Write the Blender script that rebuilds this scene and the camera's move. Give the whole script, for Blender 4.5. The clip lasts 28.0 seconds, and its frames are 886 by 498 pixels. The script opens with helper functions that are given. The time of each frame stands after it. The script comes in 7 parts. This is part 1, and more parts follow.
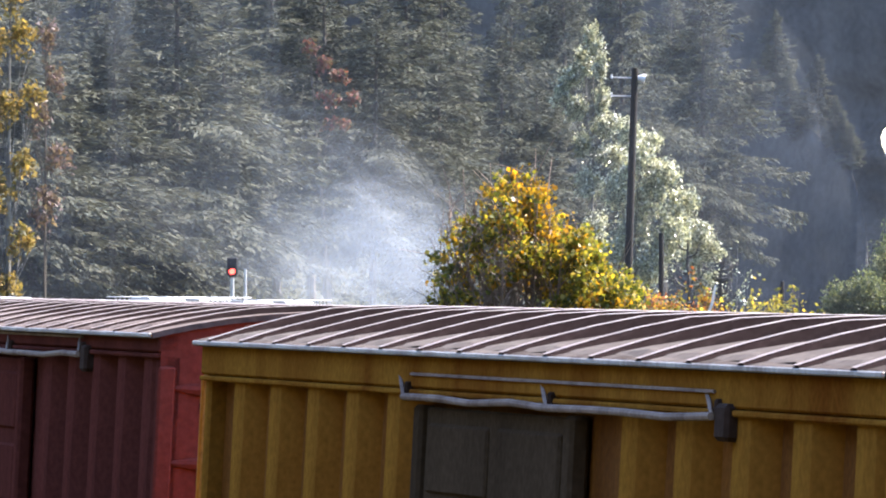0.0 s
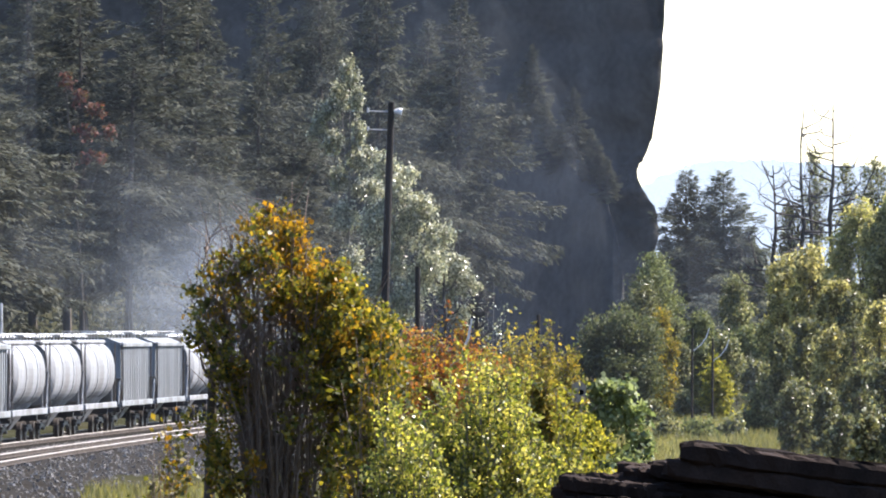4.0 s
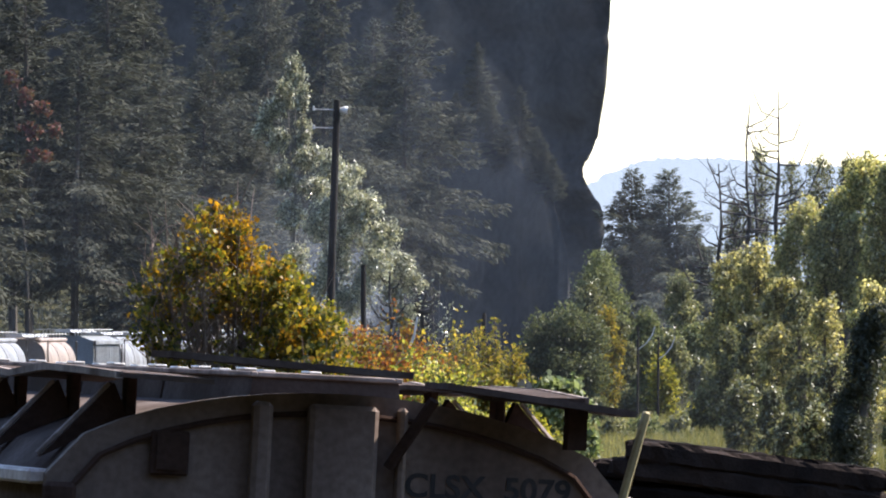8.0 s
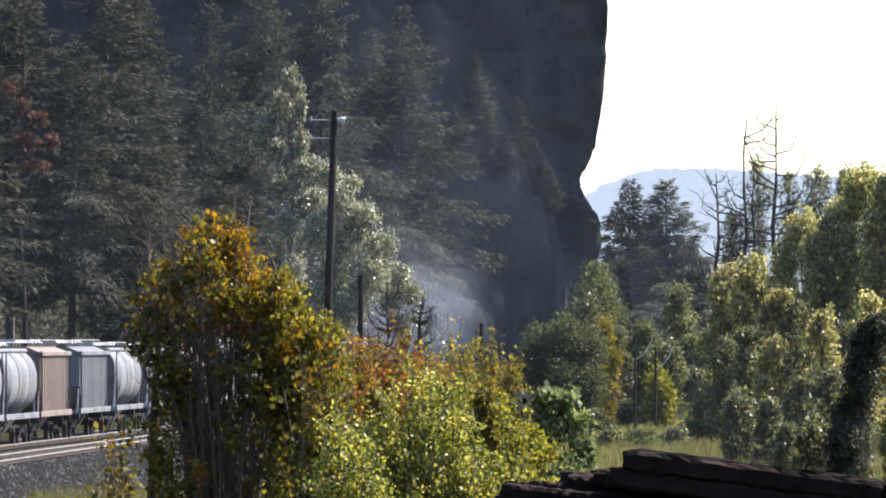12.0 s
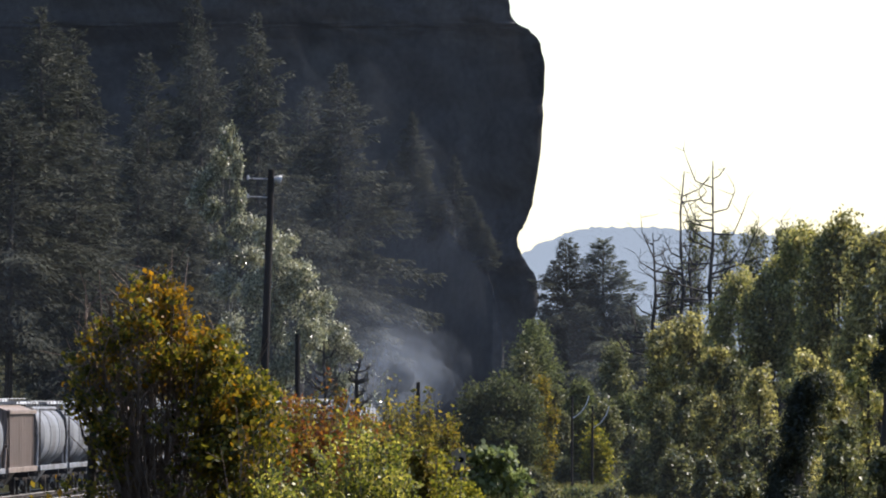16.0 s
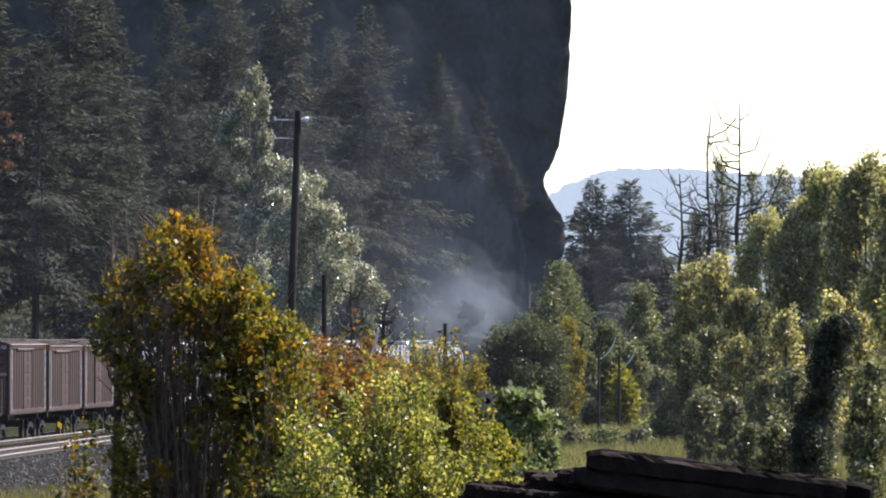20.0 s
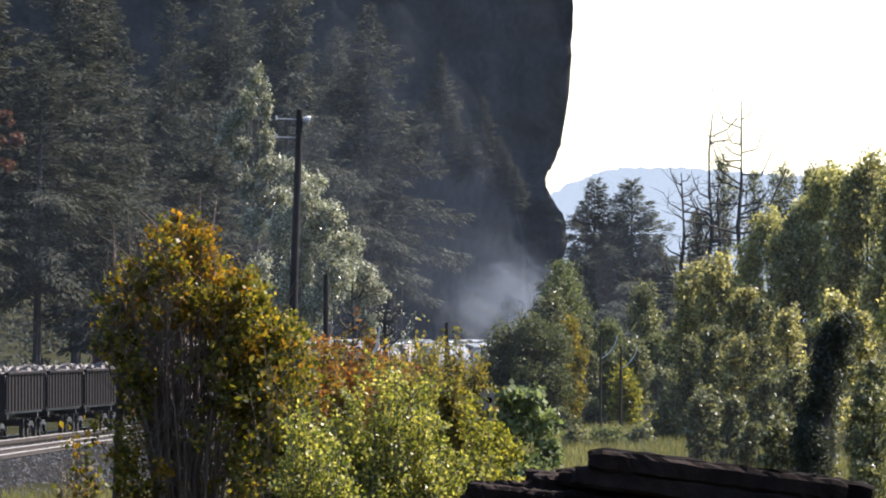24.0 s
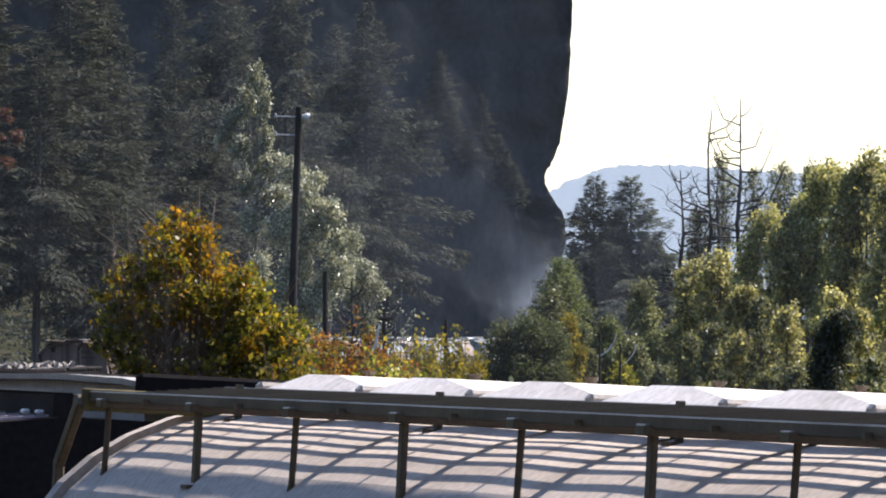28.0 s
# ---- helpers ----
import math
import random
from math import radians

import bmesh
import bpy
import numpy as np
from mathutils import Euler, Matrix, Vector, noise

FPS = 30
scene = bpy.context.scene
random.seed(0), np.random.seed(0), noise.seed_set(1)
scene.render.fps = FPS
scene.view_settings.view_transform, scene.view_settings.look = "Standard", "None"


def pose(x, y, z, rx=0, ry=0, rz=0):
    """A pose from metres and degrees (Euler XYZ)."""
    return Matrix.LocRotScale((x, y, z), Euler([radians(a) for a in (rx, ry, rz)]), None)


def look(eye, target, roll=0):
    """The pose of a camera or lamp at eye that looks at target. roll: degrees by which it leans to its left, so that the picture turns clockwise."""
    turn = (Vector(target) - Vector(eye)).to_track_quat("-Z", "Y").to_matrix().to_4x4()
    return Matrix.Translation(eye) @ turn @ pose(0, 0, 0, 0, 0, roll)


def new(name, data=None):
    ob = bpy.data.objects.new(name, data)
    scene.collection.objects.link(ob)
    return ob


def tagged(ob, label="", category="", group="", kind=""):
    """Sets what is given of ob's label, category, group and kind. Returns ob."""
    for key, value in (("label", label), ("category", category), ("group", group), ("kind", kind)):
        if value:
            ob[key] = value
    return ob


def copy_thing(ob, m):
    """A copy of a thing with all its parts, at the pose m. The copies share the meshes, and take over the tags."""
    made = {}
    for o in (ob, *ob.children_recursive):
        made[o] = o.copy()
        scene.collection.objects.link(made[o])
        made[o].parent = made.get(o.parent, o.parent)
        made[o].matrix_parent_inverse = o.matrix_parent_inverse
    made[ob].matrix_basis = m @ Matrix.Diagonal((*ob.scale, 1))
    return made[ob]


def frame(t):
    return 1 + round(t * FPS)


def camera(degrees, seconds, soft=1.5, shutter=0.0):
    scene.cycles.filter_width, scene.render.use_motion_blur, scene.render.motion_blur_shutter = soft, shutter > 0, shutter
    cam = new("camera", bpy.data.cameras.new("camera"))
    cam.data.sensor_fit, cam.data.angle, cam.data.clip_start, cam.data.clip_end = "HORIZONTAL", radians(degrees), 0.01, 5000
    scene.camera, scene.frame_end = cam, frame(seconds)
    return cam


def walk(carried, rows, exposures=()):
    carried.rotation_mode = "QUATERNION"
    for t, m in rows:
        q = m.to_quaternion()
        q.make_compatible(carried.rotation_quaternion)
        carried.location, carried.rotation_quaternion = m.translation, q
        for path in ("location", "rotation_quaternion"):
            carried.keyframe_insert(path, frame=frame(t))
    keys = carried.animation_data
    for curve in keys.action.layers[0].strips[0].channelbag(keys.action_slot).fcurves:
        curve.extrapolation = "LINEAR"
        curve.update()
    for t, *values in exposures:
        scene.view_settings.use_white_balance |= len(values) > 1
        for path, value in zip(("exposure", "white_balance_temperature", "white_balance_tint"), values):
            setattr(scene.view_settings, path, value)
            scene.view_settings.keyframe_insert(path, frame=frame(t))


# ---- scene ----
EYE = Vector((0.0, 0.0, 4.5))
cam = camera(6.106, 28.0, soft=2.0)
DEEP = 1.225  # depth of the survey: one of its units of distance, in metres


def aim(bearing, rise):
    """The camera's pose on its stand: bearing to the right of north and rise above level, in thousandths of the depth unit."""
    return look(EYE, EYE + Vector((bearing / 1000, DEEP, rise / 1000)))


walk(cam, [(t, aim(b, e)) for t, b, e in (
    (0.0, -49.44, 2.23), (0.5, -47.27, 2.48), (1.0, -43.96, 3.76), (1.5, -40.38, 4.01), (2.0, -32.73, 4.39),
    (2.5, -26.86, 5.03), (3.0, -20.73, 6.57), (3.5, -15.76, 7.2), (5.5, -11.6, 7.19), (6.0, -10.7, 7.32),
    (6.5, -10.07, 7.7), (7.0, -9.56, 6.93), (7.5, -7.13, 6.18), (8.0, -5.48, 6.93), (8.5, -5.73, 7.19),
    (9.0, -5.48, 6.93), (9.5, -5.22, 7.57), (10.0, -5.09, 7.7), (10.5, -4.83, 7.83), (11.0, -4.96, 7.96),
    (11.5, -5.22, 8.34), (12.0, -5.09, 8.47), (12.5, -1.52, 9.11), (14.5, 9.07, 2.34), (15.0, 9.58, 11.4),
    (15.5, 6.78, 15.61), (16.0, 4.22, 17.14), (16.5, 2.95, 16.38), (17.0, 1.93, 12.93), (17.5, 1.29, 10.89),
    (18.0, 0.91, 9.74), (18.5, 0.65, 8.85), (19.0, 0.52, 8.47), (19.5, 0.4, 8.34), (20.0, 0.27, 8.47),
    (20.5, 0.27, 8.34), (21.0, 0.14, 8.34), (21.5, 0.14, 8.34), (23.5, 0.02, 8.34), (24.0, 0.02, 8.34),
    (24.5, 0.02, 8.21), (25.0, -0.24, 8.34), (25.5, 0.02, 8.47), (26.0, 0.02, 8.21), (26.5, 0.14, 8.21),
    (27.0, -0.11, 8.34), (27.5, -0.24, 8.08), (28.0, 0.14, 7.96))],
     exposures=((0.0, 2.8, 6500, 15), (0.8, 2.65, 6500, 15), (1.6, 2.55, 6500, 15), (3.2, 2.3, 6500, 15), (4.4, 1.9, 6500, 15), (6.0, 1.65, 6500, 15), (9.0, 1.7, 6500, 15), (12.5, 1.55, 6500, 15), (15.0, 1.55, 6500, 15),
                (16.0, 0.9, 6500, 15), (17.0, 0.8, 6500, 15), (18.5, 1.15, 6500, 15), (21.0, 1.45, 6500, 15), (26.5, 1.5, 6500, 15), (28.0, 1.3, 6500, 15)))

# ---- light: a high sun to the right and a little ahead, clear sky ----
SUN_UP, SUN_RIGHT = 47.0, 62.0
world = bpy.data.worlds.new("sky")
scene.world = world
world.use_nodes = True
wn = world.node_tree
sky = wn.nodes.new("ShaderNodeTexSky")
sky.sky_type = "NISHITA"
sky.sun_disc = False
sky.sun_elevation = radians(SUN_UP)
sky.sun_rotation = radians(SUN_RIGHT)
sky.air_density, sky.dust_density, sky.ozone_density = 1.1, 0.3, 3.0
wn.links.new(sky.outputs[0], wn.nodes["Background"].inputs[0])
wn.nodes["Background"].inputs[1].default_value = 0.115

sun_data = bpy.data.lights.new("sun", "SUN")
sun_data.energy, sun_data.angle, sun_data.color = 5.0, radians(0.53), (1.0, 0.94, 0.85)
sun = new("sun", sun_data)
ce = math.cos(radians(SUN_UP))
sun_from = Vector((math.sin(radians(SUN_RIGHT)) * ce, math.cos(radians(SUN_RIGHT)) * ce, math.sin(radians(SUN_UP))))
sun.matrix_world = look(sun_from * 100, (0, 0, 0))


# ---- materials ----
def nodes_of(name):
    m = bpy.data.materials.new(name)
    m.use_nodes = True
    return m, m.node_tree.nodes, m.node_tree.links


def ramp(nd, stops):
    r = nd.new("ShaderNodeValToRGB")
    el = r.color_ramp.elements
    while len(el) < len(stops):
        el.new(0.5)
    for e, (p, c) in zip(el, stops):
        e.position, e.color = p, (*c, 1.0)
    return r


def surface(name, colour, second=None, scale=3.0, fine=40.0, rough=0.7, metal=0.0, bump=0.3, streak=False, amount=0.6, vary=0.0, spec=0.18):
    """A painted, rusted, wooden or stone surface: stains at a large scale, grain at a small one."""
    m, nd, ln = nodes_of(name)
    b = nd["Principled BSDF"]
    second = second or tuple(c * 0.55 for c in colour)
    co = nd.new("ShaderNodeTexCoord")
    mp = nd.new("ShaderNodeMapping")
    if streak:
        mp.inputs["Scale"].default_value = (1.0, 1.0, 0.16)
    ln.new(co.outputs["Object"], mp.inputs["Vector"])
    n1 = nd.new("ShaderNodeTexNoise")
    n1.inputs["Scale"].default_value, n1.inputs["Detail"].default_value = scale, 6.0
    n2 = nd.new("ShaderNodeTexNoise")
    n2.inputs["Scale"].default_value, n2.inputs["Detail"].default_value = fine, 3.0
    ln.new(mp.outputs[0], n1.inputs["Vector"])
    ln.new(co.outputs["Object"], n2.inputs["Vector"])
    r1 = ramp(nd, ((0.38, (0, 0, 0)), (0.68, (1, 1, 1))))
    ln.new(n1.outputs["Fac"], r1.inputs[0])
    mx = nd.new("ShaderNodeMix")
    mx.data_type = "RGBA"
    mx.inputs[6].default_value, mx.inputs[7].default_value = (*colour, 1), (*second, 1)
    sc = nd.new("ShaderNodeMath")
    sc.operation = "MULTIPLY"
    sc.inputs[1].default_value = amount
    ln.new(r1.outputs[0], sc.inputs[0])
    ln.new(sc.outputs[0], mx.inputs[0])
    m2 = nd.new("ShaderNodeMix")
    m2.data_type, m2.blend_type = "RGBA", "MULTIPLY"
    m2.inputs[0].default_value = 0.5
    r2 = ramp(nd, ((0.3, (0.55, 0.55, 0.55)), (0.7, (1.2, 1.2, 1.2))))
    ln.new(n2.outputs["Fac"], r2.inputs[0])
    ln.new(mx.outputs[2], m2.inputs[6])
    ln.new(r2.outputs[0], m2.inputs[7])
    out = m2.outputs[2]
    if vary:
        oi = nd.new("ShaderNodeObjectInfo")
        hv = nd.new("ShaderNodeHueSaturation")
        mr = nd.new("ShaderNodeMapRange")
        mr.inputs["To Min"].default_value, mr.inputs["To Max"].default_value = 1 - vary, 1 + vary
        ln.new(oi.outputs["Random"], mr.inputs["Value"])
        ln.new(mr.outputs[0], hv.inputs["Value"])
        ln.new(out, hv.inputs["Color"])
        out = hv.outputs[0]
    ln.new(out, b.inputs["Base Color"])
    rr = nd.new("ShaderNodeMapRange")
    rr.inputs["To Min"].default_value, rr.inputs["To Max"].default_value = max(0.05, rough - 0.15), min(1.0, rough + 0.15)
    ln.new(n1.outputs["Fac"], rr.inputs["Value"])
    ln.new(rr.outputs[0], b.inputs["Roughness"])
    b.inputs["Metallic"].default_value = metal
    b.inputs["Specular IOR Level"].default_value = spec
    bp = nd.new("ShaderNodeBump")
    bp.inputs["Strength"].default_value, bp.inputs["Distance"].default_value = bump, 0.01
    ln.new(n2.outputs["Fac"], bp.inputs["Height"])
    ln.new(bp.outputs[0], b.inputs["Normal"])
    return m


def leafy(name, colours, through_light=0.4, gloss=0.08, rough=0.4, glow=(1.5, 1.45, 0.7)):
    """Leaves: each one takes its own tint; light comes through them."""
    m, nd, ln = nodes_of(name)
    out = nd["Material Output"]
    nd.remove(nd["Principled BSDF"])
    ge = nd.new("ShaderNodeNewGeometry")
    oi = nd.new("ShaderNodeObjectInfo")
    r = ramp(nd, [(i / max(1, len(colours) - 1), c) for i, c in enumerate(colours)])
    ln.new(ge.outputs["Random Per Island"], r.inputs[0])
    hv = nd.new("ShaderNodeHueSaturation")
    mr = nd.new("ShaderNodeMapRange")
    mr.inputs["To Min"].default_value, mr.inputs["To Max"].default_value = 0.75, 1.25
    ln.new(oi.outputs["Random"], mr.inputs["Value"])
    ln.new(mr.outputs[0], hv.inputs["Value"])
    ln.new(r.outputs[0], hv.inputs["Color"])
    df = nd.new("ShaderNodeBsdfDiffuse")
    tr = nd.new("ShaderNodeBsdfTranslucent")
    gl = nd.new("ShaderNodeBsdfGlossy")
    gl.inputs["Roughness"].default_value = rough
    tint = nd.new("ShaderNodeMix")
    tint.data_type, tint.blend_type = "RGBA", "MULTIPLY"
    tint.inputs[0].default_value = 1.0
    tint.inputs[7].default_value = (*glow, 1)
    ln.new(hv.outputs[0], df.inputs["Color"])
    ln.new(hv.outputs[0], tint.inputs[6])
    ln.new(tint.outputs[2], tr.inputs["Color"])
    a = nd.new("ShaderNodeMixShader")
    a.inputs[0].default_value = through_light
    ln.new(df.outputs[0], a.inputs[1])
    ln.new(tr.outputs[0], a.inputs[2])
    b = nd.new("ShaderNodeMixShader")
    b.inputs[0].default_value = gloss
    ln.new(a.outputs[0], b.inputs[1])
    ln.new(gl.outputs[0], b.inputs[2])
    ln.new(b.outputs[0], out.inputs["Surface"])
    return m


def glowing(name, colour, strength):
    m, nd, ln = nodes_of(name)
    nd.remove(nd["Principled BSDF"])
    em = nd.new("ShaderNodeEmission")
    em.inputs["Color"].default_value, em.inputs["Strength"].default_value = (*colour, 1), strength
    ln.new(em.outputs[0], nd["Material Output"].inputs["Surface"])
    return m


M_FIR = leafy("fir_needles", ((0.043, 0.045, 0.035), (0.058, 0.06, 0.046), (0.077, 0.077, 0.059)), 0.18, 0.003, 0.6, (1.1, 1.1, 0.9))
M_TWINFIR = leafy("grey_fir_needles", ((0.045, 0.052, 0.042), (0.07, 0.077, 0.062), (0.105, 0.11, 0.088)), 0.3, 0.005, 0.6, (1.3, 1.3, 1.05))
M_REDLEAF = leafy("red_leaves", ((0.06, 0.055, 0.045), (0.09, 0.055, 0.048), (0.14, 0.05, 0.045)), 0.25, 0.01)
M_SUMAC = leafy("rust_leaves", ((0.06, 0.06, 0.02), (0.2, 0.06, 0.03), (0.3, 0.12, 0.03), (0.25, 0.2, 0.04)), 0.4, 0.01)
M_MAPLE = leafy("maple_leaves", ((0.025, 0.032, 0.009), (0.065, 0.07, 0.014), (0.14, 0.125, 0.02), (0.27, 0.19, 0.03)), 0.5, 0.02, 0.45)
M_GOLD = leafy("golden_leaves", ((0.07, 0.06, 0.014), (0.18, 0.11, 0.014), (0.32, 0.16, 0.016)), 0.45, 0.012)
M_BUSH = leafy("bush_leaves", ((0.037, 0.05, 0.013), (0.106, 0.122, 0.024), (0.265, 0.255, 0.055), (0.49, 0.425, 0.14)), 0.5, 0.03, 0.42, (1.4, 1.4, 0.72))
M_WOODS = leafy("woodland_leaves", ((0.08, 0.084, 0.038), (0.225, 0.215, 0.1), (0.54, 0.5, 0.28)), 0.55, 0.03, 0.4, (1.36, 1.28, 0.7))
M_LIME = leafy("sunlit_alder_leaves", ((0.085, 0.095, 0.04), (0.24, 0.245, 0.11), (0.52, 0.47, 0.25)), 0.55, 0.03, 0.4, (1.36, 1.28, 0.72))
M_OLIVE = leafy("olive_leaves", ((0.038, 0.043, 0.022), (0.1, 0.107, 0.05), (0.25, 0.245, 0.14)), 0.44, 0.03, 0.4, (1.25, 1.22, 0.8))
M_YELLOWBUSH = leafy("yellowing_leaves", ((0.06, 0.07, 0.015), (0.16, 0.16, 0.03), (0.3, 0.26, 0.05)), 0.5, 0.015, 0.45, (1.35, 1.3, 0.65))
M_PLUM = leafy("purple_brown_leaves", ((0.06, 0.045, 0.045), (0.1, 0.07, 0.07), (0.15, 0.11, 0.1)), 0.3, 0.01)
M_DARKLEAF = leafy("dark_leaves", ((0.045, 0.055, 0.025), (0.09, 0.105, 0.048), (0.18, 0.19, 0.095)), 0.4, 0.015, 0.5, (1.25, 1.25, 0.85))
M_ELDER = leafy("elder_leaves", ((0.07, 0.09, 0.04), (0.16, 0.19, 0.085), (0.32, 0.35, 0.18)), 0.42, 0.02, 0.45, (1.25, 1.3, 0.85))
M_POPLAR = leafy("poplar_leaves", ((0.06, 0.065, 0.042), (0.15, 0.155, 0.105), (0.3, 0.3, 0.215), (0.66, 0.64, 0.52)), 0.36, 0.08, 0.35, (1.28, 1.28, 0.85))
M_YELLOW = leafy("yellow_leaves", ((0.08, 0.085, 0.025), (0.16, 0.14, 0.035), (0.28, 0.2, 0.04)), 0.45, 0.01)
M_ASPEN = leafy("browning_leaves", ((0.07, 0.066, 0.028), (0.14, 0.105, 0.05), (0.24, 0.16, 0.06)), 0.4, 0.01)
M_IVY = leafy("ivy_leaves", ((0.028, 0.034, 0.024), (0.045, 0.052, 0.035), (0.08, 0.088, 0.06)), 0.25, 0.03, 0.5)
M_GRASS = leafy("meadow_grass", ((0.08, 0.085, 0.035), (0.15, 0.14, 0.065), (0.22, 0.2, 0.11)), 0.35, 0.02)
M_STONE = surface("crushed_stone", (0.16, 0.154, 0.15), (0.05, 0.047, 0.044), 6.0, 30, 0.9, bump=0.5, spec=0.0)
M_BARK = surface("bark", (0.09, 0.075, 0.06), (0.04, 0.033, 0.028), 4, 30, 0.9, bump=0.8, streak=True)
M_GREYBARK = surface("grey_bark", (0.16, 0.15, 0.13), (0.06, 0.055, 0.05), 4, 30, 0.9, bump=0.8, streak=True)
M_DEADWOOD = surface("dark_dead_wood", (0.06, 0.055, 0.05), (0.025, 0.022, 0.02), 4, 30, 0.9, bump=0.8, streak=True)
M_TWIG = surface("brown_twig_bark", (0.2, 0.15, 0.118), (0.088, 0.065, 0.051), 4, 30, 0.9, bump=0.8, streak=True)
M_POLE = surface("creosoted_wood", (0.022, 0.018, 0.016), (0.012, 0.01, 0.009), 3, 30, 0.85, bump=0.5, streak=True)
M_EARTH = surface("earth", (0.034, 0.032, 0.018), (0.014, 0.018, 0.008), 0.12, 6.0, 0.95, bump=0.6, spec=0.0)
M_ROCK = surface("basalt", (0.055, 0.052, 0.05), (0.026, 0.025, 0.025), 0.09, 0.9, 0.9, bump=1.0, spec=0.0)
M_BALLAST = surface("ballast", (0.026, 0.0245, 0.023), (0.01, 0.0095, 0.009), 1.6, 9.0, 0.95, bump=1.0, spec=0.0)
M_RAIL = surface("worn_rail", (0.38, 0.35, 0.325), (0.22, 0.185, 0.165), 1.0, 20, 0.5, 0.1, 0.1)
M_RAILSIDE = surface("dull_rail_side", (0.06, 0.05, 0.044), (0.03, 0.026, 0.023), 1.0, 20, 0.85, spec=0.05)
M_RUST = surface("rust", (0.055, 0.034, 0.027), (0.025, 0.017, 0.014), 2.0, 30, 0.9, 0.0, 0.4, spec=0.02)
M_TIE = surface("charred_tie", (0.024, 0.0165, 0.0135), (0.008, 0.007, 0.0065), 3, 35, 0.9, bump=0.9, vary=0.5, spec=0.05)
M_TIEEND = surface("split_tie_end", (0.12, 0.06, 0.045), (0.02, 0.014, 0.012), 5, 40, 0.9, bump=0.8, vary=0.6)
M_PALE = surface("pale_weathered_rod", (0.65, 0.63, 0.6), (0.4, 0.38, 0.35), 4, 30, 0.6)
M_DRYBOARD = surface("dry_weathered_board", (0.34, 0.29, 0.23), (0.16, 0.13, 0.1), 6, 30, 0.85, spec=0.05)
M_GALV = surface("galvanised_steel", (0.5, 0.5, 0.5), (0.3, 0.28, 0.26), 3, 30, 0.45, 0.5, 0.15)
M_HOLE = surface("hole_black", (0.012, 0.011, 0.01), None, 3, 30, 0.9, spec=0.0)
M_BLACK = surface("black_steel", (0.03, 0.03, 0.033), (0.05, 0.045, 0.04), 1.5, 30, 0.55, 0.0, 0.2)
M_WHEEL = surface("wheel_steel", (0.05, 0.042, 0.038), (0.025, 0.021, 0.019), 4, 30, 0.6, 0.4, 0.2)


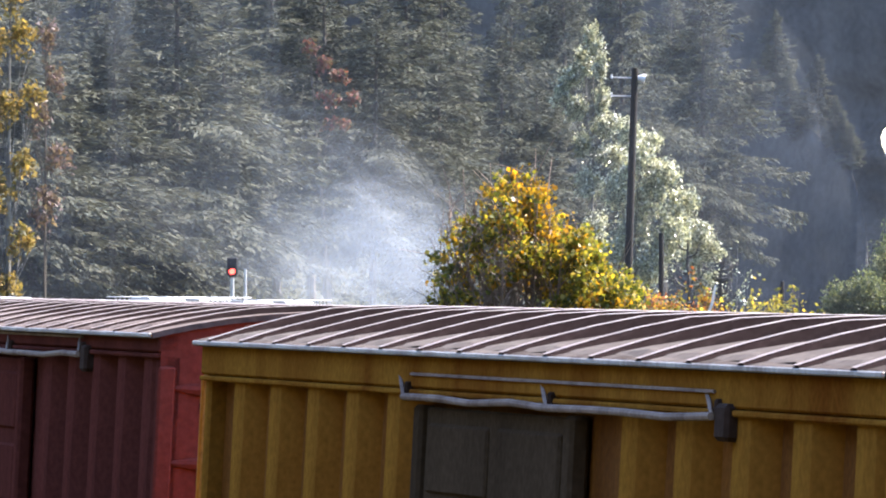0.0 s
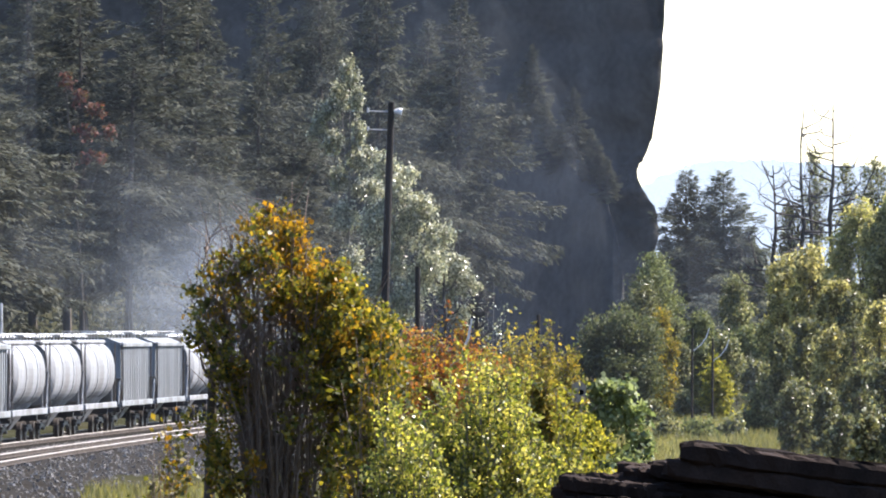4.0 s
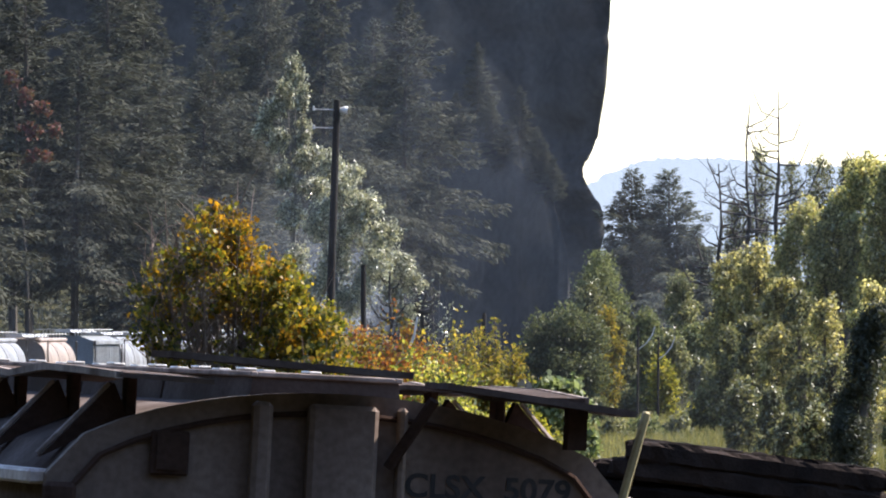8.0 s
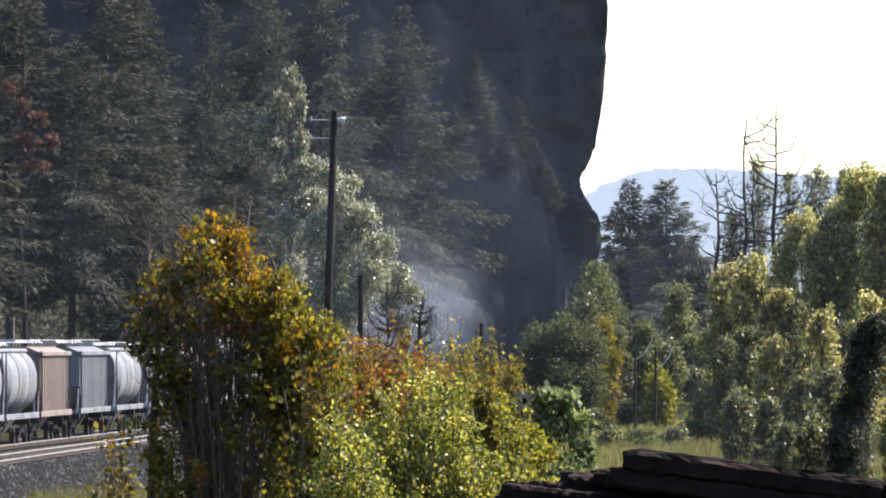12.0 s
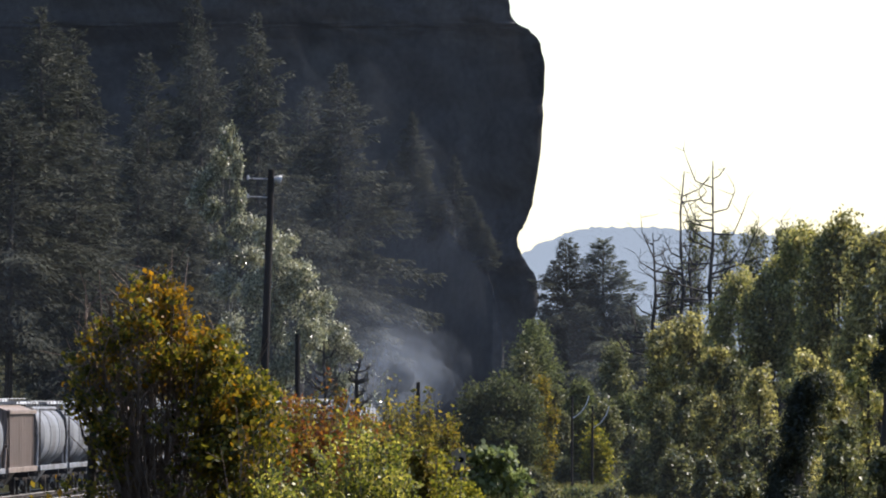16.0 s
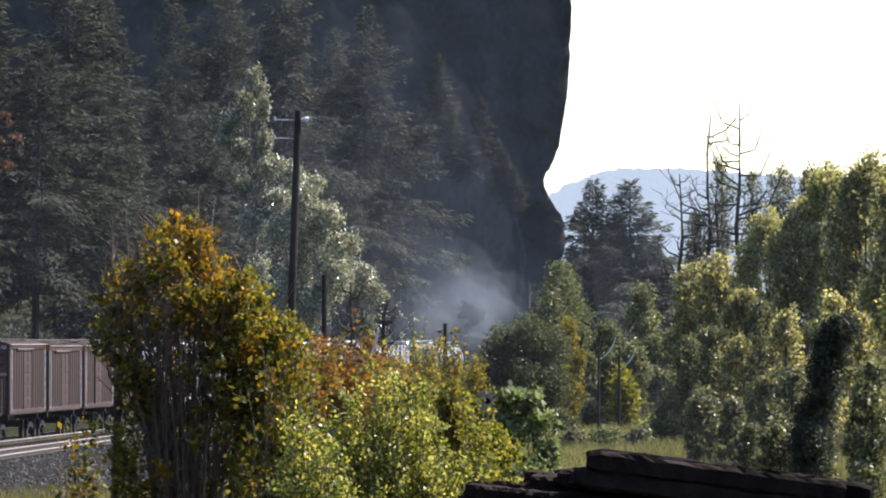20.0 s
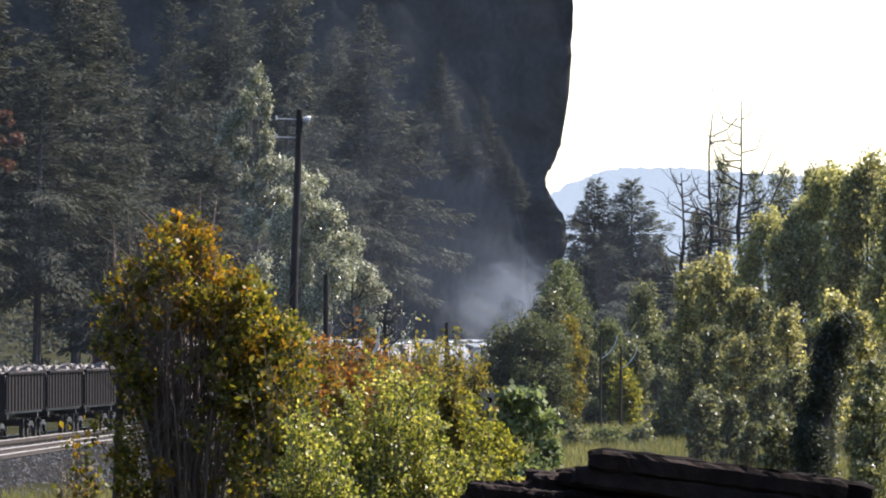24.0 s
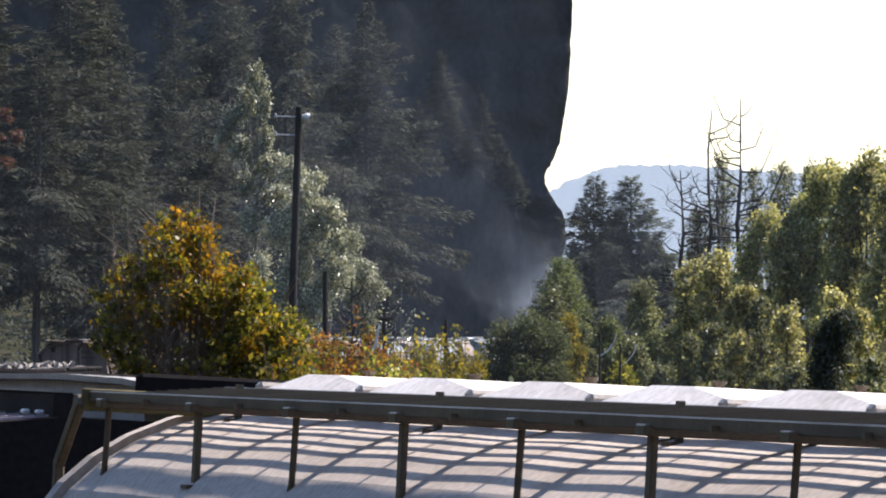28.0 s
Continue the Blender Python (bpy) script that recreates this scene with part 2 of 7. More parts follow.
# ---- shapes ----
class Shape:
    """Gathers vertices and faces of one mesh."""

    def __init__(self):
        self.v, self.f = [], []

    def add(self, vs, fs):
        n = len(self.v)
        self.v += [tuple(p) for p in vs]
        self.f += [tuple(i + n for i in f) for f in fs]
        return self

    def box(self, cx, cy, cz, sx, sy, sz, turn=None, bevel=0.0):
        hx, hy, hz = sx / 2, sy / 2, sz / 2
        c = Vector((cx, cy, cz))
        if not bevel:
            vs = [Vector((x, y, z)) for x in (-hx, hx) for y in (-hy, hy) for z in (-hz, hz)]
            fs = [(0, 1, 3, 2), (4, 6, 7, 5), (0, 4, 5, 1), (2, 3, 7, 6), (0, 2, 6, 4), (1, 5, 7, 3)]
        else:
            b = min(bevel, hx * 0.9, hy * 0.9, hz * 0.9)
            vs, idx = [], {}
            for x in (-1, 1):
                for y in (-1, 1):
                    for z in (-1, 1):
                        for k in range(3):
                            p = [x * (hx - b), y * (hy - b), z * (hz - b)]
                            p[k] = (x * hx, y * hy, z * hz)[k]
                            idx[x, y, z, k] = len(vs)
                            vs.append(Vector(p))
            fs = []
            for k in range(3):
                i, j = (k + 1) % 3, (k + 2) % 3
                for s in (-1, 1):
                    q = []
                    for a, bb in ((-1, -1), (1, -1), (1, 1), (-1, 1)):
                        key = [0, 0, 0]
                        key[k], key[i], key[j] = s, a, bb
                        q.append(idx[(*key, k)])
                    fs.append(tuple(q if s > 0 else q[::-1]))
                for a in (-1, 1):
                    for bb in (-1, 1):
                        lo, hi = [0, 0, 0], [0, 0, 0]
                        lo[k], hi[k] = -1, 1
                        lo[i] = hi[i] = a
                        lo[j] = hi[j] = bb
                        fs.append((idx[(*lo, i)], idx[(*hi, i)], idx[(*hi, j)], idx[(*lo, j)]))
            for x in (-1, 1):
                for y in (-1, 1):
                    for z in (-1, 1):
                        fs.append((idx[x, y, z, 0], idx[x, y, z, 1], idx[x, y, z, 2]))
        if turn is not None:
            vs = [turn @ p for p in vs]
        return self.add([c + p for p in vs], fs)

    def tube(self, a, b, r0, r1=None, n=8, cap=True):
        a, b = Vector(a), Vector(b)
        r1 = r0 if r1 is None else r1
        q = (b - a).to_track_quat("Z", "Y")
        ring = [q @ Vector((math.cos(2 * math.pi * i / n), math.sin(2 * math.pi * i / n), 0)) for i in range(n)]
        vs = [a + p * r0 for p in ring] + [b + p * r1 for p in ring]
        fs = [(i, (i + 1) % n, n + (i + 1) % n, n + i) for i in range(n)]
        if cap:
            fs += [tuple(range(n - 1, -1, -1)), tuple(range(n, 2 * n))]
        return self.add(vs, fs)

    def path(self, pts, radii, n=6):
        pts = [Vector(p) for p in pts]
        vs, fs = [], []
        for k, p in enumerate(pts):
            d = pts[min(k + 1, len(pts) - 1)] - pts[max(k - 1, 0)]
            q = d.to_track_quat("Z", "Y")
            vs += [p + q @ Vector((math.cos(2 * math.pi * i / n), math.sin(2 * math.pi * i / n), 0)) * radii[k] for i in range(n)]
        for k in range(len(pts) - 1):
            fs += [(k * n + i, k * n + (i + 1) % n, (k + 1) * n + (i + 1) % n, (k + 1) * n + i) for i in range(n)]
        fs += [tuple(range(n - 1, -1, -1)), tuple(range((len(pts) - 1) * n, len(pts) * n))]
        return self.add(vs, fs)

    def prism(self, outline, y0, y1):
        """The outline (x, z), counter-clockwise seen from -y, drawn out from y0 to y1."""
        n = len(outline)
        vs = [(x, y0, z) for x, z in outline] + [(x, y1, z) for x, z in outline]
        fs = [(i, (i + 1) % n, n + (i + 1) % n, n + i) for i in range(n)]
        fs += [tuple(range(n - 1, -1, -1)), tuple(range(n, 2 * n))]
        return self.add(vs, fs)

    def mesh(self, name, material, smooth=False):
        me = bpy.data.meshes.new(name)
        me.from_pydata(self.v, [], self.f)
        me.update()
        if smooth:
            me.shade_smooth()
        me.materials.append(material)
        return me


def part(name, shape, material, parent, label="", smooth=False):
    ob = new(name, shape if isinstance(shape, bpy.types.Mesh) else shape.mesh(name, material, smooth))
    ob.parent = parent
    return tagged(ob, label)


def thing(name, label, category, group="", kind=""):
    return tagged(new(name), label, category, group, kind)


def structure(name, shape, material, label, category, smooth=False, kind="structure"):
    return tagged(new(name, shape.mesh(name, material, smooth)), label, category, "", kind)


def sight(bearing, rise, away):
    """A place by its bearing and rise from the stand (thousandths) and its distance north in survey units."""
    return Vector((bearing / 1000 * away, away * DEEP, EYE.z + rise / 1000 * away))


# ---- the line of the railway ----
def heading(s):
    if s < -80:
        return -23.3
    if s < 0:
        return -15.3 + 0.1 * s
    if s < 310:
        return 2.8 - 18.1 * (1 - s / 310) ** 1.9
    return min(4.2, 2.8 + (s - 310) * 0.003)


def fall(s):
    d = max(0.0, s - 10.0)
    return -0.0042 * (math.sqrt(d * d + 900.0) - 30.0)


def lay_line():
    step, pts = 2.0, {}
    x, y = -0.45, 42.7
    pts[0] = (x, y)
    for k in range(1, 600):
        h = radians(heading((k - 0.5) * step))
        x, y = x + step * math.sin(h), y + step * math.cos(h)
        pts[k] = (x, y)
    x, y = pts[0]
    for k in range(-1, -420, -1):
        h = radians(heading((k + 0.5) * step))
        x, y = x - step * math.sin(h), y - step * math.cos(h)
        pts[k] = (x, y)
    return step, pts


STEP, LINE = lay_line()


def on_line(s, aside=0.0):
    """The place on the track s metres along it, and aside to the right of its middle."""
    k = math.floor(s / STEP)
    w = s / STEP - k
    (x0, y0), (x1, y1) = LINE[k], LINE[k + 1]
    h = radians(heading(s))
    return Vector((x0 + (x1 - x0) * w + aside * math.cos(h), y0 + (y1 - y0) * w - aside * math.sin(h), fall(s)))


def cant(s):
    return 3.0 * min(1.0, max(0.0, (300 - s) / 200))


def bank(x, y):
    """How far a place lies to the left of the far stretch of the track, behind the curve."""
    s = y - 40.0
    for _ in range(3):
        s += y - on_line(s).y
    return on_line(s).x - x


def ground_height(x, y):
    z = fall(min(900.0, max(0.0, y - 42))) - 0.55
    # the wooded slope climbs to the left of the far stretch
    if y > 330:
        z += min(45.0, max(0.0, bank(x, min(y, 1000.0)) - 20) * 0.2 * min(1.0, (y - 330) / 100))
    # unseen slopes added behind and left of the stand, to block sky light
    z += min(90.0, max(0.0, -25 - y) * 0.9)
    z += min(80.0, max(0.0, -75 - x) * 0.8) if y < 300 else 0.0
    return max(z, -7.0)


# ---- ground ----
def build_ground():
    xs = [-2600, -1500, -800, -400, -220] + list(range(-150, 151, 10)) + [220, 400, 800, 1500, 2600]
    ys = [-600, -300, -120, -60] + list(range(-30, 520, 10)) + list(range(540, 1000, 40)) + [1100, 1400, 2000, 3000, 4800]
    g = Shape()
    rnd = random.Random(4)
    vs = [(x, y, ground_height(x, y) + rnd.uniform(-0.12, 0.12)) for y in ys for x in xs]
    w = len(xs)
    fs = [(j * w + i, j * w + i + 1, (j + 1) * w + i + 1, (j + 1) * w + i) for j in range(len(ys) - 1) for i in range(w - 1)]
    g.add(vs, fs)
    structure("ground", g, M_EARTH, "dry grassy valley floor with bare earth", "ground", True)


def ribbon(s0, s1, outline, aside, step=6.0):
    """A strip along the line; outline is (right, up) across it."""
    sh = Shape()
    n = len(outline)
    ks = [s0 + i * step for i in range(int((s1 - s0) / step) + 1)]
    vs = []
    for s in ks:
        h = radians(heading(s))
        c = on_line(s)
        for a, u in outline:
            a += aside
            vs.append((c.x + a * math.cos(h), c.y - a * math.sin(h), c.z + u))
    fs = [(k * n + i, k * n + i + 1, (k + 1) * n + i + 1, (k + 1) * n + i) for k in range(len(ks) - 1) for i in range(n - 1)]
    return sh.add(vs, fs)


SIDING = 4.2


def build_track():
    structure("track_bed", ribbon(-560, 900, ((-3.6, -0.75), (-1.9, -0.2), (1.75, -0.2), (2.1, -0.24), (2.45, -0.2), (6.1, -0.2), (9.0, -0.5), (16.0, -0.62)), 0.0), M_BALLAST,
              "grey crushed-stone ballast under the two tracks", "ballast")
    prof = ((-0.036, 0), (-0.036, -0.04), (-0.01, -0.05), (-0.01, -0.15), (-0.07, -0.17), (0.07, -0.17), (0.01, -0.15),
            (0.01, -0.05), (0.036, -0.04), (0.036, 0), (-0.036, 0))
    for aside, s0, s1 in ((0.0, -560, 900), (SIDING, -560, 900)):
        for g in (-0.7525, 0.7525):
            rail = structure("rail", ribbon(s0, s1, prof, aside + g), M_RAILSIDE, "rusty steel rail with a bright running surface", "rail")
            part("running_surface", ribbon(s0, s1, ((-0.039, -0.036), (-0.039, 0.003), (0.039, 0.003), (0.039, -0.036)), aside + g), M_RAIL, rail, "bright worn top of the rail")


# ---- trees ----
def faces_mesh(name, corners, material):
    """One mesh of many separate small faces; corners is (count, 3 or 4, 3)."""
    corners = np.asarray(corners, dtype=np.float32)
    n, k = corners.shape[:2]
    me = bpy.data.meshes.new(name)
    me.vertices.add(n * k)
    me.vertices.foreach_set("co", corners.reshape(-1))
    me.loops.add(n * k)
    me.loops.foreach_set("vertex_index", np.arange(n * k, dtype=np.int32))
    me.polygons.add(n)
    me.polygons.foreach_set("loop_start", np.arange(0, n * k, k, dtype=np.int32))
    me.update(calc_edges=True)
    me.materials.append(material)
    return me


def unit(v):
    return v / np.maximum(1e-6, np.linalg.norm(v, axis=-1, keepdims=True))


def needles(rng, at, way, size, slim):
    """Thin pointed sprays that start at a place and run along a way."""
    n = len(at)
    s = (size * rng.uniform(0.6, 1.35, n))[:, None]
    side = unit(np.cross(way, rng.normal(size=(n, 3)) * 0.55 + np.array((0, 0, 1.0)))) * s * slim
    return np.stack((at - side, at + side, at + way * s), axis=1)


def blades(rng, at, out, size, wide=0.36, hang=0.35, folded=True):
    """Leaves: kites (or halves of them) that face roughly outwards and hang a little."""
    n = len(at)
    face = unit(out * 0.5 + rng.normal(size=(n, 3)) * 0.8 + np.array((0, 0, 0.25)))
    long = unit(np.cross(face, rng.normal(size=(n, 3))) + np.array((0, 0, -hang)))
    side = unit(np.cross(face, long))
    s = (size * rng.uniform(0.55, 1.3, n))[:, None]
    if not folded:
        return np.stack((at - side * s * wide * 1.1 - long * s * 0.35, at + side * s * wide * 1.1 - long * s * 0.3, at + long * s * 0.75), axis=1)
    return np.stack((at - long * s * 0.5, at + side * s * wide, at + long * s * 0.6, at - side * s * wide), axis=1)


def conifer(seed, height, spread, needle=0.44, bare=0.2, boughs=190, per=140, thin=0.2, taper=0.82):
    """A fir: a trunk and uneven boughs, each a sagging spray of hanging twigs; returns wood and the corners of the needles."""
    rng = np.random.default_rng(seed)
    wood = Shape()
    wood.path([(0, 0, -0.5), (0.08, 0, height * 0.5), (0, 0, height * 0.985)], [height * 0.0105, height * 0.0065, 0.03], 7)
    for k in range(10):
        a, z = rng.uniform(0, 6.28), height * bare * rng.uniform(0.5, 1.1)
        r = spread * rng.uniform(0.15, 0.45)
        wood.path([(0, 0, z), (math.cos(a) * r, math.sin(a) * r, z - 0.25 * r)], [0.05, 0.012], 4)
    tilt, sets = rng.uniform(0, 6.28, 4), []
    for k in range(boughs):
        u = ((k + rng.random()) / boughs) ** 0.92
        a = k * 2.399 + rng.uniform(-0.5, 0.5)
        lump = 0.2 * math.sin(2 * a + tilt[0] + 5 * u) + 0.17 * math.sin(3 * a + tilt[1] - 11 * u) + 0.15 * math.sin(a + tilt[2] + 17 * u)
        if rng.random() < thin * (1 + 2 * lump):
            continue
        r = (spread * min(1.0, 0.62 + 2.4 * u) * (1 - u) ** taper + 0.25) * (1 + lump) * rng.uniform(0.55, 1.15)
        z = height * (bare + (1 - bare) * u)
        rise = -0.22 + 0.75 * u + rng.uniform(-0.16, 0.16)
        m = max(14, int(per * (r / spread) ** 1.15))
        w = rng.random(m) ** 0.7
        d = r * (0.08 + 0.92 * w)
        off = rng.normal(size=m) * 0.5
        off = np.clip(off, -1, 1) * (0.34 * r * (1 - 0.8 * w) + 0.16)
        up = rise * d - 0.16 * d * d / max(1.0, r) * 1.4 + 0.1 * d * w ** 4 - np.abs(off) * 0.3
        hang = rng.random(m) ** 2 * (0.35 + 0.06 * r)
        ca, sa = math.cos(a), math.sin(a)
        at = np.stack((ca * d - sa * off, sa * d + ca * off, z + up - hang), axis=1)
        turn = np.sign(off) * rng.uniform(0.2, 1.0, m)
        way = np.stack((ca * np.cos(turn) - sa * np.sin(turn), sa * np.cos(turn) + ca * np.sin(turn), rise - 0.3 * w - 1.4 * hang + rng.normal(size=m) * 0.22), axis=1)
        sets.append(needles(rng, at, unit(way), needle * (0.75 + 0.25 * (1 - u)), 0.19))
        if k % 3 == 0 and r > 1.2:
            e = r * 0.75
            wood.path([(0, 0, z), (ca * e * 0.5, sa * e * 0.5, z + rise * e * 0.5 - 0.1), (ca * e, sa * e, z + rise * e - 0.16 * e)], [0.045, 0.03, 0.012], 3)
    return wood, np.concatenate(sets)


def billows(rng, lobes, leaf, dens=1.0, shell=0.2, folded=False, lobe_parts=14, hang=0.35):
    """Leaves over swelling lobes: each lobe breaks up into smaller ones, and those carry the leaves."""
    sets = []
    for cx, cy, cz, rx, ry, rz in lobes:
        c, r = np.array((cx, cy, cz)), np.array((rx, ry, rz))
        for k in range(lobe_parts):
            d = unit(rng.normal(size=3) + np.array((0, 0, 0.25)))
            q, s = c + d * r * rng.uniform(0.45, 0.75), r * rng.uniform(0.34, 0.62)
            area = 4 * math.pi * (s[0] * s[1] * s[2]) ** (2 / 3)
            n = int(dens * area / (leaf * leaf) * 1.5) + 6
            o = unit(rng.normal(size=(n, 3)))
            o = o[rng.random(n) < np.where(o[:, 2] > -0.35, 1.0, 0.45)]
            f = 1.08 - np.abs(rng.normal(size=(len(o), 1))) * shell * 1.5 + (rng.random((len(o), 1)) < 0.06) * 0.3
            bump = 1 + 0.16 * np.sin(o[:, :1] * 5 + k) * np.sin(o[:, 1:2] * 6 - k) + 0.12 * np.sin(o[:, 2:3] * 8 + 2 * k)
            sets.append(blades(rng, q + o * s * f * bump, o, leaf, folded=folded, hang=hang))
    return np.concatenate(sets)


def standing(bearing, away):
    p = sight(bearing, 0, away)
    p.z = ground_height(p.x, p.y) - 0.1
    return p


def plant(name, label, category, group, wood, crown, bark, leaf, place, turn=0.0, tips=None, tip_leaf=None):
    t = thing(name, label, category, group)
    part("trunk", wood, bark, t)
    if crown is not None and len(crown):
        part("crown", faces_mesh("crown", crown, leaf), leaf, t)
    if tips is not None and len(tips):
        part("crown_top", faces_mesh("crown_top", tips, tip_leaf), tip_leaf, t, "golden leaves among the green")["kind"] = "stuff"
    t.matrix_basis = Matrix.Translation(place) @ pose(0, 0, 0, 0, 0, turn)
    return t


def fir_behind(bearing, margin=0.0, clear=14.0):
    """Survey distance at which something on that bearing stands clear behind the far stretch of track."""
    away = 250.0
    while away < 980 and bank(bearing / 1000 * away, away * DEEP) < clear + margin:
        away += 4.0
    return away


def build_forest():
    rnd = random.Random(21)
    kinds = []
    for k, (h, sp, bare, boughs, per, thin) in enumerate(((31, 7.4, 0.3, 205, 330, 0.1), (27, 6.4, 0.24, 190, 310, 0.08), (36, 7.8, 0.28, 235, 330, 0.12), (30, 5.6, 0.2, 210, 270, 0.15),
                                                          (30, 4.6, 0.5, 130, 230, 0.05), (34, 8.4, 0.34, 195, 380, 0.15))):
        tr, cr = conifer(100 + k, h, sp, 0.46, bare, boughs, per, thin)
        t = plant("fir_tree", "tall dark green fir on the wooded slope", "tree", "firs of the slope", tr, cr, M_BARK, M_FIR,
                  standing(-128 + 3 * k, fir_behind(-128 + 3 * k, 20 + 8 * k)))
        kinds.append((t, h))

    def set_fir(k, b, e, wide, margin, label=""):
        away = fir_behind(b, margin)
        p = standing(b, away)
        s = (sight(b, e, away).z - p.z) / kinds[k][1]
        c = copy_thing(kinds[k][0], Matrix.Translation(p) @ pose(0, 0, 0, rnd.uniform(-1.5, 1.5), rnd.uniform(-1.5, 1.5), rnd.uniform(0, 360)))
        c.scale = (wide, wide, s)
        if label:
            c["label"] = label

    # the firs along the foot of the slope: bearing, rise of the tip, kind, breadth, margin
    for b, e, k, wide, margin in ((-118.5, 52, 0, 1.0, 8), (-110, 46, 2, 1.0, 6), (-98, 36, 1, 1.15, 3), (-89, 48, 5, 1.15, 4), (-81.5, 39, 0, 0.95, 6), (-74, 52, 2, 1.0, 16), (-66.5, 48, 0, 1.15, 8),
                                  (-60, 39, 5, 1.0, 4), (-54, 53, 2, 1.15, 6), (-50, 31, 3, 0.95, 3), (-46, 34, 3, 1.0, 4), (-41, 33, 1, 1.1, 4), (-35.5, 26, 1, 1.3, 3), (-39, 46, 0, 1.1, 16), (-30.5, 50, 2, 1.1, 14)):
        set_fir(k, b, e, wide, margin)
    for b, e, k, wide, margin in ((-22.5, 52, 2, 1.1, 8), (-11.8, 44.5, 2, 1.3, 4), (-17, 41, 0, 1.1, 10)):
        set_fir(k, b, e, wide, margin, "tall full fir standing out before the dark cliff")
    for b, e, tall, wide in ((-0.3, 37.4, 13, 0.62), (1.8, 29.2, 9, 0.5), (5.9, 31.0, 11, 0.55), (-3.6, 30.0, 9, 0.6), (8.4, 25.0, 8, 0.45), (10.8, 20.8, 7, 0.4), (3.8, 25.0, 7, 0.5), (-6.4, 28.5, 9, 0.6), (9.6, 22.5, 6, 0.4)):
        tip = sight(b, e, 906 - 1.5 * (b + 26))
        c = copy_thing(kinds[3][0], Matrix.Translation(tip - Vector((0, 0, tall))) @ pose(0, 0, 0, 0, 0, rnd.uniform(0, 360)))
        c.scale = (wide, wide, tall / kinds[3][1])
        c["label"] = "small fir on a ledge of the dark cliff"
    # the rows that climb the slope behind them
    for margin, gap in ((24, 11.0), (40, 13.0), (58, 16.0)):
        b = -124.0
        while b < -20 - margin * 0.08:
            k = rnd.choice((0, 1, 2, 2, 5))
            set_fir(k, b, rnd.uniform(44, 58), rnd.uniform(0.95, 1.3), margin + rnd.uniform(-5, 5))
            b += gap * 1000 / fir_behind(b, margin) * rnd.uniform(0.7, 1.3)
    # the pair at the mouth of the valley and the lesser ones beside them
    tr, cr = conifer(160, 16, 6.6, 0.34, 0.02, 250, 700, 0.03, 1.08)
    first = None
    for b, e, wide, turn in ((22.3, 18.6, 1.25, 0), (27.9, 18.6, 1.35, 130), (19.4, 7.5, 1.0, 70), (31.6, 9.5, 1.1, 210), (25.2, 12.5, 1.3, 300), (29.6, 5.5, 1.2, 20), (22.6, 5.5, 1.2, 250)):
        p = standing(b, 480)
        s = (sight(b, e, 480).z - p.z) / 16
        if first is None:
            first = c = plant("fir_tree", "grey-green fir standing alone at the mouth of the valley", "tree", "firs of the valley mouth", tr, cr, M_BARK, M_TWINFIR, p)
        else:
            c = copy_thing(first, Matrix.Translation(p) @ pose(0, 0, 0, 0, 0, turn))
        c.scale = (wide, wide, s)


def lobed(name, label, category, b0, away, lobes, leaf, leaves, seed, group="", bark=None, dens=1.0, trunk=0.12, parts=14, folded=False, shell=0.2, lean=None):
    """A tree or shrub whose crown swells in lobes: bearing, rise and half breadth and half height of each, in survey units."""
    rng = np.random.default_rng(seed)
    p = standing(b0, away)
    wood, local = Shape(), []
    u = away / 1000
    top = max(e for _, e, _, _ in lobes)
    tip = sight(max(lobes, key=lambda q: q[1])[0] if lean is None else lean, top, away) - p
    spine = [Vector((0, 0, -0.3)), Vector((tip.x * 0.3, rng.uniform(-0.2, 0.2), tip.z * 0.45)), Vector((tip.x, 0, tip.z))]
    wood.path(spine, [trunk, trunk * 0.7, trunk * 0.2], 7)
    for b, e, rb, re in lobes:
        c = sight(b, e, away) - p
        c.y += rng.uniform(-0.6, 0.6) * rb * u
        local.append((c.x, c.y, c.z, rb * u, rb * u * 1.0, re * u))
        w = min(0.85, max(0.12, (c.z - 0.3 * re * u) / max(0.5, tip.z) * 0.7))
        at = spine[0].lerp(spine[1], w * 2) if w < 0.5 else spine[1].lerp(spine[2], w * 2 - 1)
        r = trunk * 0.42 * (1.1 - w)
        wood.path([at, at.lerp(c, 0.5) + Vector((0, 0, -0.1 * rb * u)), c], [r, r * 0.6, r * 0.2], 5)
        for _ in range(5):
            d = Vector((rng.uniform(-1, 1) * rb, rng.uniform(-1, 1) * rb, rng.uniform(-0.4, 1) * re)) * u * 0.8
            wood.path([at.lerp(c, rng.uniform(0.5, 1.0)), c + d], [r * 0.3 + 0.006, 0.006], 4)
    return plant(name, label, category, group, wood, billows(rng, local, leaf, dens, shell, folded, parts), bark or M_BARK, leaves, p)


def mass(seed, b, e0, e1, wide, n=7, size=1.0):
    """Lobes that fill an upright rounded crown between two rises."""
    rnd = random.Random(seed)
    out = []
    for k in range(n):
        u = (k + rnd.uniform(0.2, 0.8)) / n
        half = wide / 2 * math.sqrt(max(0.1, 1 - (2 * u - 0.85) ** 2 * 0.75))
        r = wide * rnd.uniform(0.28, 0.42) * size
        out.append((b + (1 if k % 2 else -1) * rnd.uniform(0.2, 1.0) * max(0.0, half - r * 0.6), e0 + (e1 - e0) * u - r * 0.5 * u, r, r * rnd.uniform(0.9, 1.4)))
    out.append((b + rnd.uniform(-0.1, 0.1) * wide, e1 - wide * 0.22, wide * 0.24, wide * 0.24))
    return out


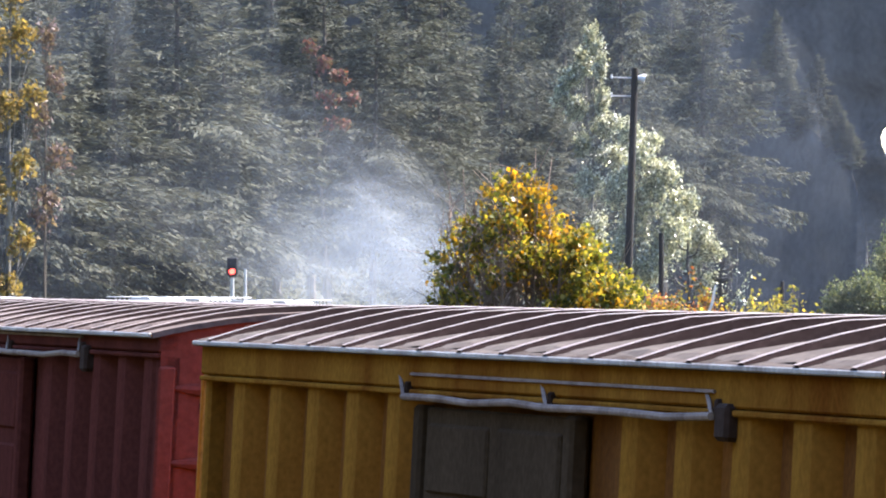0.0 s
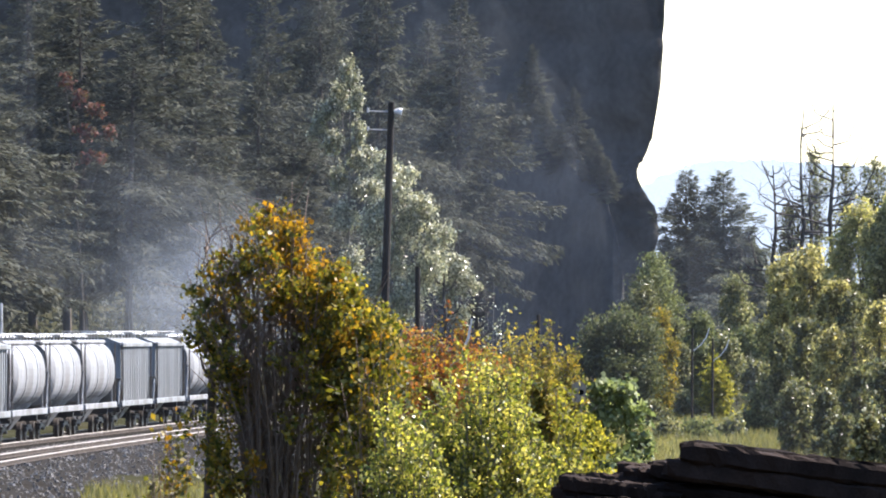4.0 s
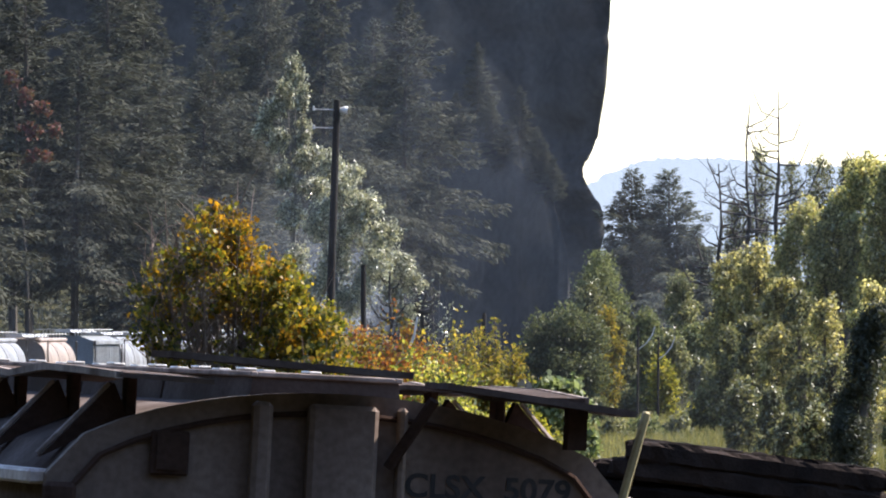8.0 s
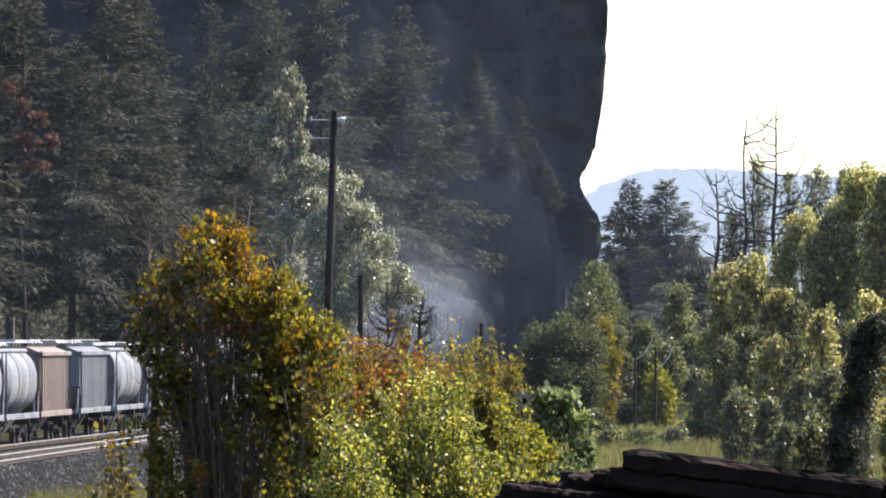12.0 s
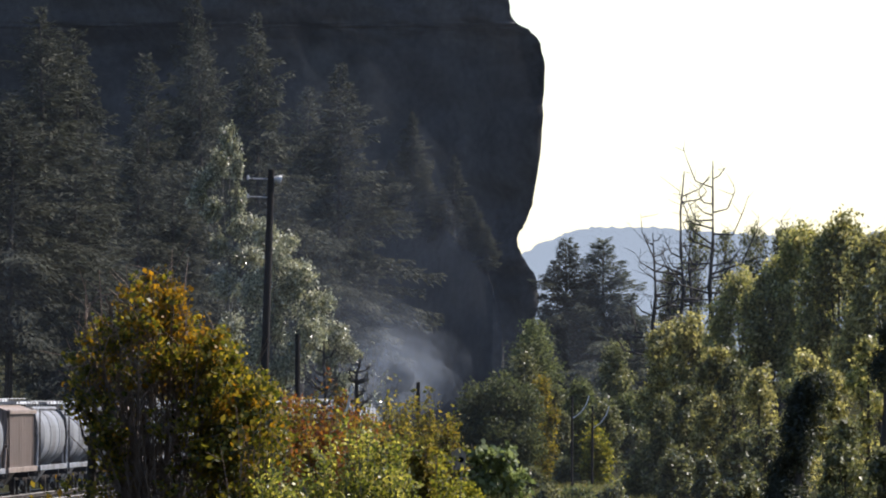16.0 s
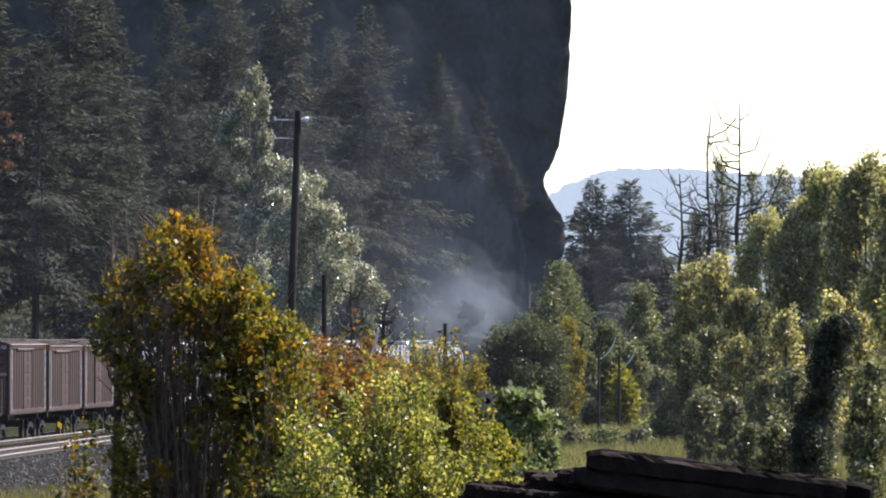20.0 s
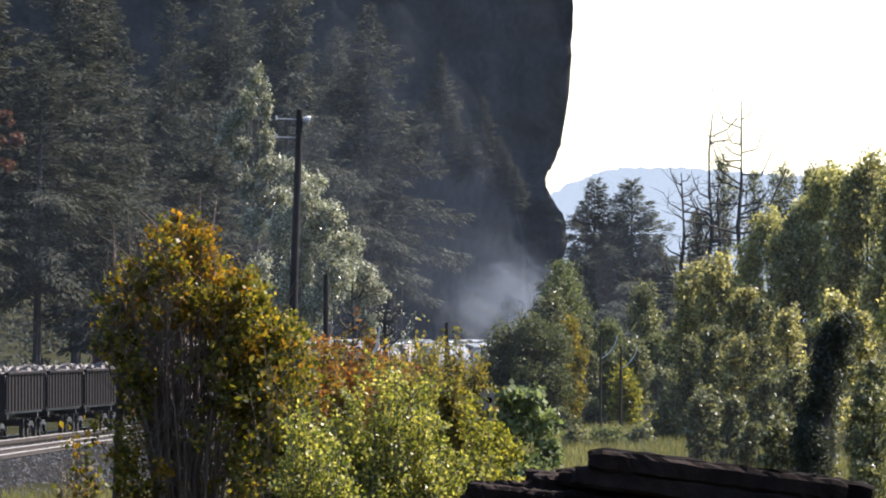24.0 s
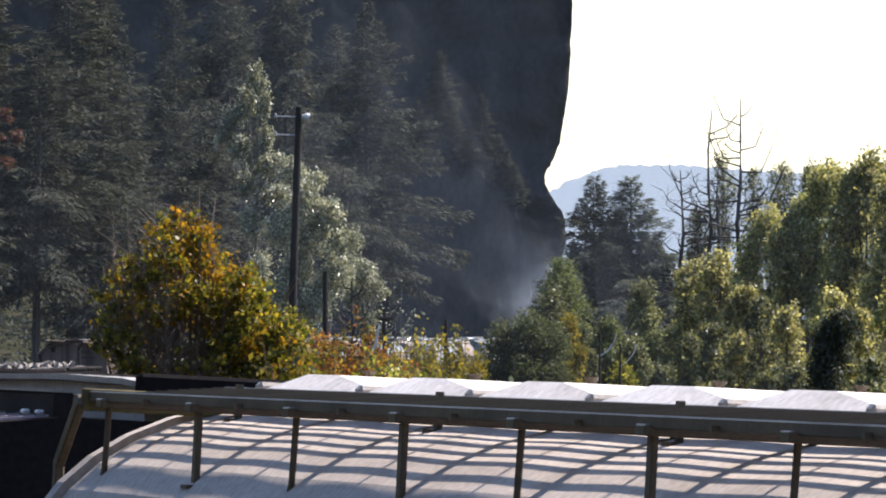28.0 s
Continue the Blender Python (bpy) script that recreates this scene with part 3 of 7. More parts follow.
def shoots(name, label, category, b0, e_top, away, wide, count, leaf, per, leaves, seed, group="", bark=None, low=0.3, spread=1.0, twigs=4, thick=0.022, tips=None, tip_share=None, folded=True, droop=0.3):
    """A shrub of many upright shoots from one stool, with side twigs and leaves along them."""
    rng = np.random.default_rng(seed)
    p = standing(b0, away)
    h, half = sight(b0, e_top, away).z - p.z, wide * away / 2000
    wood, sets, gold = Shape(), [], []
    for k in range(count):
        a, f = rng.uniform(0, 6.28), math.sqrt(rng.random())
        reach = Vector((math.cos(a) * half * f * spread, math.sin(a) * half * f * 0.8, 0))
        top = h * (1 - 0.5 * f ** 2.2) * rng.uniform(0.72, 1.0)
        base = reach * rng.uniform(0.25, 0.45)
        mid = base.lerp(reach, 0.45) + Vector((rng.normal() * 0.05, 0, top * 0.55))
        end = reach + Vector((rng.normal() * 0.08, rng.normal() * 0.08, top))
        wood.path([base + Vector((0, 0, -0.2)), mid, end], [thick, thick * 0.7, 0.006], 4)
        for j in range(twigs + 1):
            w = 1.0 if j == twigs else low + (1 - low) * rng.random()
            c = (base.lerp(mid, w * 2) if w < 0.5 else mid.lerp(end, w * 2 - 1))
            d = Vector((rng.normal(), rng.normal(), abs(rng.normal()) * 0.8 + 0.3)).normalized() * h * rng.uniform(0.05, 0.13)
            q = c + d if j < twigs else c - (end - mid).normalized() * h * 0.12
            if j < twigs:
                wood.path([c, q], [0.009, 0.004], 3)
            n = max(2, int(per * rng.uniform(0.6, 1.4)))
            s = rng.random((n, 1))
            pts = np.array(c)[None] * (1 - s) + np.array(q)[None] * s + rng.normal(size=(n, 3)) * leaf * 0.9
            f2 = blades(rng, pts, unit(rng.normal(size=(n, 3))), leaf, hang=droop, folded=folded)
            (gold if tips is not None and rng.random() < tip_share(q.z / h) else sets).append(f2)
    return plant(name, label, category, group, wood, np.concatenate(sets) if sets else None, bark or M_TWIG, leaves, p, 0.0, np.concatenate(gold) if gold else None, tips)


def bare_tree(name, label, b, e, away, seed, bias=0.0, limbs=22, group="dead trees of the valley", girth=0.27):
    """A dead trunk with crooked bare limbs."""
    rnd = random.Random(seed)
    p = standing(b, away)
    h = sight(b, e, away).z - p.z
    t = thing(name, label, "tree", group)
    pts = [Vector((bias * h * (k / 8) ** 1.5 + rnd.uniform(-0.16, 0.16) * (k > 0), rnd.uniform(-0.2, 0.2), h * k / 8)) for k in range(9)]
    part("trunk", Shape().path(pts, [girth * (1 - k / 8.4) + 0.015 for k in range(9)], 7), M_DEADWOOD, t)
    for _ in range(limbs):
        u = rnd.uniform(0.4, 0.97)
        k = int(u * 8)
        c = pts[k].lerp(pts[min(8, k + 1)], u * 8 - k)
        a, r = rnd.choice((0, math.pi)) + rnd.gauss(0, 0.7), h * rnd.uniform(0.07, 0.24) * (1.35 - u)
        d = Vector((math.cos(a), math.sin(a), rnd.uniform(-0.1, 0.5)))
        m = c + d * r * 0.6
        q = m + Vector((d.x * 0.5, d.y * 0.5, rnd.uniform(0.3, 1.1))) * r * 0.6
        z = q + Vector((rnd.uniform(-0.3, 0.3), 0, rnd.uniform(0.2, 0.9))) * r * 0.5
        sh = Shape().path([c, m, q, z], [0.08 * (1.2 - u) + 0.02, 0.055 * (1.2 - u) + 0.016, 0.024, 0.01], 5)
        for _ in range(4):
            f = m.lerp(q, rnd.random()) if rnd.random() < 0.6 else q.lerp(z, rnd.random())
            sh.path([f, f + Vector((rnd.uniform(-1, 1), rnd.uniform(-1, 1), rnd.uniform(-0.1, 0.9))) * r * 0.55], [0.018, 0.008], 4)
        part("branch", sh, M_DEADWOOD, t)
    t.matrix_basis = Matrix.Translation(p)


def build_maple():
    """The young maple by the track: a sheaf of brown stems, leafy on the outside and towards the sun, gold at the top."""
    rng = np.random.default_rng(7)
    away, mid = 130.0, -37.0
    p = standing(mid, away)
    u = away / 1000
    rim = ((14.2, -39.2, -36.8), (12, -43.5, -33.5), (9, -49.5, -30.5), (5, -52, -28), (1, -53, -25), (-3, -52.5, -20.5), (-7, -51.5, -18.6), (-11, -49.5, -19), (-15, -50, -20), (-18, -54.5, -20.5), (-21, -52, -22), (-42, -43, -33))

    def breadth(e):
        for (e0, l0, r0), (e1, l1, r1) in zip(rim, rim[1:]):
            if e >= e1:
                w = min(1.0, max(0.0, (e0 - e) / (e0 - e1)))
                return l0 + (l1 - l0) * w, r0 + (r1 - r0) * w
        return rim[-1][1:]

    wood, green, gold = Shape(), [], []

    def place(b, e, deep):
        q = sight(b, e, away) - p
        return Vector((q.x, deep, q.z))

    def cluster(c, e, count, share):
        n = int(count * rng.uniform(0.6, 1.5))
        pts = np.array(c)[None] + rng.normal(size=(n, 3)) * np.array((0.085, 0.085, 0.06))
        f = blades(rng, pts, unit(rng.normal(size=(n, 3)) * 0.8 + np.array((0.2, -0.1, 0.7))), 0.088 * rng.uniform(0.7, 1.25), wide=0.5, hang=0.5)
        (gold if rng.random() < share else green).append(f)

    for k in range(84):
        e = 14.0 - 24 * rng.random() ** 1.1
        left, right = breadth(e)
        w = rng.random()
        b = left + (right - left) * w
        half = (right - left) / 2 * u
        deep = rng.uniform(-1, 1) * half * math.sqrt(max(0.0, 1 - (2 * w - 1) ** 2)) * 0.9
        foot = Vector((rng.normal() * 0.22 + (0.25 if w > 0.6 else -0.3), rng.normal() * 0.3, -0.2))
        end = place(b, e - 0.6, deep)
        m = foot.lerp(end, 0.5) + Vector((-(end.x - foot.x) * 0.16, 0, 0.25))
        wood.path([foot, m, end], [0.03, 0.02, 0.007], 5)
        for j in range(19):
            s = 0.25 + 0.75 * rng.random()
            c = foot.lerp(m, s * 2) if s < 0.5 else m.lerp(end, s * 2 - 1)
            d = Vector((rng.normal() * 0.5, rng.normal() * 0.5, abs(rng.normal()) * 0.5 + 0.25)) * rng.uniform(0.4, 1.0)
            wood.path([c, c + d * 0.5 + Vector((0, 0, 0.06)), c + d], [0.012, 0.009, 0.004], 4)
    # leafy plumes round the outside of the sheaf, few before its bare middle
    for k in range(700):
        e = 13.6 - 40 * rng.random() ** 0.9
        left, right = breadth(e)
        ragged = 1.3 * math.sin(e * 1.7) + 0.9 * math.sin(e * 3.1 + 1)
        left, right = left + ragged * 0.5 + 0.8, right + 1.1 * math.sin(e * 2.2 + 2) - 0.4
        a, f = rng.uniform(0, 6.28), 1 - abs(rng.normal()) * 0.24
        w = 0.5 + 0.5 * math.cos(a) * max(0.0, f)
        if k >= 500:
            # the long arm that leans out to the sun
            e = rng.uniform(-15, 5)
            left, right = breadth(e)
            w = 1 - abs(rng.normal()) * 0.2
        b = left + (right - left) * w
        deep = math.sin(a) * f * (right - left) / 2 * u * 0.9
        clear = 0.88 * min(1.0, max(0.0, (6 - e) / 8)) * min(1.0, max(0.0, (-28.0 - b) / 6)) * (1.0 if w > 0.16 else 0.4)
        if rng.random() < max(clear, 0.7 * (e > 3 and w < 0.36), 0.36 * (e > 4)):
            continue
        tip = place(b, e, deep)
        way = (tip - place(mid + (b - mid) * 0.5, e - 7.5, deep * 0.4)).normalized()
        far = rng.uniform(0.45, 1.0)
        wood.path([tip - way * far * 1.3, tip - way * far * 0.5, tip], [0.011, 0.008, 0.004], 4)
        high = min(1.0, max(0.0, (e + 9) / 21))
        share = 0.8 if rng.random() < 0.04 + 0.96 * high ** 2.0 else 0.06
        for j in range(6):
            c = tip - way * far * j / 6 + Vector(rng.normal(size=3) * 0.07)
            cluster(c, e, 12, share)
    t = plant("maple_tree", "young maple turning from green to gold beside the track", "tree", "", wood, np.concatenate(green), M_TWIG, M_MAPLE, p, 0, np.concatenate(gold), M_GOLD)
    # tall dead whips that stand out above its leaves
    for b, e in ((-46.5, 14), (-43.8, 11), (-42.5, 15)):
        q = place(b, e, 0.1)
        part("whip", Shape().path([(q.x * 0.5, 0, 2.0), (q.x * 0.9, 0.1, q.z * 0.7), q], [0.025, 0.016, 0.006], 4), M_TWIG, t, "bare thin whip")
    p = standing(-47.9, 131)
    t = thing("tree_snag", "weathered brown broken trunk inside the maple", "tree")
    h = sight(-47.9, -6.5, 131).z - p.z
    part("trunk", Shape().path([(-0.03, 0, -0.2), (-0.02, 0, h * 0.3), (0.02, 0.05, h * 0.6), (0.06, 0, h * 0.85), (0.1, 0, h)], [0.13, 0.11, 0.1, 0.09, 0.06], 10), M_BARK, t)
    for x, z, up in ((0.3, 0.8, 1.1), (-0.22, 0.84, 0.8), (0.14, 0.95, 1.0), (-0.1, 0.96, 1.2), (0.45, 0.7, 0.9)):
        part("branch", Shape().path([(0.03, 0, h * z), (x * 0.6, 0.1, h * z + 0.3 * up), (x, 0.1, h * z + 0.85 * up), (x * 1.1, 0, h * z + 1.5 * up)], [0.04, 0.028, 0.02, 0.008], 6), M_BARK, t, "bare thin branch")
    t.matrix_basis = Matrix.Translation(p)
    shoots("maple_sapling", "small yellow-green maple shoot at the foot of the maple", "tree", -53.5, -14.5, 126, 8, 10, 0.13, 9, M_MAPLE, 72, low=0.62, tips=M_GOLD, tip_share=lambda u: 0.2)
    shoots("weed_tuft", "bare brown weed stalks at the edge of the gravel", "weed", -55.5, -20.0, 124, 7, 26, 0.05, 3, M_GRASS, 73, low=0.4, thick=0.012)


def build_poplars():
    lobed("poplar_tree", "tall silvery green poplar glittering in backlight", "tree", -27.5, 330,
          ((-27.2, 32.8, 1.7, 2.6), (-28.6, 29.6, 2.0, 2.4), (-26.2, 29.0, 1.5, 2.2), (-30.8, 27.4, 2.1, 2.2), (-32.0, 24.5, 1.6, 1.8), (-29.8, 22.6, 1.8, 2.2), (-26.0, 24.0, 1.4, 2.4), (-25.4, 20.0, 2.6, 2.4), (-28.8, 17.5, 1.8, 2.4),
           (-24.5, 15.5, 2.8, 2.6), (-28.0, 11.5, 2.2, 2.6), (-27.0, 4.5, 2.2, 3.0)), 0.12, M_POPLAR, 9, bark=M_GREYBARK, trunk=0.1, dens=0.62, shell=0.5, parts=20, lean=-27.2)
    lobed("poplar_tree", "broad silvery green poplar behind the leaning pole", "tree", -20.5, 338,
          ((-22.0, 19.0, 2.2, 3.0), (-18.6, 17.6, 1.8, 2.2), (-20.5, 14.6, 3.0, 3.6), (-16.8, 13.0, 2.4, 3.0), (-23.6, 10.5, 2.6, 4.0), (-18.8, 9.6, 3.0, 3.8), (-14.0, 8.4, 2.4, 3.2), (-21.5, 4.6, 3.2, 4.0), (-16.0, 4.2, 3.2, 4.0),
           (-24.5, 0.6, 2.8, 4.0), (-18.5, -1.0, 3.2, 3.6)), 0.12, M_POPLAR, 91, bark=M_GREYBARK, trunk=0.13, dens=0.5, shell=0.5, parts=20)
    lobed("poplar_tree", "pale green poplar at the foot of the slope", "tree", -11.8, 350,
          ((-11.6, 4.6, 2.4, 2.2), (-9.6, 1.6, 2.0, 2.2), (-13.2, 0.8, 2.2, 2.4), (-10.8, -2.6, 2.4, 2.4)), 0.12, M_POPLAR, 92, bark=M_GREYBARK, trunk=0.1, dens=0.7, shell=0.3)
    for k, (b, e) in enumerate(((-8.2, 2.0), (-6.4, 3.6), (-5.0, 1.0), (-14.8, -0.5))):
        shoots("poplar_sapling", "thin silvery poplar sapling in the dusty air", "tree", b, e, 300, 3.0, 9, 0.13, 5, M_POPLAR, 930 + k, group="poplar saplings by the track", bark=M_GREYBARK, low=0.35, thick=0.025)


def build_broadleaves():
    build_maple()
    build_poplars()
    shoots("maple_sapling", "low green maple leaning out of the thicket", "tree", -23.5, -3.6, 122, 13, 44, 0.135, 8, M_MAPLE, 71, low=0.3, tips=M_GOLD, tip_share=lambda u: 0.12 * u)
    # the bright bush and its neighbours
    shoots("willow_bush", "bright green and yellow willow bush in sunlight", "bush", -8.0, -6.6, 100, 30, 175, 0.062, 34, M_BUSH, 8, bark=M_GREYBARK, low=0.22, twigs=6, thick=0.014)
    shoots("willow_bush", "lower green willow bush beside the maple", "bush", -19, -13.5, 97, 15, 60, 0.062, 34, M_BUSH, 81, bark=M_GREYBARK, low=0.2, twigs=6, thick=0.014)
    shoots("willow_bush", "yellowing willow shoots behind the elder", "bush", 4.5, -12.5, 108, 12, 40, 0.075, 22, M_YELLOWBUSH, 83, bark=M_GREYBARK, low=0.2, twigs=5, thick=0.013)
    lobed("elder_bush", "deep green elder bush with large leaves", "bush", 11.5, 125, ((9.6, -13.5, 2.8, 2.6), (12.6, -14.0, 2.6, 2.4), (14.6, -17.5, 2.6, 2.6), (11.0, -18.5, 3.4, 3.2), (15.4, -22, 2.4, 3.0), (8.0, -20, 3.2, 4.0), (12.4, -25, 4.0, 4.0)),
          0.13, M_ELDER, 82, trunk=0.05, dens=0.62, folded=True, shell=0.25)
    lobed("hazel_bush", "green and yellow hazel bush before the elder", "bush", 8.5, 112, ((7.2, -19.5, 2.6, 2.6), (9.8, -22.5, 2.4, 2.6), (6.0, -25.0, 3.0, 3.4), (10.0, -28.5, 3.2, 3.4)), 0.075, M_YELLOWBUSH, 84, trunk=0.03, dens=0.6, folded=True)
    # rust and gold scrub beyond
    for k, (b, e, away, wd, lv) in enumerate(((-17, -3.5, 190, 8, M_SUMAC), (-11.5, -4.8, 185, 8, M_SUMAC), (-13.5, -8, 176, 9, M_SUMAC), (-8, -8.5, 172, 8, M_SUMAC), (-19.5, -7, 182, 6, M_SUMAC), (-4.0, -7.5, 178, 7, M_YELLOW), (1.0, -8.0, 170, 6, M_YELLOW), (-18.4, -3.4, 212, 6, M_SUMAC), (-14.6, -2.6, 216, 6, M_SUMAC), (-10.4, -3.2, 214, 6, M_SUMAC), (-6.6, -3.6, 212, 6, M_SUMAC), (-2.6, -3.4, 214, 6, M_YELLOW), (1.6, -4.4, 208, 5, M_YELLOW), (5.0, -6.0, 204, 5, M_YELLOW))):
        shoots("autumn_shrub", "rust red and yellow autumn shrub" if lv is M_SUMAC else "low golden autumn shrub", "bush", b, e, away, wd, 66, 0.12, 15, lv, 300 + k, group="autumn scrub", low=0.3,
               tips=M_YELLOW, tip_share=lambda u: 0.3)
    for k, (b, e, away, wd) in enumerate(((-6.5, 2.0, 225, 3.5), (-3.6, 2.6, 230, 4), (-0.8, 0.6, 228, 4), (2.6, -1.6, 225, 3), (5.0, -3.6, 215, 3))):
        shoots("golden_shrub", "sparse golden shrub with bare upright twigs", "bush", b, e, away, wd, 11, 0.15, 5, M_YELLOW, 340 + k, group="golden shrubs by the track", low=0.55, thick=0.03, bark=M_DEADWOOD)
    # the gold tree and the reddened vine maple against the firs
    lobed("aspen_tree", "autumn gold tree with thinning leaves", "tree", -114.0, 210, ((-113.5, 40, 2.6, 4.0), (-111.6, 33, 2.8, 3.6), (-115.5, 31, 3.2, 4.0), (-110.4, 24, 2.4, 3.2), (-114.2, 22, 3.2, 4.0), (-112.0, 14, 2.6, 3.4), (-115.6, 10, 3.2, 4.0), (-111.8, 3, 2.4, 3.2), (-114.5, -4, 3.0, 3.6)),
          0.16, M_ASPEN, 93, bark=M_GREYBARK, trunk=0.12, dens=0.3, shell=0.4)
    lobed("plum_tree", "thin purple-brown tree against the firs", "tree", -108.5, 230, ((-108.2, 34, 1.8, 3.4), (-107.0, 27, 1.8, 3.0), (-109.2, 21, 2.0, 3.4), (-106.2, 15, 2.4, 3.0), (-108.5, 8, 2.6, 3.4)), 0.15, M_PLUM, 96, trunk=0.08, dens=0.22, shell=0.4)
    lobed("vine_maple", "reddened vine maple against the dark firs", "tree", -66, fir_behind(-66, 1), ((-69.2, 32.0, 1.4, 1.6), (-67.4, 29.4, 1.6, 1.4), (-64.8, 27.6, 1.8, 1.3), (-66.4, 24.2, 2.2, 1.4), (-62.8, 24.4, 1.5, 1.2), (-65.2, 20.6, 2.4, 1.4)),
          0.26, M_REDLEAF, 94, trunk=0.12, dens=0.32, shell=0.4)
    # dark rounded shrubs on the valley floor, with yellow and olive neighbours
    lobed("round_shrub", "large dark grey-green rounded shrub on the valley floor", "bush", 12, 372,
          ((9.4, -5.8, 3.2, 3.6), (12.6, -5.0, 3.6, 3.4), (16.0, -6.4, 3.4, 3.8), (9.0, -10.4, 3.2, 4.0), (12.6, -10.5, 4.4, 4.6), (16.4, -12.0, 3.4, 4.2), (10.0, -14.6, 4.0, 3.4), (14.4, -15.5, 3.8, 3.0)), 0.15, M_DARKLEAF, 400,
          group="shrubs of the valley floor", dens=0.72, trunk=0.08)
    for k, (b, e0, e1, away, wd, lv, lb) in enumerate(((18.6, -16, -2.4, 376, 4.6, M_YELLOW, "yellow and rust shrub on the valley floor"), (20.8, -17, -3.4, 384, 3.6, M_OLIVE, "olive shrub on the valley floor"),
                                                      (24.4, -15, -2.0, 392, 5.4, M_DARKLEAF, "dark green rounded shrub on the valley floor"), (28.4, -15, -6.0, 380, 5.0, M_OLIVE, "olive shrub on the valley floor"),
                                                      (31.6, -14, -4.4, 384, 5.2, M_DARKLEAF, "dark green rounded shrub on the valley floor"), (35.0, -16, -3.0, 372, 5.6, M_OLIVE, "olive shrub on the valley floor"),
                                                      (18.0, -12, 4.6, 430, 7.6, M_DARKLEAF, "olive leafy tree before the firs"), (29.8, -10, 2.4, 436, 5.4, M_OLIVE, "yellow-green birch before the firs"), (16.6, -12, 1.0, 425, 7.0, M_OLIVE, "olive leafy tree before the firs"),
                                                      (32.6, -14, -9.5, 340, 4.0, M_OLIVE, "olive shrub on the valley floor"), (27.0, -18, -10, 350, 4.4, M_YELLOWBUSH, "yellow-green shrub in the meadow"), (31.8, -21.5, -16.5, 312, 5.6, M_YELLOWBUSH, "low yellow bush in the meadow"),
                                                      (22.0, -20, -14, 350, 3.6, M_OLIVE, "olive shrub on the valley floor"), (17.6, -21.5, -15.5, 320, 4.2, M_OLIVE, "olive shrub on the valley floor"), (13.6, -22, -18.0, 300, 4.4, M_OLIVE, "olive shrub on the valley floor"), (19.6, -23.5, -19.0, 284, 5.0, M_OLIVE, "olive shrub on the valley floor"), (24.6, -23.5, -18.6, 286, 5.4, M_DARKLEAF, "dark green rounded shrub on the valley floor"), (29.0, -23, -19, 288, 4.4, M_OLIVE, "olive shrub on the valley floor"), (34.0, -22, -13.5, 300, 5.0, M_DARKLEAF, "dark green rounded shrub on the valley floor"))):
        lobed("round_shrub", lb, "bush", b, away, mass(410 + k, b, e0, e1, wd * 1.3, 8), 0.16, lv, 420 + k, group="shrubs of the valley floor", dens=0.42, trunk=0.06, shell=0.36)
    # the leafy woods along the right of the valley: bearing, foot and top of the crown, distance, breadth
    for k, (b, e0, e1, away, wd, lv) in enumerate(((37.0, -14, 5.5, 300, 6.0, M_WOODS), (41.0, -12, 6.0, 296, 6.0, M_WOODS), (44.6, -14, 2.0, 286, 5.4, M_WOODS), (48.2, -6, 13.5, 292, 6.4, M_LIME), (52.5, -4, 13.0, 284, 6.8, M_LIME), (57.0, -2, 20.0, 284, 7.6, M_LIME),
                                                   (62.6, -4, 20.5, 270, 8.4, M_LIME), (68.5, -4, 20.0, 256, 8.6, M_WOODS), (75.0, -6, 21.5, 246, 9.0, M_WOODS), (82, -6, 22, 240, 9, M_WOODS))):
        lobed("alder_tree", "tall leafy alder of the valley woods", "tree", b, away, mass(500 + k, b, e0, e1, wd * 1.7, 24, 0.62), 0.15, lv, 520 + k, group="alders of the valley", dens=0.36, trunk=0.11, parts=13, shell=0.36)
    for k, (b, e0, e1, away, wd, lv) in enumerate(((36.5, -18, -5.0, 262, 5.6, M_OLIVE), (40.0, -20, -3.0, 256, 5.4, M_OLIVE), (44.0, -22, -4.5, 250, 5.4, M_WOODS), (47.4, -22, 1.0, 246, 5.4, M_OLIVE), (51.0, -22, -1.0, 240, 5.0, M_WOODS), (38.6, -24, -13, 232, 4.8, M_OLIVE), (43.0, -26, -13.5, 228, 4.8, M_OLIVE),
                                                   (47.6, -26, -10.5, 222, 5.0, M_OLIVE), (51.5, -27, -9.0, 214, 4.6, M_OLIVE), (62.0, -24, -1.0, 200, 6.0, M_WOODS), (67.0, -26, 4.0, 196, 7.0, M_LIME), (73.0, -28, 6.0, 190, 8.0, M_WOODS), (49.5, -27, -17, 206, 4.6, M_OLIVE), (53.6, -28, -15, 204, 4.8, M_OLIVE), (57.5, -20, 2.0, 232, 5.4, M_WOODS), (62.5, -28, -14, 198, 5.0, M_OLIVE), (45.5, -26, -18, 212, 4.0, M_OLIVE))):
        lobed("alder_tree", "low leafy alder at the edge of the meadow", "tree", b, away, mass(540 + k, b, e0, e1, wd * 1.3, 8), 0.135, lv, 560 + k, group="alders of the valley", dens=0.42, trunk=0.1, shell=0.3)
    for k, (b, e0, e1, away, wd) in enumerate(((63.6, -34, -8.0, 162, 7.0), (69.5, -34, -12, 158, 8.0))):
        lobed("alder_bush", "sunlit yellow-green alder bush at the edge of the woods", "bush", b, away, mass(580 + k, b, e0, e1, wd, 8), 0.11, M_OLIVE, 590 + k, group="alder bushes at the wood's edge", dens=0.6, trunk=0.06)
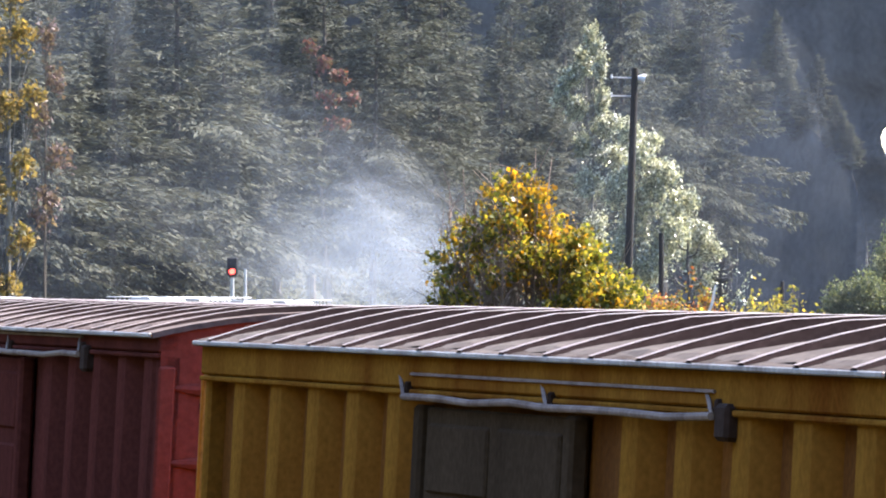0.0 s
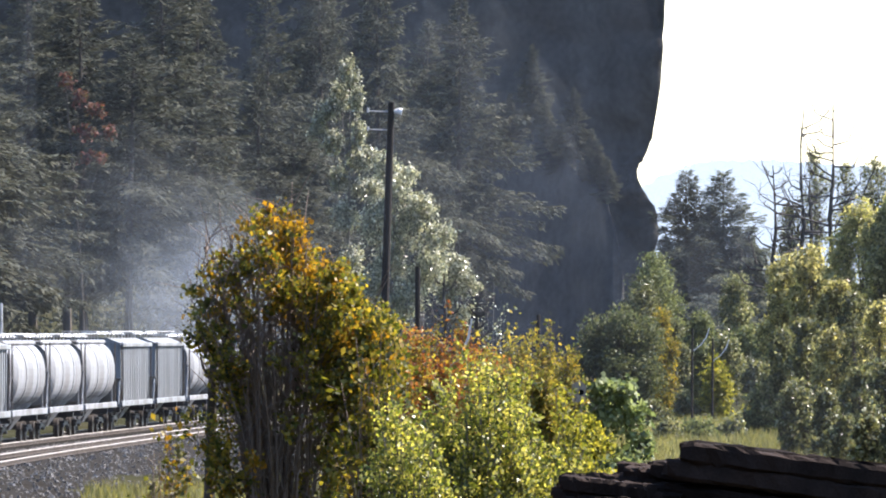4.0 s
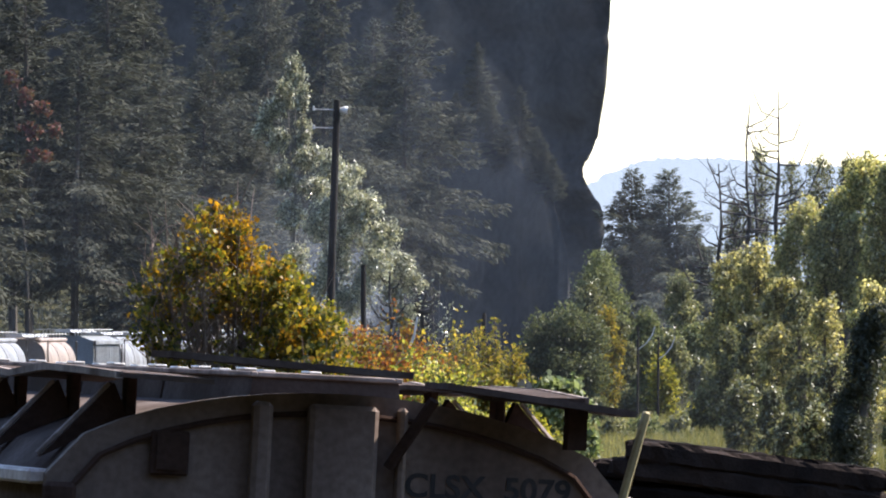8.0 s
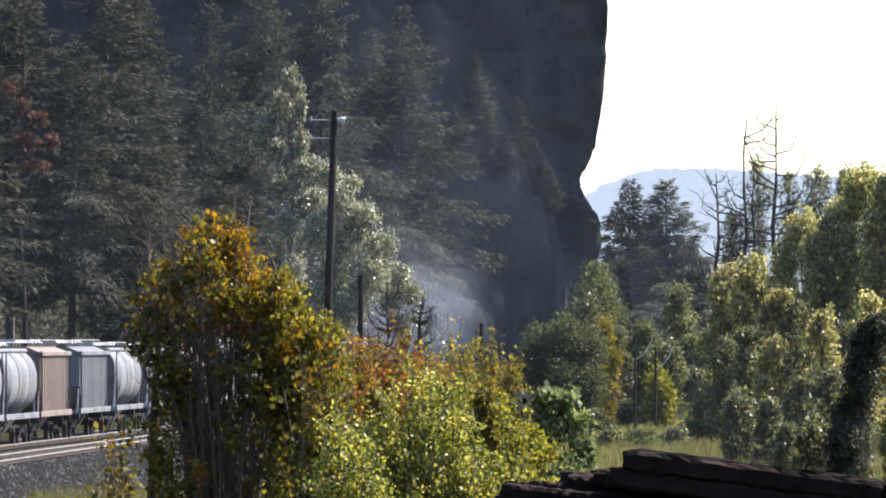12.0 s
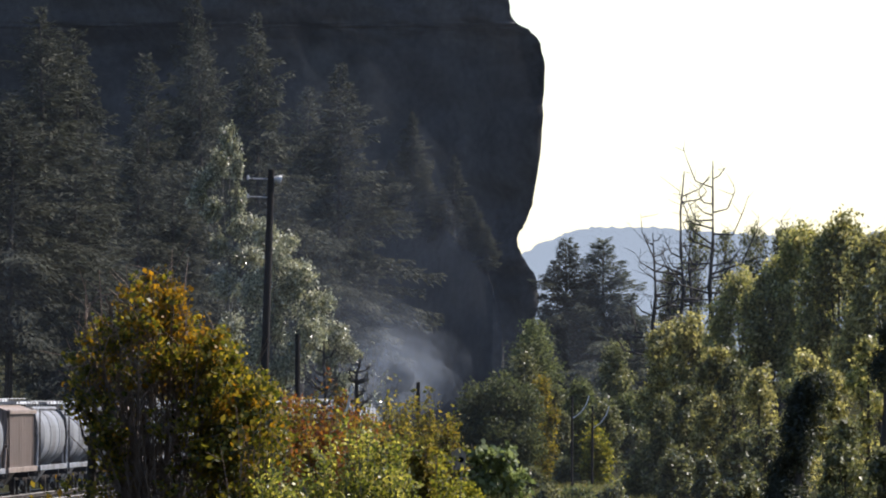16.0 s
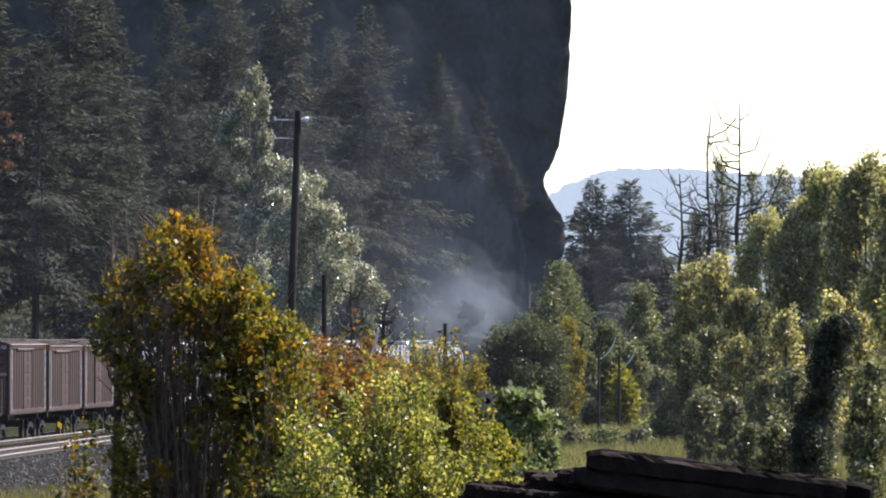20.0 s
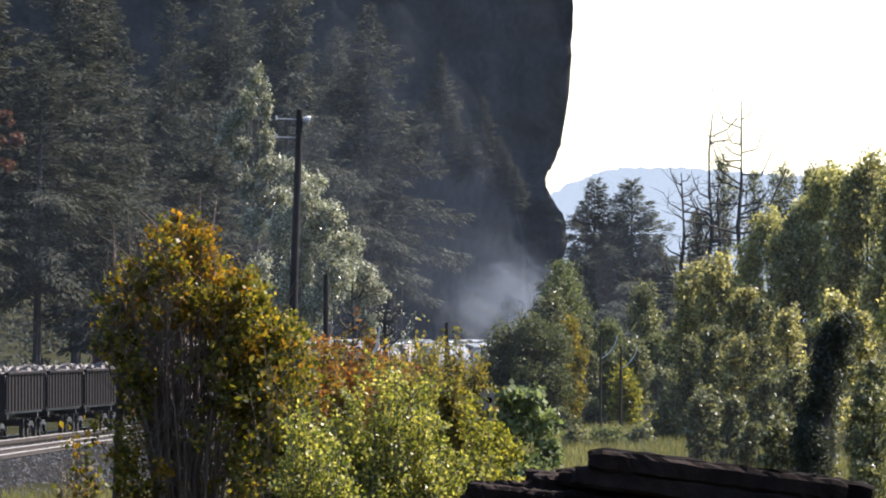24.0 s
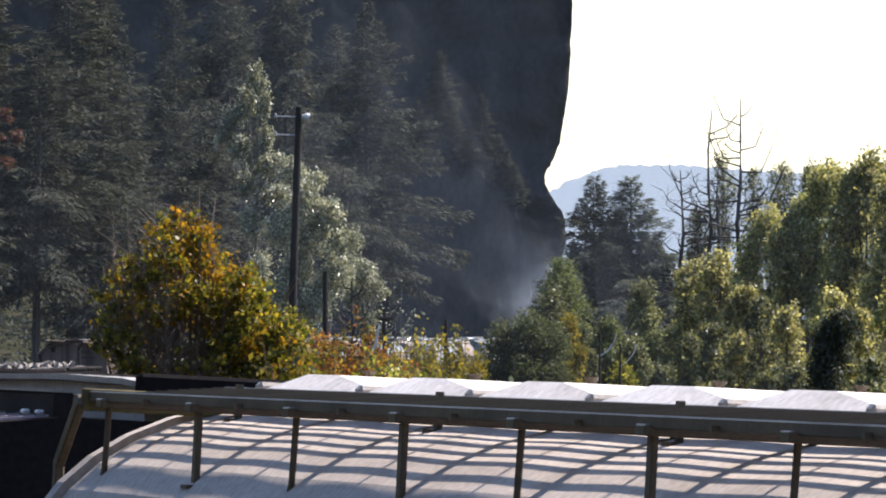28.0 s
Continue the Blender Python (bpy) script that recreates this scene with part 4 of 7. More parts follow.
    # thin-leaved treetops against the sky
    for k, (b, e0, e1, wd) in enumerate(((37.8, 6, 14, 4.5), (41.5, 8, 21.5, 5.0), (46.0, 8, 20, 4.0), (50.0, 10, 20.5, 5.5), (54.5, 12, 20.5, 5.0))):
        lobed("poplar_tree", "thin-leaved tree against the sky", "tree", b, 372, mass(610 + k, b, e0, e1, wd, 14), 0.11, M_OLIVE, 620 + k, group="thin-leaved trees of the valley", dens=0.09, trunk=0.06, shell=0.6)
    # trunks smothered in dark ivy
    for k, (b, away, lobes) in enumerate(((55.0, 176, ((59.0, -3.6, 3.0, 2.8), (57.6, -6.4, 3.2, 3.8), (56.6, -11, 3.4, 4.6), (55.6, -16.5, 3.6, 5.0), (54.8, -22.5, 3.8, 5.4), (54.4, -28, 4.0, 4.6))), (68.6, 188, ((70.4, 4.6, 2.4, 2.6), (69.2, -0.5, 2.0, 3.0))))):
        lobed("ivy_stump", "leaning trunk smothered in dark ivy", "tree", b, away, lobes, 0.075, M_IVY, 600 + k, dens=0.75, trunk=0.2, shell=0.26, parts=22)
    for k, (b, e, away, bias) in enumerate(((35.3, 19.5, 360, 0.0), (39.4, 28.5, 355, 0.0), (43.6, 30.2, 350, 0.0), (50.6, 21.5, 330, 0.16), (51.6, 20.5, 334, 0.3), (41.4, 20, 358, -0.02), (-8.6, 1.5, 244, 0.03), (-12.6, 3.5, 248, -0.03))):
        bare_tree("dead_tree", "grey dead tree with bare crooked limbs", b, e, away, 700 + k, bias)


def leaves_into(rnd, vs, fs, c, rad, count, leaf, flat=1.0, hang=0.3):
    """Scatter folded leaves through one clump."""
    for _ in range(count):
        while True:
            p = Vector((rnd.uniform(-1, 1), rnd.uniform(-1, 1), rnd.uniform(-1, 1)))
            if 0.15 < p.length < 1:
                break
        p = Vector((p.x * rad, p.y * rad, p.z * rad * flat)) + c
        s = leaf * rnd.uniform(0.6, 1.3)
        q = Euler((rnd.gauss(0, 0.7) + hang, rnd.gauss(0, 0.7), rnd.uniform(0, 6.28))).to_matrix()
        i = len(vs)
        for a in ((-0.5 * s, 0, 0), (0, 0.36 * s, 0.1 * s), (0.6 * s, 0, -0.06 * s), (0, -0.36 * s, 0.1 * s)):
            vs.append(p + q @ Vector(a))
        fs += [(i, i + 1, i + 2), (i, i + 2, i + 3)]


def build_grass():
    """Tufts of dry grass over the open floor of the valley and along the track."""
    rnd = random.Random(77)
    for label, b0, b1, d0, d1, count, h in (("dry yellow meadow grass with seed heads", 8, 40, 235, 345, 2600, 0.55), ("dry weeds on the gravel beside the tracks", -66, -36, 176, 200, 420, 0.4),
                                               ("rank dry grass at the foot of the alders", 36, 74, 170, 262, 1200, 0.8)):
        vs, fs = [], []
        for _ in range(count):
            away = rnd.uniform(d0, d1)
            p = sight(rnd.uniform(b0, b1), 0, away)
            p.z = ground_height(p.x, p.y) - 0.05
            for _ in range(7):
                a, s = rnd.uniform(0, 6.28), h * rnd.uniform(0.5, 1.4)
                q = p + Vector((rnd.uniform(-0.3, 0.3), rnd.uniform(-0.3, 0.3), 0))
                w = Vector((math.cos(a), math.sin(a), 0)) * 0.035
                t = q + Vector((rnd.gauss(0, 0.2), rnd.gauss(0, 0.2), 1)) * s
                i = len(vs)
                vs += [q - w, q + w, t]
                fs.append((i, i + 1, i + 2))
        structure("grass", Shape().add(vs, fs), M_GRASS, label, "grass", kind="stuff")


def build_undergrowth():
    """Dark brush under the firs along the far side of the track."""
    rnd = random.Random(31)
    vs, fs = [], []
    for margin in (14, 24, 34, 46):
        b = -124.0
        while b < -16:
            p = standing(b, fir_behind(b, margin) + rnd.uniform(-2, 3))
            r = rnd.uniform(1.4, 3.0) * (0.7 if margin < 20 else 1.3)
            leaves_into(rnd, vs, fs, p + Vector((0, 0, r * 0.5)), r, 46, 0.5, 0.9)
            b += rnd.uniform(0.9, 1.5)
    structure("undergrowth", Shape().add(vs, fs), M_FIR, "dark brush under the firs beside the far track", "undergrowth", kind="stuff")


def build_cliff():
    """A dark basalt bluff: its edge juts, is cut in by a notch, and bulges again below."""
    away = 1000.0
    prof = [(85, 11), (62, 13), (54, 13.8), (50.8, 14.6), (50.2, 15.4), (49.6, 17), (47.5, 18.6), (44, 19.2), (37, 19.0), (29.3, 18.4), (23.5, 17.4), (20.6, 16.1), (18.5, 15.0),
            (16.2, 15.8), (13, 18.0), (9, 18.3), (0, 16), (-9, 14)]
    sh = Shape()
    vs = []
    rows = []
    for i in range(len(prof) - 1):
        (e0, b0), (e1, b1) = prof[i], prof[i + 1]
        for k in range(5):
            rows.append((e0 + (e1 - e0) * k / 5, b0 + (b1 - b0) * k / 5))
    rows.append(prof[-1])
    cols = [i / 60 for i in range(61)]
    for e, b in rows:
        for c in cols:
            bb = -150 + (b + 150) * c ** 0.6
            y = away + 110 * (1 - c ** 0.6) + 4.0 * noise.noise(Vector((bb * 0.12, e * 0.1, 0))) + 1.6 * noise.noise(Vector((bb * 0.5, e * 0.35, 3))) + 0.7 * noise.noise(Vector((bb * 1.6, e * 0.9, 5)))
            jag = (0.32 * noise.noise(Vector((1.0, e * 0.9, 7))) + 0.3 * noise.noise(Vector((2.0, e * 3.1, 7)))) * c
            vs.append(sight(bb + jag, e, y))
    w = len(cols)
    fs = [(j * w + i, (j + 1) * w + i, (j + 1) * w + i + 1, j * w + i + 1) for j in range(len(rows) - 1) for i in range(w - 1)]
    # the flank turns away behind the edge
    m = len(vs)
    for j in range(len(rows)):
        p = vs[j * w + w - 1]
        vs.append(Vector((p.x - 60, p.y + 260, p.z)))
    fs += [(j * w + w - 1, (j + 1) * w + w - 1, m + j + 1, m + j) for j in range(len(rows) - 1)]
    sh.add(vs, fs)
    structure("cliff", sh, M_ROCK, "dark basalt cliff with a notched edge", "cliff", True)
    # a lower spur of the same rock before it, whose sloping top carries small firs
    crest = ((-26, 26), (-10, 25), (-4, 23), (0, 23.0), (4, 20.5), (7, 18.0), (9.5, 16.5), (11.5, 12.0), (13.0, 5.0), (14.0, -10.5))
    line = []
    for (b0, e0), (b1, e1) in zip(crest, crest[1:]):
        line += [(b0 + (b1 - b0) * k / 6, e0 + (e1 - e0) * k / 6) for k in range(6)]
    line.append(crest[-1])
    vs, m = [], 14
    for b, e in line:
        for k in range(m):
            w = k / (m - 1)
            d = 905 - 1.5 * (b + 26) - 6 * (1 - w) + 0.8 * noise.noise(Vector((b * 0.5, w * 3, 2)))
            vs.append(sight(b + 0.25 * noise.noise(Vector((b, w * 9, 8))), -13 + (e + 13) * w + 0.5 * noise.noise(Vector((b * 2, w * 7, 4))) * w, d))
        vs.append(sight(b - 6, e - 1.5, 985))
    m += 1
    fs = [(i * m + k, (i + 1) * m + k, (i + 1) * m + k + 1, i * m + k + 1) for i in range(len(line) - 1) for k in range(m - 1)]
    structure("cliff_spur", Shape().add(vs, fs), M_ROCK, "dark rock spur with a sloping wooded ledge", "cliff", True)


def build_distance():
    """A ridge far down the valley, its haze put into the colour."""
    away = 3700
    # the haze is an even pale blue glow on the ridge itself
    m = glowing("haze_glow_ridge", (0.66, 0.81, 1.0), 0.32)
    vs = []
    n = 420
    for i in range(n + 1):
        b = -60 + 210 * i / n
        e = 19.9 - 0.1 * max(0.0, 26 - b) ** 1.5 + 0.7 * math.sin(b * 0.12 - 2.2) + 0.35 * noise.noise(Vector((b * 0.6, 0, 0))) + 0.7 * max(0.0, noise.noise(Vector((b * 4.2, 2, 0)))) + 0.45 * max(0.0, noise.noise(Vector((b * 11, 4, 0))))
        q = sight(b, max(0.5, e), away)
        vs += [(q.x, q.y, -30.0), (q.x, q.y + 60, q.z)]
    fs = [(2 * i, 2 * i + 2, 2 * i + 3, 2 * i + 1) for i in range(n)]
    structure("backdrop", Shape().add(vs, fs), m, "far wooded ridge with blue haze put into its glow", "mountain")


def build_pole():
    t = thing("utility_pole", "leaning dark wooden utility pole with a small lamp", "pole")
    top = sight(-21.1, 28.9, 240)
    base = sight(-22.9, 0, 240)
    base.z = ground_height(base.x, base.y) - 0.2
    d = top - base
    part("post", Shape().path([(0, 0, 0), d * 0.5, d], [0.17, 0.145, 0.115], 12), M_POLE, t)
    part("lamp", Shape().tube(d + Vector((0.1, 0, -0.35)), d + Vector((0.24, 0, -0.35)), 0.09, 0.13, 10).tube(d + Vector((0.24, 0, -0.35)), d + Vector((0.36, 0, -0.38)), 0.15, 0.16, 10), M_PALE, t, "small grey lamp housing")
    for dz in (-0.35, -1.0):
        part("bracket", Shape().path([d + Vector((0, 0, dz)), d + Vector((-0.85, 0, dz + 0.03))], [0.028, 0.026], 5).tube(d + Vector((-0.83, 0, dz - 0.02)), d + Vector((-0.83, 0, dz + 0.14)), 0.045, 0.035, 6), M_GALV, t, "steel bracket with an insulator")
    t.matrix_basis = Matrix.Translation(base)
    for b, e0, e1, away in ((-17.3, 4.6, -12, 232), (0.5, -2.5, -10, 300)):
        p = standing(b, away)
        s = thing("post", "short weathered dark post by the track", "post")
        part("post", Shape().path([(0, 0, 0), (0.02, 0, sight(b, e0, away).z - p.z)], [0.11, 0.09], 9), M_POLE, s)
        s.matrix_basis = Matrix.Translation(p)
    # thin dark stakes with pale bent rods
    for b, e, away in ((23.2, -4.5, 330), (26.2, -6.0, 335)):
        p = standing(b, away)
        h = sight(b, e, away).z - p.z
        s = thing("marker_stake", "thin dark stake with a pale bent rod", "post", "stakes of the meadow")
        part("stake", Shape().path([(0, 0, 0), (0.03, 0, h)], [0.07, 0.05], 7), M_POLE, s)
        part("rod", Shape().path([(0.05, 0, h - 1.1), (0.4, 0, h - 0.85), (0.7, 0, h - 0.45), (0.85, 0, h + 0.0)], [0.03, 0.034, 0.034, 0.026], 6), M_PALE, s, "pale bent rod")
        s.matrix_basis = Matrix.Translation(p)
    s = thing("marker_stake", "pale bent stake among the autumn scrub", "post")
    part("rod", Shape().path([(0, 0, 0), (0.05, 0, 3.6), (0.25, 0, 4.1), (0.36, 0, 4.7)], [0.04, 0.04, 0.05, 0.03], 6), M_PALE, s, "pale bent rod")
    s.matrix_basis = Matrix.Translation(sight(-11.0, -26, 205))
    p = standing(6.6, 116)
    s = thing("nest_box", "pale weathered board box with a dark hole on a stake", "nest box")
    h = sight(6.6, -15.4, 116).z - p.z
    part("stake", Shape().path([(0, 0.1, 0), (0.02, 0.1, h)], [0.035, 0.03], 6), M_GREYBARK, s)
    part("box", Shape().prism([(-0.12, h), (0.1, h), (0.12, h + 0.28), (0.02, h + 0.38), (-0.13, h + 0.3)], -0.1, 0.08), M_DRYBOARD, s, "pale weathered boards")
    # a flat black disc stands for the dark inside of the hole
    part("hole", Shape().tube((0.03, -0.106, h + 0.17), (0.03, -0.098, h + 0.17), 0.05, 0.05, 12), M_HOLE, s, "black disc drawn as the dark hole")
    s.matrix_basis = Matrix.Translation(p)
    # signal with its red light
    away = fir_behind(-80.6, 0.0, 4.0)
    p = standing(-80.6, away)
    s = thing("railway_signal", "black railway signal showing a red light", "signal")
    h = sight(-80.6, 1.0, away).z - p.z
    part("mast", Shape().tube((0, 0, 0), (0, 0, h), 0.09, 0.08, 10), M_GALV, s, "grey steel mast")
    part("target", Shape().tube((0, -0.12, h - 0.6), (0, -0.02, h - 0.6), 0.25, 0.25, 20).box(0, -0.07, h - 0.3, 0.46, 0.1, 0.6, None, 0.04), M_BLACK, s, "black backing plate")
    part("hood", Shape().tube((0, -0.4, h - 0.6), (0, -0.12, h - 0.6), 0.17, 0.17, 12, False), M_BLACK, s)
    part("lens", Shape().tube((0, -0.2, h - 0.6), (0, -0.14, h - 0.6), 0.12, 0.12, 14), glowing("red_lens", (1.0, 0.045, 0.03), 2.2), s, "glowing red lens")
    part("mast", Shape().tube((0.55, 0, 0), (0.55, 0, h - 0.5), 0.06, 0.06, 8), M_GALV, s, "second thin mast")
    s.matrix_basis = Matrix.Translation(p)


def build_gravel():
    """Loose crushed stone lying on the bed beside the far tracks."""
    rnd = random.Random(91)
    vs, fs = [], []
    for _ in range(5000):
        s, aside = rnd.uniform(170, 300), rnd.choice((rnd.uniform(5.2, 15.0), rnd.uniform(5.2, 15.0), rnd.uniform(1.9, 3.0)))
        p = on_line(s, aside)
        up = -0.2 if aside < 6.1 else (-0.2 - (aside - 6.1) * 0.1034 if aside < 9 else -0.5 - (aside - 9) * 0.0171)
        r = rnd.uniform(0.035, 0.1)
        i = len(vs)
        q = Euler((rnd.uniform(0, 3), rnd.uniform(0, 3), rnd.uniform(0, 3))).to_matrix()
        c = p + Vector((0, 0, up + r * 0.3))
        for d in ((1, 0, 0), (-0.8, 0.3, 0), (0, 1, 0.2), (0.2, -0.9, 0), (0, 0, 0.7), (0, 0.1, -0.7)):
            vs.append(c + q @ (Vector(d) * r))
        fs += [(i + u, i + v, i + w) for u, v, w in ((0, 2, 4), (2, 1, 4), (1, 3, 4), (3, 0, 4), (2, 0, 5), (1, 2, 5), (3, 1, 5), (0, 3, 5))]
    structure("gravel", Shape().add(vs, fs), M_STONE, "loose grey crushed stone beside the tracks", "gravel", kind="stuff")


def old_tie(seed, length, wide, high):
    """One burnt tie: split, rounded and eaten along its length."""
    rnd = random.Random(seed)
    sh, n = Shape(), 26
    vs = []
    for k in range(n + 1):
        x = length * (k / n - 0.5)
        eat = 0.72 if k in (0, n) else 1.0
        for y, z in ((-1, -0.7), (-0.7, -1), (0.7, -1), (1, -0.7), (1, 0.6), (0.6, 1), (-0.1, 0.93), (-0.7, 1), (-1, 0.6)):
            q = 1 + 0.2 * noise.noise(Vector((x * 3.5 + seed * 9, y * 1.7, z * 1.7))) + 0.3 * noise.noise(Vector((x * 13 + seed * 5, y * 3, z * 3)))
            vs.append((x + rnd.uniform(-0.03, 0.03), y * wide / 2 * q * eat, z * high / 2 * q * eat))
    m = 9
    fs = [(k * m + i, (k + 1) * m + i, (k + 1) * m + (i + 1) % m, k * m + (i + 1) % m) for k in range(n) for i in range(m)]
    fs += [tuple(range(m)), tuple(range((n + 1) * m - 1, n * m - 1, -1))]
    return sh.add(vs, fs).mesh("tie", M_TIE)


def build_ties():
    """A stack of burnt old railway ties, lying over to one side, its lower courses ragged."""
    rnd = random.Random(12)
    t = thing("tie_stack", "stack of charred black railway ties", "timber")
    away = 66.0
    base = standing(41, away)
    kinds = [old_tie(k, 2.5 + 0.1 * (k % 3), 0.23, 0.2) for k in range(6)]
    split = [old_tie(20 + k, 0.5 + 0.15 * k, 0.19, 0.15) for k in range(4)]
    end = Shape().box(0, 0, 0, 0.02, 0.13, 0.1, None, 0.008).mesh("tie_end", M_TIEEND)
    crown = sight(41.2, -24.6, away) - base
    for k in range(15):
        for j in range(6 if k else 3):
            o = part("tie", rnd.choice(kinds), M_TIE, t)
            slip = rnd.uniform(-0.14, 0.14) - 0.05 * min(k, 6) - (0.12 if k else 0)
            o.matrix_basis = pose(crown.x + slip, crown.y - 0.6 + 0.27 * j, crown.z - 0.02 - 0.19 * k + rnd.uniform(-0.015, 0.015), rnd.uniform(-4, 4), 7.6 + rnd.uniform(-0.6, 0.6), rnd.uniform(-2, 2))
            part("tie_end", end, M_TIEEND, o, "split reddish tie end").matrix_basis = pose(-1.19, rnd.uniform(-0.02, 0.02), 0)
    # shorter broken pieces heaped against the low end: bearing of the middle, rise of the top
    for k in range(34):
        bb = rnd.uniform(9.0, 19.0)
        q = sight(bb, -26.6 + 0.035 * max(0.0, bb - 10) ** 2 * 0.6 - 1.9 * (k // 9) + rnd.uniform(-0.4, 0.4), away) - base
        o = part("broken_tie", split[k % 4], M_TIE, t)
        o.matrix_basis = pose(q.x, q.y - 0.8 + rnd.uniform(0, 1.3), q.z - 0.08, rnd.uniform(-12, 12), rnd.uniform(0, 8), rnd.uniform(-20, 20))
        part("tie_end", end, M_TIEEND, o, "split reddish tie end").matrix_basis = pose(-0.24 - 0.075 * (k % 4), 0, 0)
    t.matrix_basis = Matrix.Translation(base)


def dust_material(name, thick, colour=(0.62, 0.68, 0.76)):
    m, nd, ln = nodes_of(name)
    out = nd["Material Output"]
    nd.remove(nd["Principled BSDF"])
    co = nd.new("ShaderNodeTexCoord")
    n1 = nd.new("ShaderNodeTexNoise")
    n1.inputs["Scale"].default_value, n1.inputs["Detail"].default_value = 0.26, 2.0
    ln.new(co.outputs["Object"], n1.inputs["Vector"])
    mr = nd.new("ShaderNodeMapRange")
    mr.inputs["From Min"].default_value, mr.inputs["From Max"].default_value = 0.35, 0.72
    mr.inputs["To Min"].default_value, mr.inputs["To Max"].default_value = 0.0, thick
    ln.new(n1.outputs["Fac"], mr.inputs["Value"])
    df = nd.new("ShaderNodeBsdfDiffuse")
    df.inputs["Color"].default_value = (*colour, 1)
    tr = nd.new("ShaderNodeBsdfTranslucent")
    tr.inputs["Color"].default_value = (*colour, 1)
    a = nd.new("ShaderNodeMixShader")
    a.inputs[0].default_value = 0.5
    ln.new(df.outputs[0], a.inputs[1])
    ln.new(tr.outputs[0], a.inputs[2])
    tp = nd.new("ShaderNodeBsdfTransparent")
    b = nd.new("ShaderNodeMixShader")
    ln.new(mr.outputs[0], b.inputs[0])
    ln.new(tp.outputs[0], b.inputs[1])
    ln.new(a.outputs[0], b.inputs[2])
    ln.new(b.outputs[0], out.inputs["Surface"])
    return m


def puff(rnd, rx, ry, rz):
    bm = bmesh.new()
    bmesh.ops.create_icosphere(bm, subdivisions=3, radius=1.0)
    o = Vector((rnd.uniform(0, 50), rnd.uniform(0, 50), 0))
    for v in bm.verts:
        k = 1 + 0.45 * noise.noise(v.co * 1.3 + o) + 0.2 * noise.noise(v.co * 3.0 + o)
        v.co = Vector((v.co.x * rx * k, v.co.y * ry * k, v.co.z * rz * k))
    me = bpy.data.meshes.new("puff")
    bm.to_mesh(me)
    bm.free()
    me.shade_smooth()
    return me


def build_dust():
    """The dust and exhaust that the head of the train drags along the far stretch: puffs in rigid pieces."""
    scene.cycles.transparent_max_bounces = 96
    rnd = random.Random(55)
    m, m2 = dust_material("dust", 0.0155), dust_material("thin_dust", 0.0045)
    t = thing("dust_cloud", "thin pale dust and exhaust drifting over the train", "dust")
    for k in range(36):
        u = (k / 35) ** 0.8
        r = (1.0 + 2.6 * u) * rnd.uniform(0.7, 1.3)
        me = puff(rnd, r * 1.25, r, r * 0.95)
        me.materials.append(m)
        o = part("puff", me, m, t)
        o.location = (-3.8 * u + rnd.gauss(0, 0.3 + 1.0 * u), rnd.uniform(-2, 2), 0.6 + 3.6 * u + rnd.gauss(0, 0.3 + 0.9 * u))
    for k in range(14):
        u = (k + rnd.random()) / 14
        me = puff(rnd, rnd.uniform(4, 7), rnd.uniform(3, 5), rnd.uniform(3, 5))
        me.materials.append(m2)
        o = part("puff", me, m2, t)
        o.location = (-1 - 9 * u + rnd.gauss(0, 1.5), rnd.uniform(-3, 3), 3.0 + rnd.uniform(0, 6) * (0.4 + 0.6 * u))
    return t


def build_haze():
    """The smoky air that hangs between the far track and the slope: wide, very thin banks."""
    rnd = random.Random(66)
    m, m2 = dust_material("thin_haze", 0.003, (0.5, 0.6, 0.8)), dust_material("denser_haze", 0.006, (0.55, 0.63, 0.78))
    t = thing("haze", "thin bluish haze hanging before the wooded slope", "haze")
    for k in range(11):
        b = -134 + 12 * k if k < 4 else -122 + 14 * k
        away = fir_behind(b, 0.0, 7.0)
        me = puff(rnd, 7 if b < -90 else 24, 3.0, 30)
        mm = m2 if b < -90 else m
        me.materials.append(mm)
        part("puff", me, mm, t).location = sight(b, 30 if b < -90 else 22, away)
    m3 = dust_material("middle_haze", 0.004, (0.5, 0.6, 0.8))
    me = puff(rnd, 12, 3.0, 28)
    me.materials.append(m3)
    part("puff", me, m3, t).location = sight(-84, 26, fir_behind(-84, 0.0, 7.0))
    # dust that the train has left hanging before the firs under the cliff
    ml = dust_material("hanging_dust", 0.009, (0.6, 0.64, 0.7))
    for b, e in ((-25, 16), (-15, 12), (-6, 6)):
        me = puff(rnd, 9, 3.0, 16)
        me.materials.append(ml)
        part("puff", me, ml, t).location = sight(b, e, fir_behind(b, 0.0, 5.0))
    # a faint veil over the whole valley floor, added to lift its dark tones
    mv = dust_material("valley_veil", 0.0035, (0.6, 0.62, 0.68))
    for b in (-62, -28, 6, 40, 74):
        me = puff(rnd, 15, 3.0, 15)
        me.materials.append(mv)
        part("puff", me, mv, t).location = sight(b, 6, 205)
    # the last of it at the mouth of the valley
    mm = dust_material("valley_haze", 0.012)
    for b, e in ((22, 5), (28, 7), (33, 3)):
        me = puff(rnd, 4.5, 2.5, 5.5)
        me.materials.append(mm)
        part("puff", me, mm, t).location = sight(b, e, 455)
    return t


